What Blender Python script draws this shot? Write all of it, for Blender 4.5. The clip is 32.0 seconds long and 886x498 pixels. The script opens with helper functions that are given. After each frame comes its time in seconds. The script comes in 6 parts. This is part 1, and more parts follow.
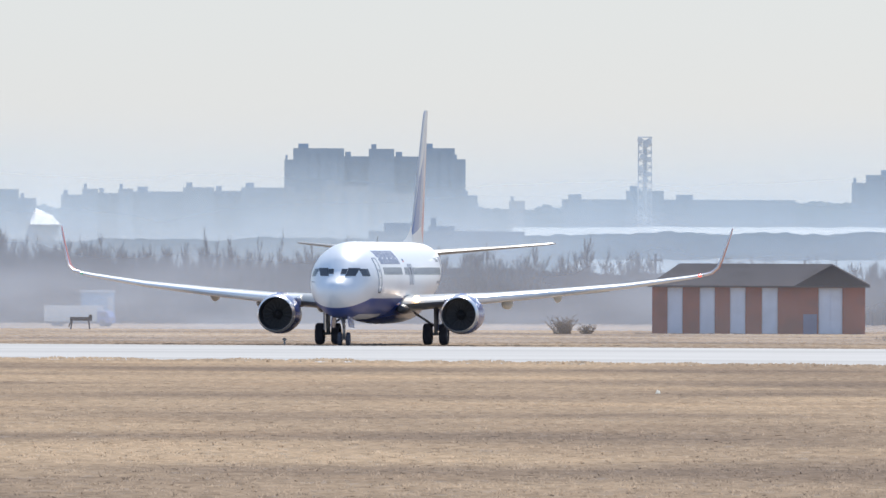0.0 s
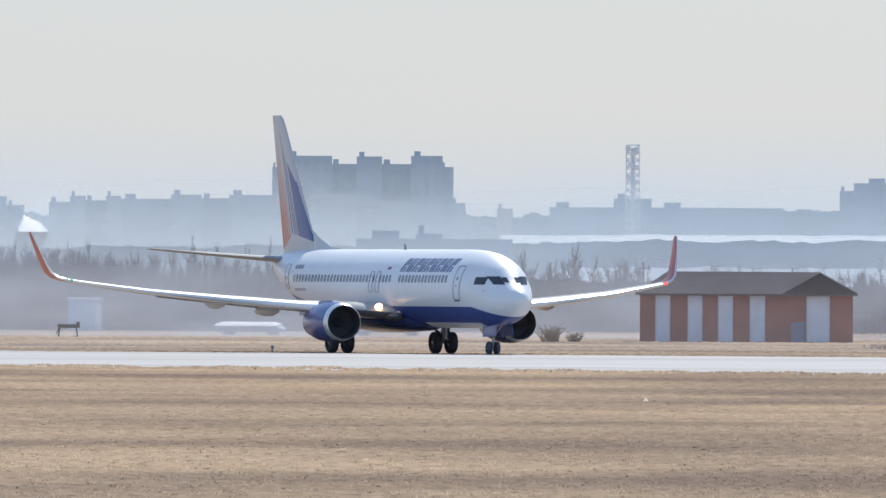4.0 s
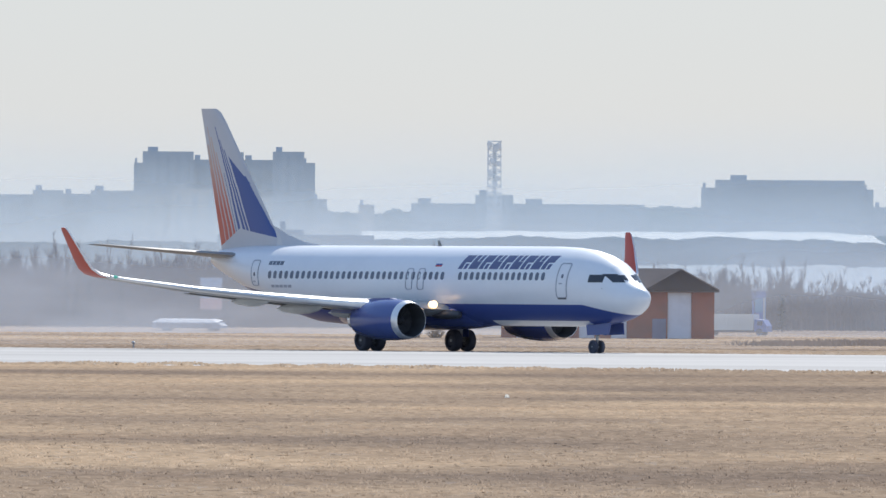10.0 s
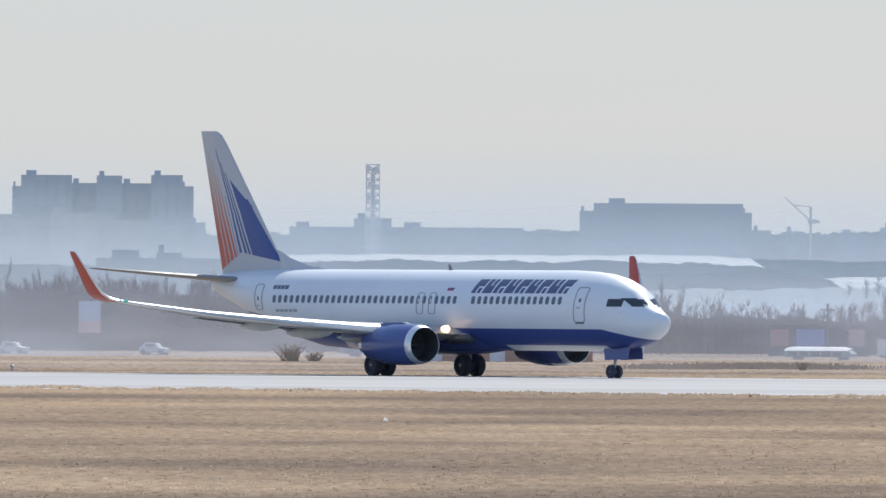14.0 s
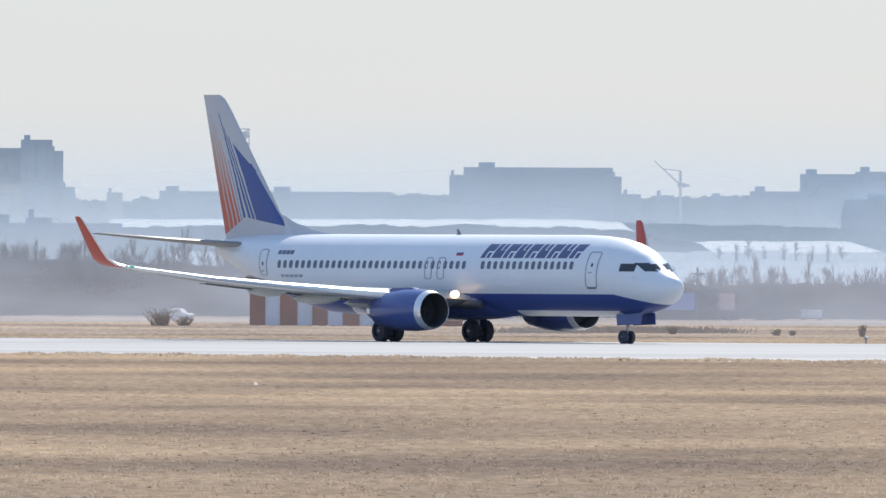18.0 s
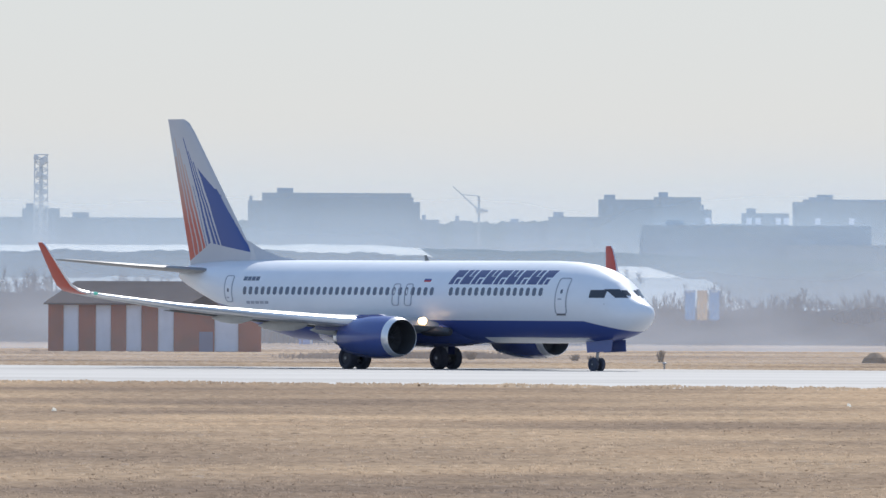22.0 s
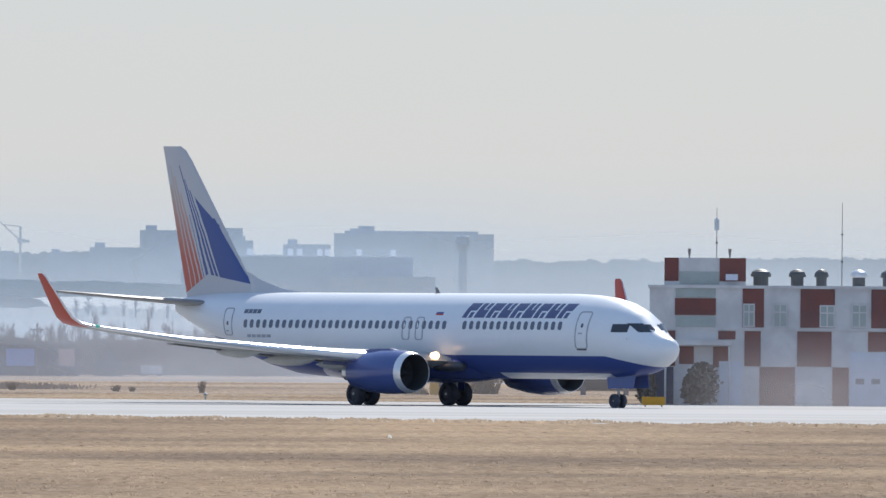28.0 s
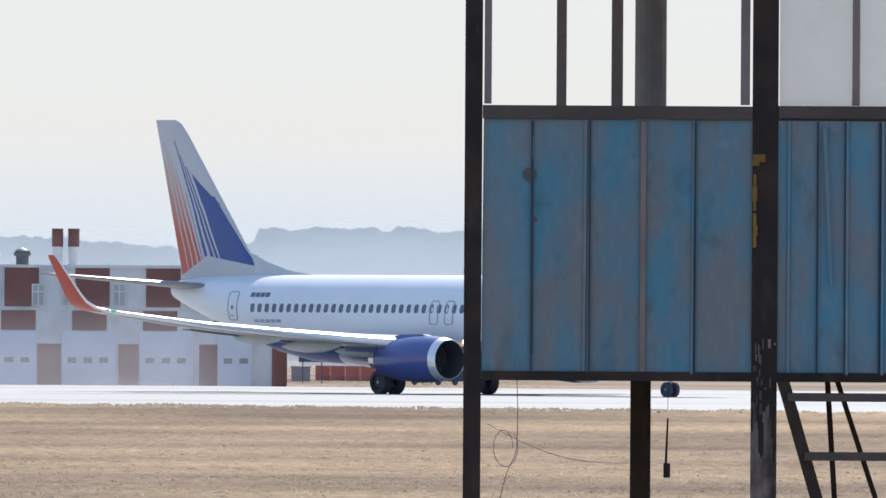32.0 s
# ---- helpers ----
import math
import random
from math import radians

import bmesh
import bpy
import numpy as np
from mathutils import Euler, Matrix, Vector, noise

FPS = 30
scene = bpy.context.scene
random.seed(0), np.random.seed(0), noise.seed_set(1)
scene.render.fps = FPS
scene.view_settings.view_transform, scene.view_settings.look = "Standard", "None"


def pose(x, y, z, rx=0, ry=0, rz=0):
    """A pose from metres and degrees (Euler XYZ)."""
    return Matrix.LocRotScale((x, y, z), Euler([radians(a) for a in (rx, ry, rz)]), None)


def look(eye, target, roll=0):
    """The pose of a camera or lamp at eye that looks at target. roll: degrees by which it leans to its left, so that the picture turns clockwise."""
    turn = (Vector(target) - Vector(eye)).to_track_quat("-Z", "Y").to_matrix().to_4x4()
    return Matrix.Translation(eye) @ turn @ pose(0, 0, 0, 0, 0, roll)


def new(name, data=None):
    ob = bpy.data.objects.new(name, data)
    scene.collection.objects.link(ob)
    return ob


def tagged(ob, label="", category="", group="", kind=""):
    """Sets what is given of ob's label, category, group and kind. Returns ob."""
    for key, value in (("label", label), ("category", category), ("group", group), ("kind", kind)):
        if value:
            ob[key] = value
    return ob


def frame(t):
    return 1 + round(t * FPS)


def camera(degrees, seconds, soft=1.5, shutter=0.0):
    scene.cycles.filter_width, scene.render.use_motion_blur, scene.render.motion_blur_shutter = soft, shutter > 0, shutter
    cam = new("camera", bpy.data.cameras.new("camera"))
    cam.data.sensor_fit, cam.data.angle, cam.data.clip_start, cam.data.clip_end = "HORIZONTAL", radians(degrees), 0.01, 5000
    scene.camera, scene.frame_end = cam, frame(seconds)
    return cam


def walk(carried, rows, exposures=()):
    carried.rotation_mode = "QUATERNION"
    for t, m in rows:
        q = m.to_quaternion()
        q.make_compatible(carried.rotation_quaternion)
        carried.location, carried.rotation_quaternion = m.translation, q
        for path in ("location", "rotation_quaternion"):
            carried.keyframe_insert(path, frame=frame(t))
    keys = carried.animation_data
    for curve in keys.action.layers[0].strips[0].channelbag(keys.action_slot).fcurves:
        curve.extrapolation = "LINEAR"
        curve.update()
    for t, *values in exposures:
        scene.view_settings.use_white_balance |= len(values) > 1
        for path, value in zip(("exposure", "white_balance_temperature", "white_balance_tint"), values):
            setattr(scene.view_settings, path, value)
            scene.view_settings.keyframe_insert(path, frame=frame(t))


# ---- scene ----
EYE = 4.0  # height of the camera over the field


def aim(t, pan, tilt, lean):
    """A row of the camera: seconds, degrees to the right of north, degrees up, degrees of lean."""
    return t, pose(0, 0, EYE, 90 + tilt, 0, -pan) @ pose(0, 0, 0, 0, 0, lean)


cam = camera(2.889, 32.0, soft=1.5)
walk(cam, [
    aim(0, 0.0000, 0.0654, 0.23), aim(0.5, 0.0019, 0.2469, 0.41), aim(1, -0.0782, 0.2192, 0.38), aim(1.5, -0.0873, 0.1542, 0.35),
    aim(2, -0.0191, 0.1872, 0.36), aim(2.5, -0.0465, 0.1930, 0.41), aim(3, -0.1035, 0.1686, 0.61), aim(3.5, -0.0432, 0.1186, 0.45),
    aim(5.5, 0.1011, 0.0701, 0.20), aim(6, 0.0780, 0.1382, 0.41), aim(6.5, 0.0734, 0.1211, 0.37), aim(7, 0.0613, 0.1328, 0.37),
    aim(7.5, 0.1547, 0.1442, 0.33), aim(8, 0.2538, 0.1959, 0.45), aim(8.5, 0.3691, 0.1216, 0.50), aim(9, 0.4340, 0.1337, 0.53),
    aim(9.5, 0.4301, 0.1020, 0.51), aim(10, 0.4914, 0.0803, 0.39), aim(10.5, 0.5011, 0.1213, 0.32), aim(11, 0.5246, 0.0554, 0.24),
    aim(11.5, 0.5475, -0.0543, 0.34), aim(12, 0.5733, -0.0810, 0.24), aim(12.5, 0.6303, 0.0235, 0.36), aim(13, 0.7240, 0.2096, 0.43),
    aim(13.5, 0.8549, 0.2444, 0.47), aim(14, 0.8872, 0.1589, 0.37), aim(14.5, 0.9172, 0.1487, 0.55), aim(16.5, 1.2330, 0.1016, 0.25),
    aim(17, 1.3190, 0.0716, 0.20), aim(17.5, 1.3362, -0.0107, 0.36), aim(18, 1.3123, 0.0445, 0.29), aim(18.5, 1.3545, 0.1237, 0.28),
    aim(19, 1.4752, 0.1700, 0.31), aim(19.5, 1.5544, 0.1880, 0.50), aim(20, 1.5987, 0.1488, 0.40), aim(20.5, 1.6723, 0.1565, 0.40),
    aim(21, 1.7654, 0.0659, 0.40), aim(21.5, 1.8662, 0.1028, 0.26), aim(22, 1.9691, 0.1310, 0.26), aim(22.5, 2.1352, 0.0070, 0.24),
    aim(22.7, 2.2292, 0.1552, 0.26), aim(23, 2.2542, 0.3057, 0.29), aim(23.3, 2.2293, 0.3358, 0.33), aim(23.5, 2.2295, 0.3172, 0.36),
    aim(23.7, 2.2812, 0.2350, 0.38), aim(24, 2.3721, 0.1449, 0.42), aim(24.5, 2.4819, 0.1322, 0.21), aim(24.7, 2.4953, 0.0789, 0.26),
    aim(25, 2.5797, 0.0793, 0.34), aim(25.3, 2.6978, 0.1809, 0.42), aim(25.5, 2.7596, 0.2692, 0.48), aim(27.5, 3.2760, 0.2525, 0.37),
    aim(27.7, 3.3547, 0.2448, 0.39), aim(28, 3.4639, 0.2403, 0.42), aim(28.3, 3.6038, 0.2353, 0.41), aim(28.5, 3.6589, 0.2132, 0.40),
    aim(28.7, 3.7058, 0.1949, 0.33), aim(29, 3.7892, 0.1374, 0.23), aim(29.3, 3.9343, 0.0672, 0.19), aim(29.5, 4.0625, 0.0354, 0.16),
    aim(29.7, 4.2045, 0.0221, 0.12), aim(30, 4.4794, 0.0552, 0.07), aim(30.2, 4.6600, 0.0655, 0.14), aim(30.5, 4.9944, 0.1228, 0.24),
    aim(30.7, 5.1801, 0.1520, 0.22), aim(31, 5.4153, 0.1523, 0.20), aim(31.2, 5.5823, 0.1187, 0.25), aim(31.5, 5.8637, 0.1322, 0.32),
    aim(31.7, 6.0322, 0.1247, 0.34), aim(32, 6.2910, 0.1879, 0.36),
], exposures=[(0, 0.10), (1, -0.10), (3, -0.04), (6, 0.0), (10, 0.03), (12, 0.09), (13, 0.0), (14, -0.10), (17, 0.0), (18, 0.08), (19, 0.0), (20.5, -0.06), (22, 0.02), (23, -0.05), (24, -0.08), (25, 0.0), (28, -0.11), (29, -0.05), (30, 0.06), (31, 0.0), (32, 0.20)])

# ---- light ----
world = bpy.data.worlds.new("sky")
scene.world = world
world.use_nodes = True
wn = world.node_tree
sky = wn.nodes.new("ShaderNodeTexSky")
sky.sky_type, sky.sun_disc = "NISHITA", False
SUN_UP, SUN_AZ = 40.0, 14.0  # degrees of height, degrees east of north
sky.sun_elevation, sky.sun_rotation = radians(SUN_UP), radians(SUN_AZ)
sky.air_density, sky.dust_density, sky.ozone_density = 1.0, 0.4, 2.0
# thin bright haze over the blue
haze = wn.nodes.new("ShaderNodeMix")
haze.data_type = "RGBA"
haze.inputs[0].default_value = 0.70
# whitish low over the land, bluer higher up
rise = wn.nodes.new("ShaderNodeTexCoord")
height = wn.nodes.new("ShaderNodeSeparateXYZ")
wn.links.new(rise.outputs["Generated"], height.inputs[0])
lift = wn.nodes.new("ShaderNodeMapRange")
lift.interpolation_type = "SMOOTHSTEP"
lift.inputs[1].default_value, lift.inputs[2].default_value = 0.0, 0.35
wn.links.new(height.outputs[2], lift.inputs[0])
blend = wn.nodes.new("ShaderNodeMix")
blend.data_type = "RGBA"
blend.inputs[6].default_value = (4.93, 5.88, 7.33, 1)
blend.inputs[7].default_value = (3.1, 4.7, 7.6, 1)
wn.links.new(lift.outputs[0], blend.inputs[0])
wn.links.new(blend.outputs[2], haze.inputs[7])
wn.links.new(sky.outputs[0], haze.inputs[6])
wn.links.new(haze.outputs[2], wn.nodes["Background"].inputs[0])
wn.nodes["Background"].inputs[1].default_value = 0.10
sun = new("sun", bpy.data.lights.new("sun", "SUN"))
sun.data.energy, sun.data.angle, sun.data.color = 4.7, radians(0.6), (1.0, 0.95, 0.88)
sd = Vector((math.sin(radians(SUN_AZ)) * math.cos(radians(SUN_UP)), math.cos(radians(SUN_AZ)) * math.cos(radians(SUN_UP)), math.sin(radians(SUN_UP))))
sun.matrix_world = look((0, 0, 60), Vector((0, 0, 60)) - sd)
scene.view_settings.exposure = 0.0


# ---- materials ----
def paint(name, colour, rough=0.6, metal=0.0, vary=0.12, size=1.0, bump=0.0, second=None, mix=(0.45, 0.6), stretch=(1, 1, 1), detail=6, coat=0.0, spec=0.5, island=0.0, glow=0.0, fine=0.0, broad=4, crisp=False):
    """A surface with variation at two scales: a fine grain of the colour, and patches of a second colour."""
    m = bpy.data.materials.new(name)
    m.use_nodes = True
    nt = m.node_tree
    bsdf = nt.nodes["Principled BSDF"]
    bsdf.inputs["Roughness"].default_value, bsdf.inputs["Metallic"].default_value = rough, metal
    bsdf.inputs["Coat Weight"].default_value, bsdf.inputs["Coat Roughness"].default_value = coat, 0.26
    bsdf.inputs["Coat IOR"].default_value = 1.7
    bsdf.inputs["Specular IOR Level"].default_value = spec
    tc = nt.nodes.new("ShaderNodeTexCoord")
    mp = nt.nodes.new("ShaderNodeMapping")
    mp.inputs["Scale"].default_value = [s / size for s in stretch]
    nt.links.new(tc.outputs["Object"], mp.inputs[0])
    n1 = nt.nodes.new("ShaderNodeTexNoise")
    n1.inputs["Scale"].default_value, n1.inputs["Detail"].default_value = 6.0, detail
    if fine:
        mf = nt.nodes.new("ShaderNodeMapping")
        mf.inputs["Scale"].default_value = (0.5 / fine, 0.06 / fine, 1 / fine)
        nt.links.new(tc.outputs["Object"], mf.inputs[0])
        nt.links.new(mf.outputs[0], n1.inputs[0])
    else:
        nt.links.new(mp.outputs[0], n1.inputs[0])
    n2 = nt.nodes.new("ShaderNodeTexNoise")
    n2.inputs["Scale"].default_value, n2.inputs["Detail"].default_value = 0.9, broad
    nt.links.new(mp.outputs[0], n2.inputs[0])
    ramp = nt.nodes.new("ShaderNodeMapRange")
    ramp.inputs[1].default_value, ramp.inputs[2].default_value = mix
    nt.links.new(n2.outputs[0], ramp.inputs[0])
    big = nt.nodes.new("ShaderNodeMix")
    big.data_type = "RGBA"
    big.inputs[6].default_value = (*colour, 1)
    big.inputs[7].default_value = (*(second or [c * (1 - vary) for c in colour]), 1)
    nt.links.new(ramp.outputs[0], big.inputs[0])
    fine = nt.nodes.new("ShaderNodeMapRange")
    fine.inputs[3].default_value, fine.inputs[4].default_value = 1 - vary, 1 + vary
    if crisp:
        fine.inputs[1].default_value, fine.inputs[2].default_value = 0.3, 0.7
    nt.links.new(n1.outputs[0], fine.inputs[0])
    mul = nt.nodes.new("ShaderNodeVectorMath")
    mul.operation = "SCALE"
    nt.links.new(big.outputs[2], mul.inputs[0])
    nt.links.new(fine.outputs[0], mul.inputs[3])
    out = mul.outputs[0]
    if island:
        info = nt.nodes.new("ShaderNodeObjectInfo")
        geo = nt.nodes.new("ShaderNodeNewGeometry")
        add = nt.nodes.new("ShaderNodeMath")
        nt.links.new(info.outputs["Random"], add.inputs[0])
        nt.links.new(geo.outputs["Random Per Island"], add.inputs[1])
        rng = nt.nodes.new("ShaderNodeMapRange")
        rng.inputs[2].default_value, rng.inputs[3].default_value, rng.inputs[4].default_value = 2.0, 1 - island, 1 + island
        nt.links.new(add.outputs[0], rng.inputs[0])
        mul2 = nt.nodes.new("ShaderNodeVectorMath")
        mul2.operation = "SCALE"
        nt.links.new(out, mul2.inputs[0])
        nt.links.new(rng.outputs[0], mul2.inputs[3])
        out = mul2.outputs[0]
    nt.links.new(out, bsdf.inputs["Base Color"])
    if glow:
        nt.links.new(out, bsdf.inputs["Emission Color"])
        bsdf.inputs["Emission Strength"].default_value = glow
    if bump:
        b = nt.nodes.new("ShaderNodeBump")
        b.inputs["Strength"].default_value, b.inputs["Distance"].default_value = 0.6, bump
        nt.links.new(n1.outputs[0], b.inputs["Height"])
        nt.links.new(b.outputs[0], bsdf.inputs["Normal"])
    return m


def lamp_glow(name, colour, strength):
    m = paint(name, colour, 0.3)
    b = m.node_tree.nodes["Principled BSDF"]
    b.inputs["Emission Color"].default_value, b.inputs["Emission Strength"].default_value = (*colour, 1), strength
    return m


def math_node(nt, op, a, b=None, c=None):
    n = nt.nodes.new("ShaderNodeMath")
    n.operation = op
    for i, v in enumerate((a, b, c)):
        if v is None:
            continue
        if isinstance(v, (int, float)):
            n.inputs[i].default_value = v
        else:
            nt.links.new(v, n.inputs[i])
    return n.outputs[0]


WHITE_SKIN = paint("white_aircraft_paint", (0.86, 0.88, 0.91), 0.36, vary=0.03, size=3.0, coat=0.35)
# blue greyed and lifted in the base colour, in place of haze
BLUE_SKIN = paint("blue_aircraft_paint", (0.055, 0.092, 0.31), 0.25, vary=0.06, size=2.0, coat=0.5)
ORANGE_SKIN = paint("orange_aircraft_paint", (0.55, 0.068, 0.03), 0.35, vary=0.06, size=2.0, coat=0.3)
GREY_SKIN = paint("grey_wing_paint", (0.25, 0.255, 0.25), 0.35, vary=0.08, size=2.0)
TAIL_GREY = paint("grey_tail_paint", (0.30, 0.30, 0.30), 0.4, vary=0.08, size=2.0)
BARE_METAL = paint("polished_aluminium", (0.80, 0.80, 0.82), 0.22, 1.0, vary=0.05)
# dark glass, rubber, duct and titanium lifted in colour, as haze would
DARK_GLASS = paint("dark_glass", (0.06, 0.068, 0.085), 0.15, vary=0.1)
PANE = paint("cabin_pane", (0.10, 0.12, 0.17), 0.25, vary=0.1, coat=0.6)
OUTLINE = paint("door_outline_paint", (0.40, 0.42, 0.48), 0.4)
RUBBER = paint("hazed_tyre_rubber", (0.095, 0.103, 0.14), 0.8, vary=0.2, size=0.3)
STRUT = paint("gear_steel", (0.45, 0.46, 0.48), 0.4, 0.6, vary=0.1)
DUCT = paint("dark_fan_duct", (0.085, 0.09, 0.10), 0.5, 0.3)
LANDING = lamp_glow("landing_lamp", (1.0, 0.66, 0.36), 3.8)
GREEN_LAMP = lamp_glow("green_wingtip_lamp", (0.15, 0.7, 0.5), 0.12)
RED_LAMP = lamp_glow("red_wingtip_lamp", (1.0, 0.05, 0.03), 2.0)
BLUE_TITLE = paint("blue_title_paint", (0.02, 0.03, 0.16), 0.4, vary=0.05, coat=1.0)
FIN_WHITE = paint("white_fin_paint", (0.60, 0.60, 0.62), 0.3, vary=0.03, size=3.0, coat=0.4)
WING_SKIN = paint("pale_wing_paint", (0.38, 0.385, 0.375), 0.30, vary=0.06, size=2.0, coat=0.2)
LIP = paint("bright_lip_metal", (0.86, 0.86, 0.87), 0.28, 0.7, vary=0.03)
FAIRING = paint("pale_fairing_paint", (0.60, 0.61, 0.60), 0.4, vary=0.06, size=1.0)
SLAT = paint("bright_slat_metal", (0.95, 0.95, 0.95), 0.34, 0.5, vary=0.03, size=1.0)
STRUT_DARK = paint("dark_titanium", (0.10, 0.105, 0.13), 0.5, 0.4)
FLAG_RED = paint("flag_red", (0.55, 0.03, 0.03), 0.4)

GRASS = paint("dry_grass", (0.458, 0.364, 0.273), 0.97, vary=0.15, size=42.0, second=(0.258, 0.208, 0.172), mix=(0.36, 0.66), stretch=(1.7, 1.05, 1), detail=9, spec=0.0, fine=1.1, broad=4, crisp=True)
TUFT = paint("dry_grass_blades", (0.490, 0.389, 0.292), 0.97, vary=0.15, size=42.0, second=(0.278, 0.225, 0.186), mix=(0.36, 0.66), stretch=(1.7, 1.05, 1), spec=0.0, island=0.10, fine=1.1, broad=4, crisp=True)
CONCRETE = paint("pale_runway_concrete", (0.385, 0.38, 0.372), 0.75, vary=0.14, size=20.0, stretch=(0.3, 1, 1), second=(0.31, 0.305, 0.30), spec=0.25)
BRICK = paint("red_brick_wall", (0.30, 0.088, 0.062), 0.85, vary=0.15, size=1.0, second=(0.24, 0.08, 0.062))
WHITEWASH = paint("white_plaster", (0.73, 0.715, 0.70), 0.8, vary=0.09, size=1.5, second=(0.62, 0.605, 0.60))
CHECK_RED = paint("red_checker_paint", (0.215, 0.074, 0.062), 0.8, vary=0.15, size=1.5, second=(0.175, 0.07, 0.062))
ROOFING = paint("grey_roof_sheet", (0.12, 0.112, 0.12), 0.95, vary=0.15, size=1.5, spec=0.05)
DOOR_WHITE = paint("white_gate_paint", (0.72, 0.76, 0.86), 0.6, vary=0.08)
BLUE_DOOR = paint("blue_door_paint", (0.16, 0.20, 0.33), 0.6)
TWIGS = paint("bare_twigs", (0.20, 0.155, 0.15), 0.9, vary=0.2, size=5, island=0.25)
BRUSH = paint("dry_brush", (0.24, 0.17, 0.11), 0.95, vary=0.25, size=2, island=0.25)
YELLOW = paint("yellow_machine_paint", (0.62, 0.33, 0.03), 0.5, vary=0.1)
SIGN_BLUE = paint("light_blue_panel", (0.10, 0.36, 0.72), 0.5, vary=0.08)
SIGN_YELLOW = paint("yellow_panel", (0.82, 0.52, 0.24), 0.5, vary=0.08)
RUST_STEEL = paint("dark_rusty_steel", (0.027, 0.022, 0.021), 0.8, 0.1, vary=0.3, size=0.3, second=(0.05, 0.034, 0.028), bump=0.002, spec=0.3)
PEELING = paint("peeling_grey_steel", (0.20, 0.165, 0.15), 0.8, vary=0.25, size=0.12, second=(0.035, 0.026, 0.022), mix=(0.40, 0.62), stretch=(1.5, 1.5, 0.5), bump=0.001)
GREY_STEEL = paint("grey_weathered_steel", (0.24, 0.22, 0.21), 0.7, 0.2, vary=0.2, size=0.3)
BLUE_SHEET = paint("faded_blue_sheet", (0.068, 0.225, 0.325), 0.5, vary=0.16, size=0.34, second=(0.165, 0.192, 0.215), mix=(0.38, 0.60), stretch=(2.0, 1, 0.8), bump=0.001, island=0.14)
ROOFING_DARK = paint("dark_roof_sheet", (0.075, 0.07, 0.078), 0.95, vary=0.15, size=1.5, spec=0.05)
TWIGS_FAR = paint("bare_twigs_far", (0.172, 0.155, 0.162), 0.95, vary=0.22, size=9, second=(0.092, 0.084, 0.092), mix=(0.38, 0.62), stretch=(1, 1, 0.25), island=0.2)
GATE = paint("pale_gate_paint", (0.68, 0.72, 0.80), 0.6, vary=0.06)
VENT = paint("galvanised_vent", (0.12, 0.13, 0.135), 0.5, 0.5, vary=0.15)
# lit copy of the vent metal: one dome's sunlight put into its colour
VENT_LIT = paint("sunlit_vent_cap", (0.75, 0.77, 0.78), 0.35, 0.4)
PANE_PALE = paint("window_glass", (0.42, 0.47, 0.45), 0.12, vary=0.1)
YELLOW_MARK = paint("old_yellow_paint", (0.25, 0.14, 0.018), 0.7, vary=0.3, size=0.1)
GREY_BROWN = paint("brown_weathered_wood", (0.085, 0.068, 0.06), 0.8, vary=0.2, size=0.3)
SEAM = paint("dark_seam_metal", (0.022, 0.05, 0.075), 0.7, vary=0.2, size=0.2)
BATTEN = paint("grey_brown_batten", (0.22, 0.185, 0.17), 0.8, vary=0.15, size=0.3)
DIRTY_GLASS = paint("dusty_glass", (0.6, 0.6, 0.6), 0.4, vary=0.1)
DIRTY_GLASS.node_tree.nodes["Principled BSDF"].inputs["Alpha"].default_value = 0.45
HAZY_WHITE = paint("pale_container_paint", (0.62, 0.66, 0.70), 0.7, vary=0.06)
HAZY_BLUE = paint("pale_blue_wall", (0.22, 0.44, 0.66), 0.7, vary=0.06)
HAZY_PANEL = paint("mid_blue_wall", (0.20, 0.30, 0.66), 0.7, vary=0.06)
HAZY_NAVY = paint("dull_navy_paint", (0.06, 0.07, 0.12), 0.7, vary=0.1)
HAZY_RED = paint("faded_red_panel", (0.46, 0.19, 0.16), 0.7, vary=0.1)
HAZY_DARK = paint("dull_dark_steel", (0.10, 0.10, 0.12), 0.7, vary=0.1)
DEPOT_WALL = paint("dull_brown_render", (0.21, 0.185, 0.20), 0.85, vary=0.12, size=0.8, second=(0.16, 0.15, 0.17), mix=(0.4, 0.6))
HAZY_WARM = paint("grey_brown_plaster", (0.33, 0.30, 0.31), 0.85, vary=0.08)
TANK = paint("dark_tank_paint", (0.055, 0.055, 0.065), 0.6, vary=0.15)
BARRIER = paint("faded_red_plastic", (0.46, 0.15, 0.11), 0.6, vary=0.15, island=0.2)
OLIVE = paint("dry_olive_leaves", (0.22, 0.19, 0.15), 0.9, vary=0.2, size=1.0, island=0.3)
STRAW = paint("pale_straw", (0.50, 0.39, 0.27), 0.95, vary=0.2, size=1.0)
DEAD_GRASS = paint("dead_grass", (0.42, 0.335, 0.27), 0.95, vary=0.2, size=3.0, island=0.15)
CREAM = paint("pale_cream_paint", (0.72, 0.71, 0.66), 0.6, vary=0.05)
HAZY_CAB = paint("dull_blue_cab", (0.12, 0.20, 0.50), 0.5, vary=0.06)
# bus body mixed towards the colour of the haze round it
HAZY_TEAL = paint("hazed_teal_paint", (0.15, 0.27, 0.30), 0.5, vary=0.06)
HAZY_SKY = paint("pale_sky_blue_panel", (0.42, 0.55, 0.75), 0.6, vary=0.08)
# second bus dimmed in its base colour, for the haze before it
HAZY_DULL = paint("hazed_blue_grey_paint", (0.27, 0.33, 0.42), 0.6, vary=0.06)
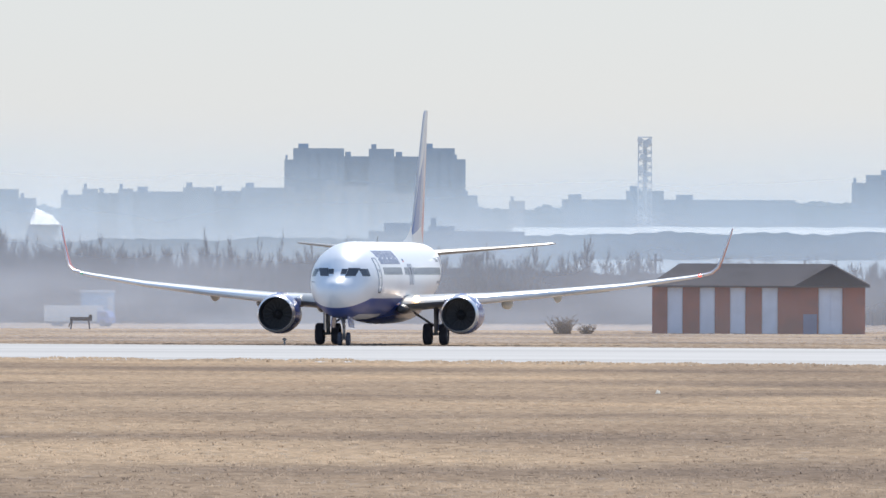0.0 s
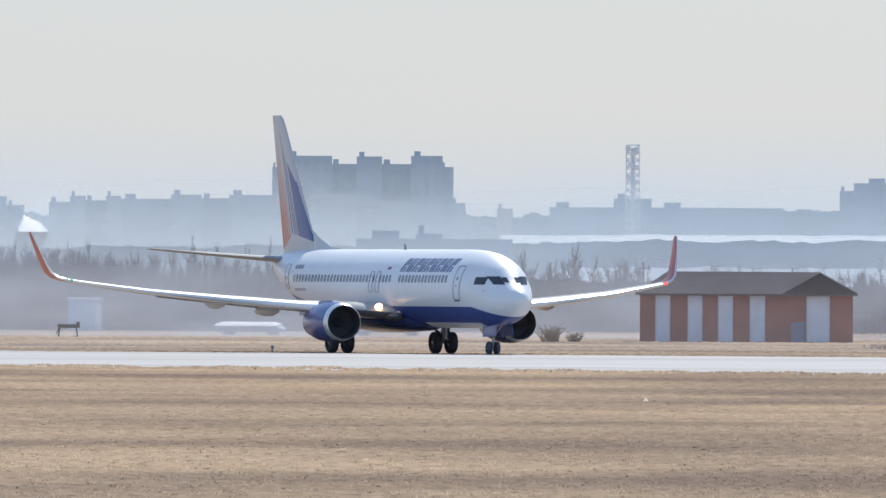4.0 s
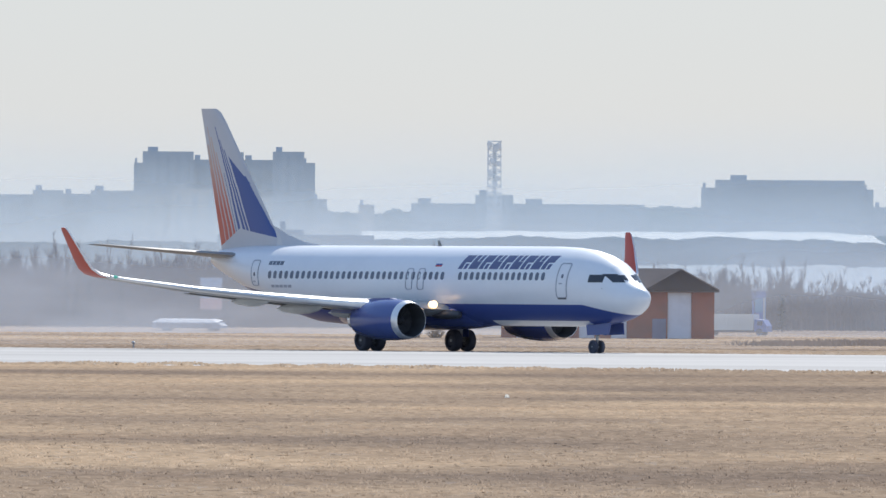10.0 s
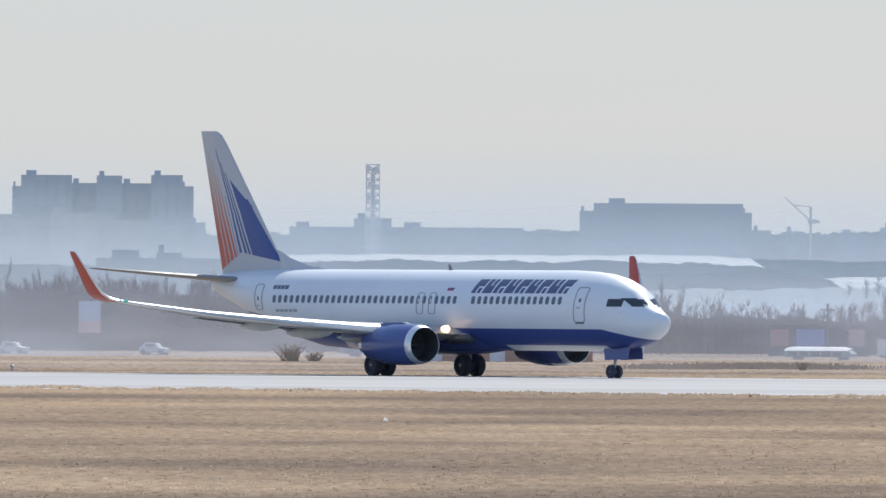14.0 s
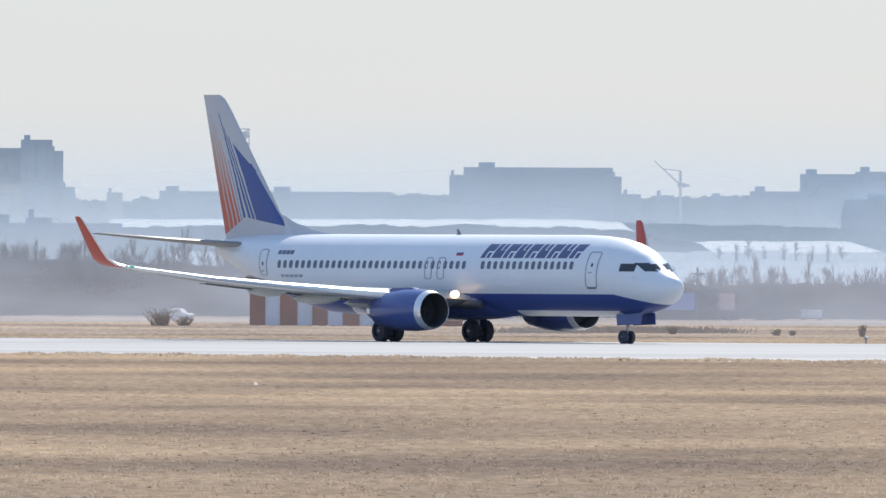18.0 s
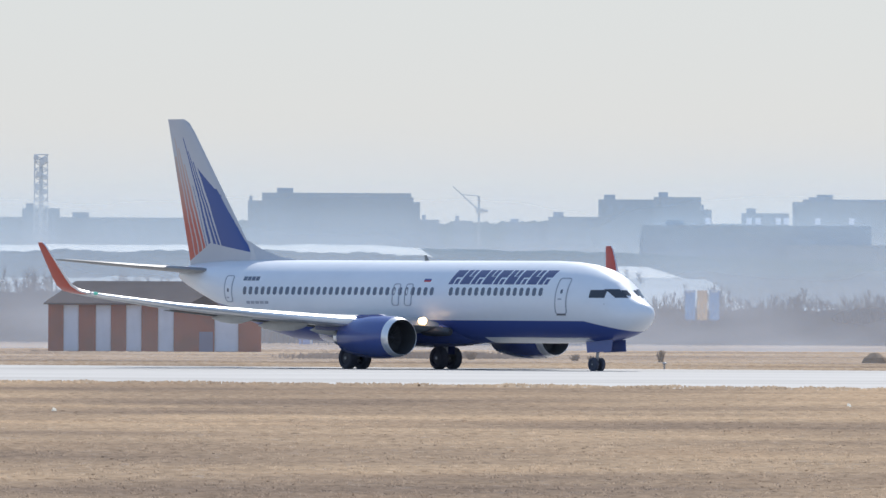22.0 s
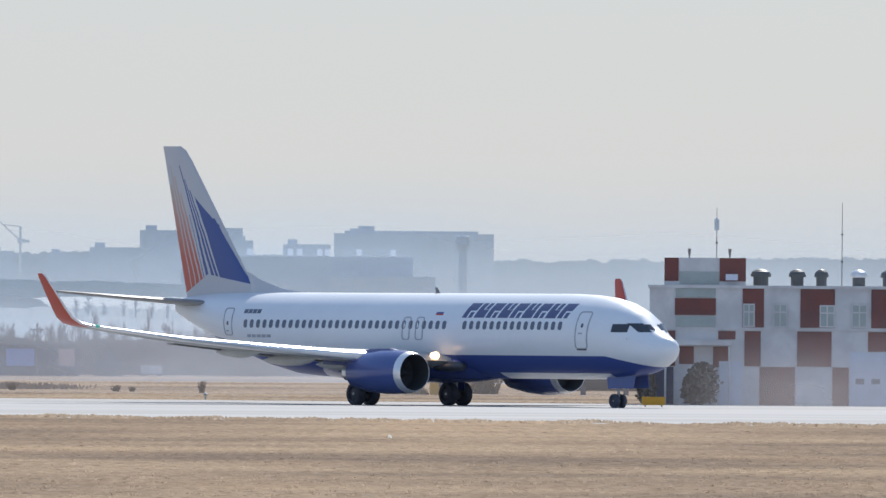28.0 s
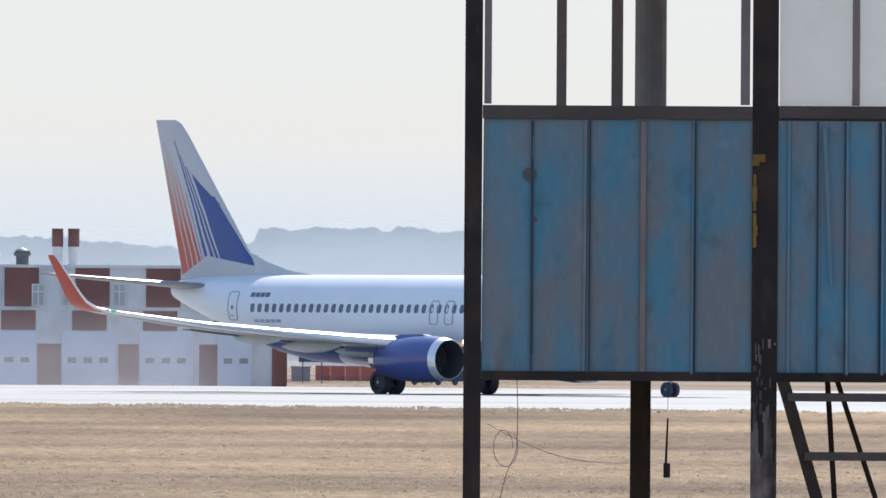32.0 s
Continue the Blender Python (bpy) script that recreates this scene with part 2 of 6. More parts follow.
HAZY_PINK = paint("faded_pink_panel", (0.62, 0.40, 0.40), 0.6, vary=0.08)
SPRUCE = paint("spruce_green", (0.035, 0.048, 0.045), 0.9, vary=0.2, size=2.0, island=0.2)
SNOW = paint("old_snow", (0.78, 0.78, 0.78), 0.8, vary=0.08)
# the far city and hills; pale blue-grey tones carry painted distance haze
FAR_A = paint("far_hazed_concrete", (0.29, 0.375, 0.48), 0.9, vary=0.06, size=30, island=0.10)
FAR_B = paint("far_hazed_pale_concrete", (0.42, 0.43, 0.45), 0.9, vary=0.05, size=30, island=0.10)
FAR_C = paint("far_hazed_dark_block", (0.23, 0.295, 0.38), 0.9, vary=0.08, size=30, island=0.10)
FAR_D = paint("far_hazed_works", (0.42, 0.50, 0.57), 0.9, vary=0.08, size=30, island=0.10)
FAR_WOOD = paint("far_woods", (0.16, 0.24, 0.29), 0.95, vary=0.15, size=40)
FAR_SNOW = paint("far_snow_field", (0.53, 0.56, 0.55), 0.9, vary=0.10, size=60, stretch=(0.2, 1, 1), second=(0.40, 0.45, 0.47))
FAR_MEADOW = paint("far_hazed_meadow", (0.26, 0.32, 0.37), 0.9, vary=0.10, size=70, stretch=(0.25, 1, 1), second=(0.18, 0.235, 0.27), mix=(0.4, 0.6))
FAR_SLOPE = paint("far_hazed_slope", (0.20, 0.29, 0.32), 0.95, vary=0.18, size=30, second=(0.34, 0.42, 0.44), mix=(0.5, 0.75), stretch=(0.5, 1, 1))
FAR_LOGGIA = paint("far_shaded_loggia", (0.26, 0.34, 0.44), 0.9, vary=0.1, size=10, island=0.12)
FAR_STEEL = paint("far_hazed_steel", (0.80, 0.83, 0.86), 0.8, vary=0.05, size=5)
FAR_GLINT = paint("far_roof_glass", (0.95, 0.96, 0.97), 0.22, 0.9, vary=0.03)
FAR_CRANE = paint("far_hazed_pale_steel", (0.58, 0.60, 0.62), 0.8, vary=0.05, size=5)


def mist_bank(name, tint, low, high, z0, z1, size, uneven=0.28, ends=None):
    """Thin mist: part of the light goes through, the rest is scattered; it thins out upwards and in drifts."""
    m = bpy.data.materials.new(name)
    m.use_nodes = True
    nt = m.node_tree
    nt.nodes.remove(nt.nodes["Principled BSDF"])
    tc = nt.nodes.new("ShaderNodeTexCoord")
    sep = nt.nodes.new("ShaderNodeSeparateXYZ")
    nt.links.new(tc.outputs["Object"], sep.inputs[0])
    ramp = nt.nodes.new("ShaderNodeMapRange")
    ramp.interpolation_type = "SMOOTHSTEP"
    for k, v in enumerate((z0, z1, low, high)):
        ramp.inputs[k + 1].default_value = v
    nt.links.new(sep.outputs[2], ramp.inputs[0])
    mp = nt.nodes.new("ShaderNodeMapping")
    mp.inputs["Scale"].default_value = (1 / size, 1 / size, 3.5 / size)
    nt.links.new(tc.outputs["Object"], mp.inputs[0])
    n = nt.nodes.new("ShaderNodeTexNoise")
    n.inputs["Scale"].default_value, n.inputs["Detail"].default_value = 1.0, 3
    nt.links.new(mp.outputs[0], n.inputs[0])
    drift = nt.nodes.new("ShaderNodeMapRange")
    for k, v in enumerate((0.3, 0.7, 1 - uneven, 1 + uneven)):
        drift.inputs[k + 1].default_value = v
    nt.links.new(n.outputs[0], drift.inputs[0])
    dens = math_node(nt, "MULTIPLY", ramp.outputs[0], drift.outputs[0])
    if ends:  # thins out towards both ends
        for a, b in (ends[:2], ends[:1:-1]):
            end = nt.nodes.new("ShaderNodeMapRange")
            end.interpolation_type = "SMOOTHSTEP"
            end.inputs[1].default_value, end.inputs[2].default_value = a, b
            nt.links.new(sep.outputs[0], end.inputs[0])
            dens = math_node(nt, "MULTIPLY", dens, end.outputs[0])
    a, b, c = nt.nodes.new("ShaderNodeBsdfDiffuse"), nt.nodes.new("ShaderNodeBsdfTranslucent"), nt.nodes.new("ShaderNodeBsdfTransparent")
    a.inputs[0].default_value = b.inputs[0].default_value = (*tint, 1)
    half = nt.nodes.new("ShaderNodeMixShader")
    half.inputs[0].default_value = 0.5
    nt.links.new(a.outputs[0], half.inputs[1])
    nt.links.new(b.outputs[0], half.inputs[2])
    full = nt.nodes.new("ShaderNodeMixShader")
    nt.links.new(dens, full.inputs[0])
    nt.links.new(c.outputs[0], full.inputs[1])
    nt.links.new(half.outputs[0], full.inputs[2])
    nt.links.new(full.outputs[0], nt.nodes["Material Output"].inputs[0])
    return m


MIST_NEAR = mist_bank("thin_ground_mist", (0.60, 0.67, 0.79), 0.42, 0.0, 2.5, 10.0, 24, 0.5)
MIST_MID = mist_bank("mist_under_the_hills", (0.57, 0.685, 0.79), 0.45, 0.0, 5, 30, 60, 0.4)
MIST_FAR = mist_bank("mist_before_the_city", (0.62, 0.72, 0.81), 0.53, 0.0, 8, 41, 90)
MIST_EXHAUST = mist_bank("hot_haze_before_the_station", (0.74, 0.70, 0.71), 0.30, 0.02, 0.2, 5.0, 10, ends=(60, 70, 80, 87))
MIST_FIELD = mist_bank("shimmering_haze_over_the_field", (0.70, 0.67, 0.68), 0.15, 0.0, 0.8, 7.5, 12)


def leafy(m, share):
    """Lets light shine through thin blades."""
    nt = m.node_tree
    bsdf = nt.nodes["Principled BSDF"]
    tr = nt.nodes.new("ShaderNodeBsdfTranslucent")
    nt.links.new(bsdf.inputs["Base Color"].links[0].from_socket, tr.inputs[0])
    mix = nt.nodes.new("ShaderNodeMixShader")
    mix.inputs[0].default_value = share
    nt.links.new(bsdf.outputs[0], mix.inputs[1])
    nt.links.new(tr.outputs[0], mix.inputs[2])
    nt.links.new(mix.outputs[0], nt.nodes["Material Output"].inputs[0])


def stained(m, tint, size, lo, hi, share, stretch=(1, 1, 1)):
    """Blotches of another colour with soft ragged edges."""
    nt = m.node_tree
    bsdf = nt.nodes["Principled BSDF"]
    old = bsdf.inputs["Base Color"].links[0].from_socket
    tc = nt.nodes.new("ShaderNodeTexCoord")
    mp = nt.nodes.new("ShaderNodeMapping")
    mp.inputs["Location"].default_value = (size * 37, size * 11, size * 23)
    mp.inputs["Scale"].default_value = [k / size for k in stretch]
    nt.links.new(tc.outputs["Object"], mp.inputs[0])
    n = nt.nodes.new("ShaderNodeTexNoise")
    n.inputs["Scale"].default_value, n.inputs["Detail"].default_value, n.inputs["Roughness"].default_value = 1.0, 6, 0.6
    nt.links.new(mp.outputs[0], n.inputs[0])
    ramp = nt.nodes.new("ShaderNodeMapRange")
    for k, v in enumerate((lo, hi, 0.0, share)):
        ramp.inputs[k + 1].default_value = v
    nt.links.new(n.outputs[0], ramp.inputs[0])
    mix = nt.nodes.new("ShaderNodeMix")
    mix.data_type = "RGBA"
    nt.links.new(ramp.outputs[0], mix.inputs[0])
    nt.links.new(old, mix.inputs[6])
    mix.inputs[7].default_value = (*tint, 1)
    nt.links.new(mix.outputs[2], bsdf.inputs["Base Color"])


stained(BLUE_SHEET, (0.035, 0.085, 0.105), 0.20, 0.58, 0.74, 0.6, (1.3, 1, 0.7))
stained(BLUE_SHEET, (0.26, 0.30, 0.33), 0.12, 0.60, 0.76, 0.35, (1.2, 1, 0.9))
stained(BLUE_SHEET, (0.09, 0.07, 0.055), 0.06, 0.68, 0.76, 0.6, (1.6, 1, 0.7))
stained(RUST_STEEL, (0.075, 0.058, 0.05), 0.10, 0.56, 0.70, 0.6, (1, 1, 0.3))


leafy(TUFT, 0.65)


# white stones, made translucent so that the sun behind brightens them
BACKLIT_WHITE = paint("translucent_white", (0.85, 0.85, 0.82), 0.6, vary=0.05)
leafy(BACKLIT_WHITE, 0.85)


def grass_haze(m):
    """Paler grass towards the runway: far-field haze put into the colour."""
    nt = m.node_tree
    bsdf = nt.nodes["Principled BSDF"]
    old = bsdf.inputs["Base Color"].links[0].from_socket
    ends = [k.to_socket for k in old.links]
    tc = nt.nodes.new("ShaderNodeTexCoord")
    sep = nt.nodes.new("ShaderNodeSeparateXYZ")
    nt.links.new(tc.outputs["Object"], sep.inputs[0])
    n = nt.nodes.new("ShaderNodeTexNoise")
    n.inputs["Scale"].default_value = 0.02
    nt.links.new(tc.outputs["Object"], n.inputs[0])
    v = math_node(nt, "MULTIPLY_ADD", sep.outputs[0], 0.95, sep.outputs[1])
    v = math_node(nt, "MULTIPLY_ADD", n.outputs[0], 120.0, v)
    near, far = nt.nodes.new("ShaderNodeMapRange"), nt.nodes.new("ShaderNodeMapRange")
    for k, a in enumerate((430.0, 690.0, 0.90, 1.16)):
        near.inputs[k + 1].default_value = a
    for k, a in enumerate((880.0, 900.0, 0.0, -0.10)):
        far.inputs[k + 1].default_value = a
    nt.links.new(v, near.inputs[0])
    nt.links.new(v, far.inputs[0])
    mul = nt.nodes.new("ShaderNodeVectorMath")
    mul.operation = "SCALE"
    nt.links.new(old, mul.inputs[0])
    # the grass darkens to the east, its whole colour scaled evenly
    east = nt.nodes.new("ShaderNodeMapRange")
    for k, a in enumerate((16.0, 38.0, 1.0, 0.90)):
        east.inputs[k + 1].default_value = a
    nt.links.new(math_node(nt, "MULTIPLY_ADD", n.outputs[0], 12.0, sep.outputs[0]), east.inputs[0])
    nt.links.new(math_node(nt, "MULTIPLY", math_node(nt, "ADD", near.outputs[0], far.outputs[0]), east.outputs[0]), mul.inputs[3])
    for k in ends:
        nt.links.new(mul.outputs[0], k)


for grass in (GRASS, TUFT):
    stained(grass, (0.50, 0.345, 0.222), 9.0, 0.52, 0.68, 0.45, (1, 0.3, 1))
    stained(grass, (0.30, 0.245, 0.20), 7.0, 0.56, 0.72, 0.5, (0.9, 0.22, 1))
grass_haze(GRASS)
grass_haze(TUFT)


# ---- mesh building ----
class Shape:
    """Vertices and faces of one part."""

    def __init__(self):
        self.v, self.f = [], []

    def add(self, verts, faces):
        k = len(self.v)
        self.v += [tuple(p) for p in verts]
        self.f += [tuple(k + i for i in q) for q in faces]
        return self

    def box(self, x0, x1, y0, y1, z0, z1, m=None):
        p = [(x, y, z) for z in (z0, z1) for y in (y0, y1) for x in (x0, x1)]
        if m:
            p = [m @ Vector(q) for q in p]
        return self.add(p, [(0, 2, 3, 1), (4, 5, 7, 6), (0, 1, 5, 4), (2, 6, 7, 3), (0, 4, 6, 2), (1, 3, 7, 5)])

    def tube(self, a, b, r0, r1=None, n=10, caps=True):
        a, b = Vector(a), Vector(b)
        r1 = r0 if r1 is None else r1
        d = (b - a).normalized()
        u = d.cross(Vector((0, 0, 1)) if abs(d.z) < 0.95 else Vector((1, 0, 0))).normalized()
        w = d.cross(u)
        rings = []
        for c, r in ((a, r0), (b, r1)):
            rings.append([c + (u * math.cos(2 * math.pi * i / n) + w * math.sin(2 * math.pi * i / n)) * r for i in range(n)])
        return self.loft(rings, caps)

    def loft(self, rings, caps=True, closed=True):
        n = len(rings[0])
        verts = [p for r in rings for p in r]
        faces = []
        for k in range(len(rings) - 1):
            for i in range(n if closed else n - 1):
                j = (i + 1) % n
                faces.append((k * n + i, k * n + j, (k + 1) * n + j, (k + 1) * n + i))
        if caps:
            faces.append(tuple(range(n - 1, -1, -1)))
            faces.append(tuple((len(rings) - 1) * n + i for i in range(n)))
        return self.add(verts, faces)

    def turned(self, profile, axis="x", n=28, caps=False, centre=(0, 0, 0), flat=1.0):
        """Rings of (along, radius) round an axis; flat squeezes the underside."""
        rings = []
        for s, r in profile:
            ring = []
            for i in range(n):
                a = 2 * math.pi * i / n
                c, d = math.cos(a) * r, math.sin(a) * r
                if d < 0:
                    d *= flat
                p = {"x": (s, c, d), "y": (c, s, d), "z": (c, d, s)}[axis]
                ring.append((p[0] + centre[0], p[1] + centre[1], p[2] + centre[2]))
            rings.append(ring)
        return self.loft(rings, caps)

    def mesh(self, name, material, smooth=False):
        me = bpy.data.meshes.new(name)
        me.from_pydata(self.v, [], self.f)
        for m in (material if isinstance(material, (list, tuple)) else [material]):
            me.materials.append(m)
        bm = bmesh.new()
        bm.from_mesh(me)
        bmesh.ops.recalc_face_normals(bm, faces=bm.faces)
        bm.to_mesh(me)
        bm.free()
        if smooth:
            me.polygons.foreach_set("use_smooth", [True] * len(me.polygons))
            me.set_sharp_from_angle(angle=radians(38))
        me.update()
        return me


def part(name, shape, material, parent, label="", smooth=False):
    ob = new(name, shape if isinstance(shape, bpy.types.Mesh) else shape.mesh(name, material, smooth))
    ob.parent = parent
    if label:
        tagged(ob, label)
    return ob


def thing(name, label, category, m=None, group="", kind=""):
    ob = new(name)
    ob.empty_display_size = 0.2
    if m is not None:
        ob.matrix_world = m
    return tagged(ob, label, category, group, kind)


def solid(name, shape, material, label, category="", kind="", group="", smooth=False, m=None):
    ob = new(name, shape.mesh(name, material, smooth))
    if m is not None:
        ob.matrix_world = m
    return tagged(ob, label, category, group, kind)


def at(bearing, d, z=0.0):
    """A place by its bearing in thousandths of a radian east of north, and its distance."""
    return Vector((d * math.sin(bearing / 1000), d * math.cos(bearing / 1000), z))


def facing(bearing, d, z=0.0, turn=0.0):
    """The pose of a thing there whose -y side looks at the camera's stand, turned by some degrees."""
    p = at(bearing, d, z)
    return pose(*p, 0, 0, -math.degrees(bearing / 1000) + turn)


def up(el, d):
    """The height of what stands el thousandths over the eye's level at the distance d."""
    return EYE + el * d / 1000


# ---- ground ----
def sheet(x0, x1, y0, y1, nx, ny, height=lambda x, y: 0.0):
    s = Shape()
    for j in range(ny + 1):
        for i in range(nx + 1):
            x, y = x0 + (x1 - x0) * i / nx, y0 + (y1 - y0) * j / ny
            s.v.append((x, y, height(x, y)))
    for j in range(ny):
        for i in range(nx):
            k = j * (nx + 1) + i
            s.f.append((k, k + 1, k + nx + 2, k + nx + 1))
    return s


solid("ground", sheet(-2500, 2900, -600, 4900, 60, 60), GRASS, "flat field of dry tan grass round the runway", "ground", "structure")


def runway_slab():
    s = Shape()
    n = 16
    for i in range(n + 1):
        x = -160 + 420 * i / n
        for y, run in ((748 - 0.95 * x, -8), (900 - 0.52 * x, 8)):
            s.v += [(x, y, 0.04), (x, y + run, -0.05)]
    for i in range(n):
        k = 4 * i
        s.f += [(k, k + 4, k + 6, k + 2), (k, k + 1, k + 5, k + 4), (k + 2, k + 6, k + 7, k + 3)]
    return s


solid("runway", runway_slab(), CONCRETE, "wide pale concrete runway glaring in the sun", "runway", "structure")


# ---- far hills and city ----
def ridge(name, material, d, b0, b1, low, high, rough, step=0.6, label="", seed=1, thick=40, run=0):
    """A belt with an uneven upper edge, from one bearing to another."""
    rng = random.Random(seed)
    s, n = Shape(), int((b1 - b0) / step)
    for i in range(n + 1):
        b = b0 + (b1 - b0) * i / n
        e = high(b) if callable(high) else high
        e += rough * (noise.noise(Vector((b * 0.35, seed, 0))) + 0.6 * noise.noise(Vector((b * 1.3, seed, 3))) + rng.uniform(-0.25, 0.25))
        s.v += [at(b, d - run, up(low, d - run)), at(b, d, up(e, d)), at(b, d + thick, up(e - 0.15, d + thick)), at(b, d + thick, up(low, d))]
    for i in range(n):
        for k in range(4):
            s.f.append((4 * i + k, 4 * i + (k + 1) % 4, 4 * i + 4 + (k + 1) % 4, 4 * i + 4 + k))
    return solid(name, s, material, label, "hill", "structure")


def lerp(*pts):
    xs, ys = [p[0] for p in pts], [p[1] for p in pts]
    return lambda b: float(np.interp(b, xs, ys))


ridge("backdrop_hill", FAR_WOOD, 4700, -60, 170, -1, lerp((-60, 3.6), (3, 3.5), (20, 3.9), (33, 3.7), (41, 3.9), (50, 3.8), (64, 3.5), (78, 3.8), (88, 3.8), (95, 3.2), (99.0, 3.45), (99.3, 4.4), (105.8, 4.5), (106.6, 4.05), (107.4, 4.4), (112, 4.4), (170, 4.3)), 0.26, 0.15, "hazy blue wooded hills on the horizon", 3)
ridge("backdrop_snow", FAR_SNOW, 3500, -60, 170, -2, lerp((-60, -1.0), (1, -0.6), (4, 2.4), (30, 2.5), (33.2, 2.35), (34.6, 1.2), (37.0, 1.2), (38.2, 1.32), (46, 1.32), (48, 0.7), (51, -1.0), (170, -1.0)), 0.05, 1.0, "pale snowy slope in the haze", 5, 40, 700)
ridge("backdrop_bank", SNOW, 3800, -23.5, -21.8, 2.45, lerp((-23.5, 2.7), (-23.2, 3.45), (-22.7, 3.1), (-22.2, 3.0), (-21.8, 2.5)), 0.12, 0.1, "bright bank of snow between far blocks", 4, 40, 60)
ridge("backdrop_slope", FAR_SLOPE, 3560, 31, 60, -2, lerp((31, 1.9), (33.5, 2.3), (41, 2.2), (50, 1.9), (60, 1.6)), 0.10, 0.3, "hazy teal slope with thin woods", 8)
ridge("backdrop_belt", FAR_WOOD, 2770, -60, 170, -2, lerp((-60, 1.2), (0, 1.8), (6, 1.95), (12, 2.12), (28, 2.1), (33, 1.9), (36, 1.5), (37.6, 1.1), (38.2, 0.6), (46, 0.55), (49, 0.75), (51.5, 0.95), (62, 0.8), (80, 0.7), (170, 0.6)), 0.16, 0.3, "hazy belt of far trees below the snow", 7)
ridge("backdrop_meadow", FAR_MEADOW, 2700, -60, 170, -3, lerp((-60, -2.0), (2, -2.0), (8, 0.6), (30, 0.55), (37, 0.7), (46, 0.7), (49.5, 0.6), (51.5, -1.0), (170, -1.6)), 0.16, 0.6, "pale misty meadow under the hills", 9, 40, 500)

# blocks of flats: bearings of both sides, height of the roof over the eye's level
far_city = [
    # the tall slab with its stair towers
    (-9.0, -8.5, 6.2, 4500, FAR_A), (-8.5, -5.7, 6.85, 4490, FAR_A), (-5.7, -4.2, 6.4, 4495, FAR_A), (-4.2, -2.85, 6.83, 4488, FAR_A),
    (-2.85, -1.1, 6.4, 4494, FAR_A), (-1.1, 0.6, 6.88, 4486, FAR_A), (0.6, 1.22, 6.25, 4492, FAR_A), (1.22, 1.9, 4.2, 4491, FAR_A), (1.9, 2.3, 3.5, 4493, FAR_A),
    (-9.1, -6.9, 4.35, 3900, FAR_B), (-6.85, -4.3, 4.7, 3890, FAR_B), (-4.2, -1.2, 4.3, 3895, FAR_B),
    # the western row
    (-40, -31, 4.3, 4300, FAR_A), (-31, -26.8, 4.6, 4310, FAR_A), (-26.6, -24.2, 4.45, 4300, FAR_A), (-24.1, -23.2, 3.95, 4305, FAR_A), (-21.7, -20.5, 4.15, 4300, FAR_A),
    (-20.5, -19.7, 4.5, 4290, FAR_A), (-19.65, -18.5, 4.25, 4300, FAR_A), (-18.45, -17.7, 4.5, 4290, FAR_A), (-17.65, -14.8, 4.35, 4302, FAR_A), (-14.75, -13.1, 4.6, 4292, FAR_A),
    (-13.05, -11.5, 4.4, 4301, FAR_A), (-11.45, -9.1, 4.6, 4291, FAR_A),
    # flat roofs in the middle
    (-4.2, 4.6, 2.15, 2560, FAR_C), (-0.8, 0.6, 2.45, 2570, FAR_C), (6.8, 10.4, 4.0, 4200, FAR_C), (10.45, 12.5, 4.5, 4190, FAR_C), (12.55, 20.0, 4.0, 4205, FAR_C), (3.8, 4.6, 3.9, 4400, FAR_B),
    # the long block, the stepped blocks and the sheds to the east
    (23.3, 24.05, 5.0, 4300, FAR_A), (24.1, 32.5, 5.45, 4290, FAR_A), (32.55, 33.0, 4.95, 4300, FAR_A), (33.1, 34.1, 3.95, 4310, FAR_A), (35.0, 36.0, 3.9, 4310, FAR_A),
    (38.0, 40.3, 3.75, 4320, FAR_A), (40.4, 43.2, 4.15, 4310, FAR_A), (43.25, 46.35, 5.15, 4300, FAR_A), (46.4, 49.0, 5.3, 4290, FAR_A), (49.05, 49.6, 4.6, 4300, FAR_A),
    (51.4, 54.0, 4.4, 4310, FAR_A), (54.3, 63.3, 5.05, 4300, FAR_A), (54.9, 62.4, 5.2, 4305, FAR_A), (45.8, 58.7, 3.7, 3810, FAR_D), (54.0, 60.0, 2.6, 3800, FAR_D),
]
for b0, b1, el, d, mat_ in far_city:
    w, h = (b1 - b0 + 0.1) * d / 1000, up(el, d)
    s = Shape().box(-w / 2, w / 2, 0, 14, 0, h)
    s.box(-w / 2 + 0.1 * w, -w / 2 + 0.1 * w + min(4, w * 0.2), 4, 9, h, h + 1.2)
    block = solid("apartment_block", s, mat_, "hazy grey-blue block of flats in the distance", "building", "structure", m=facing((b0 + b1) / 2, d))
    # strips on the wall whose tone paints the shade of recessed loggias
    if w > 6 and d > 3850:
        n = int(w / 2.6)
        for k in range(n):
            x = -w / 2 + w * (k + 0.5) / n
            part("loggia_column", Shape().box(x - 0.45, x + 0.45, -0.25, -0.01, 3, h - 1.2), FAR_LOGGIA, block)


# ---- mist ----
def mist(name, material, d, top, b0=-70, b1=180):
    s = Shape()
    n = 100
    for i in range(n + 1):
        b = b0 + (b1 - b0) * i / n
        s.v += [at(b, d, 0.0), at(b, d, up(top, d))]
    s.f = [(2 * i, 2 * i + 2, 2 * i + 3, 2 * i + 1) for i in range(n)]
    ob = solid(name, s, material, "thin veil of pale mist over the far land", "mist", "structure")
    ob.visible_shadow = False


mist("mist_4", MIST_FIELD, 962, 4.0)
mist("mist_5", MIST_EXHAUST, 858, 4.0, 69.5, 102)
mist("mist_1", MIST_NEAR, 1152, 6.0)
mist("mist_2", MIST_MID, 2450, 11.0)
mist("mist_3", MIST_FAR, 3820, 20.0)


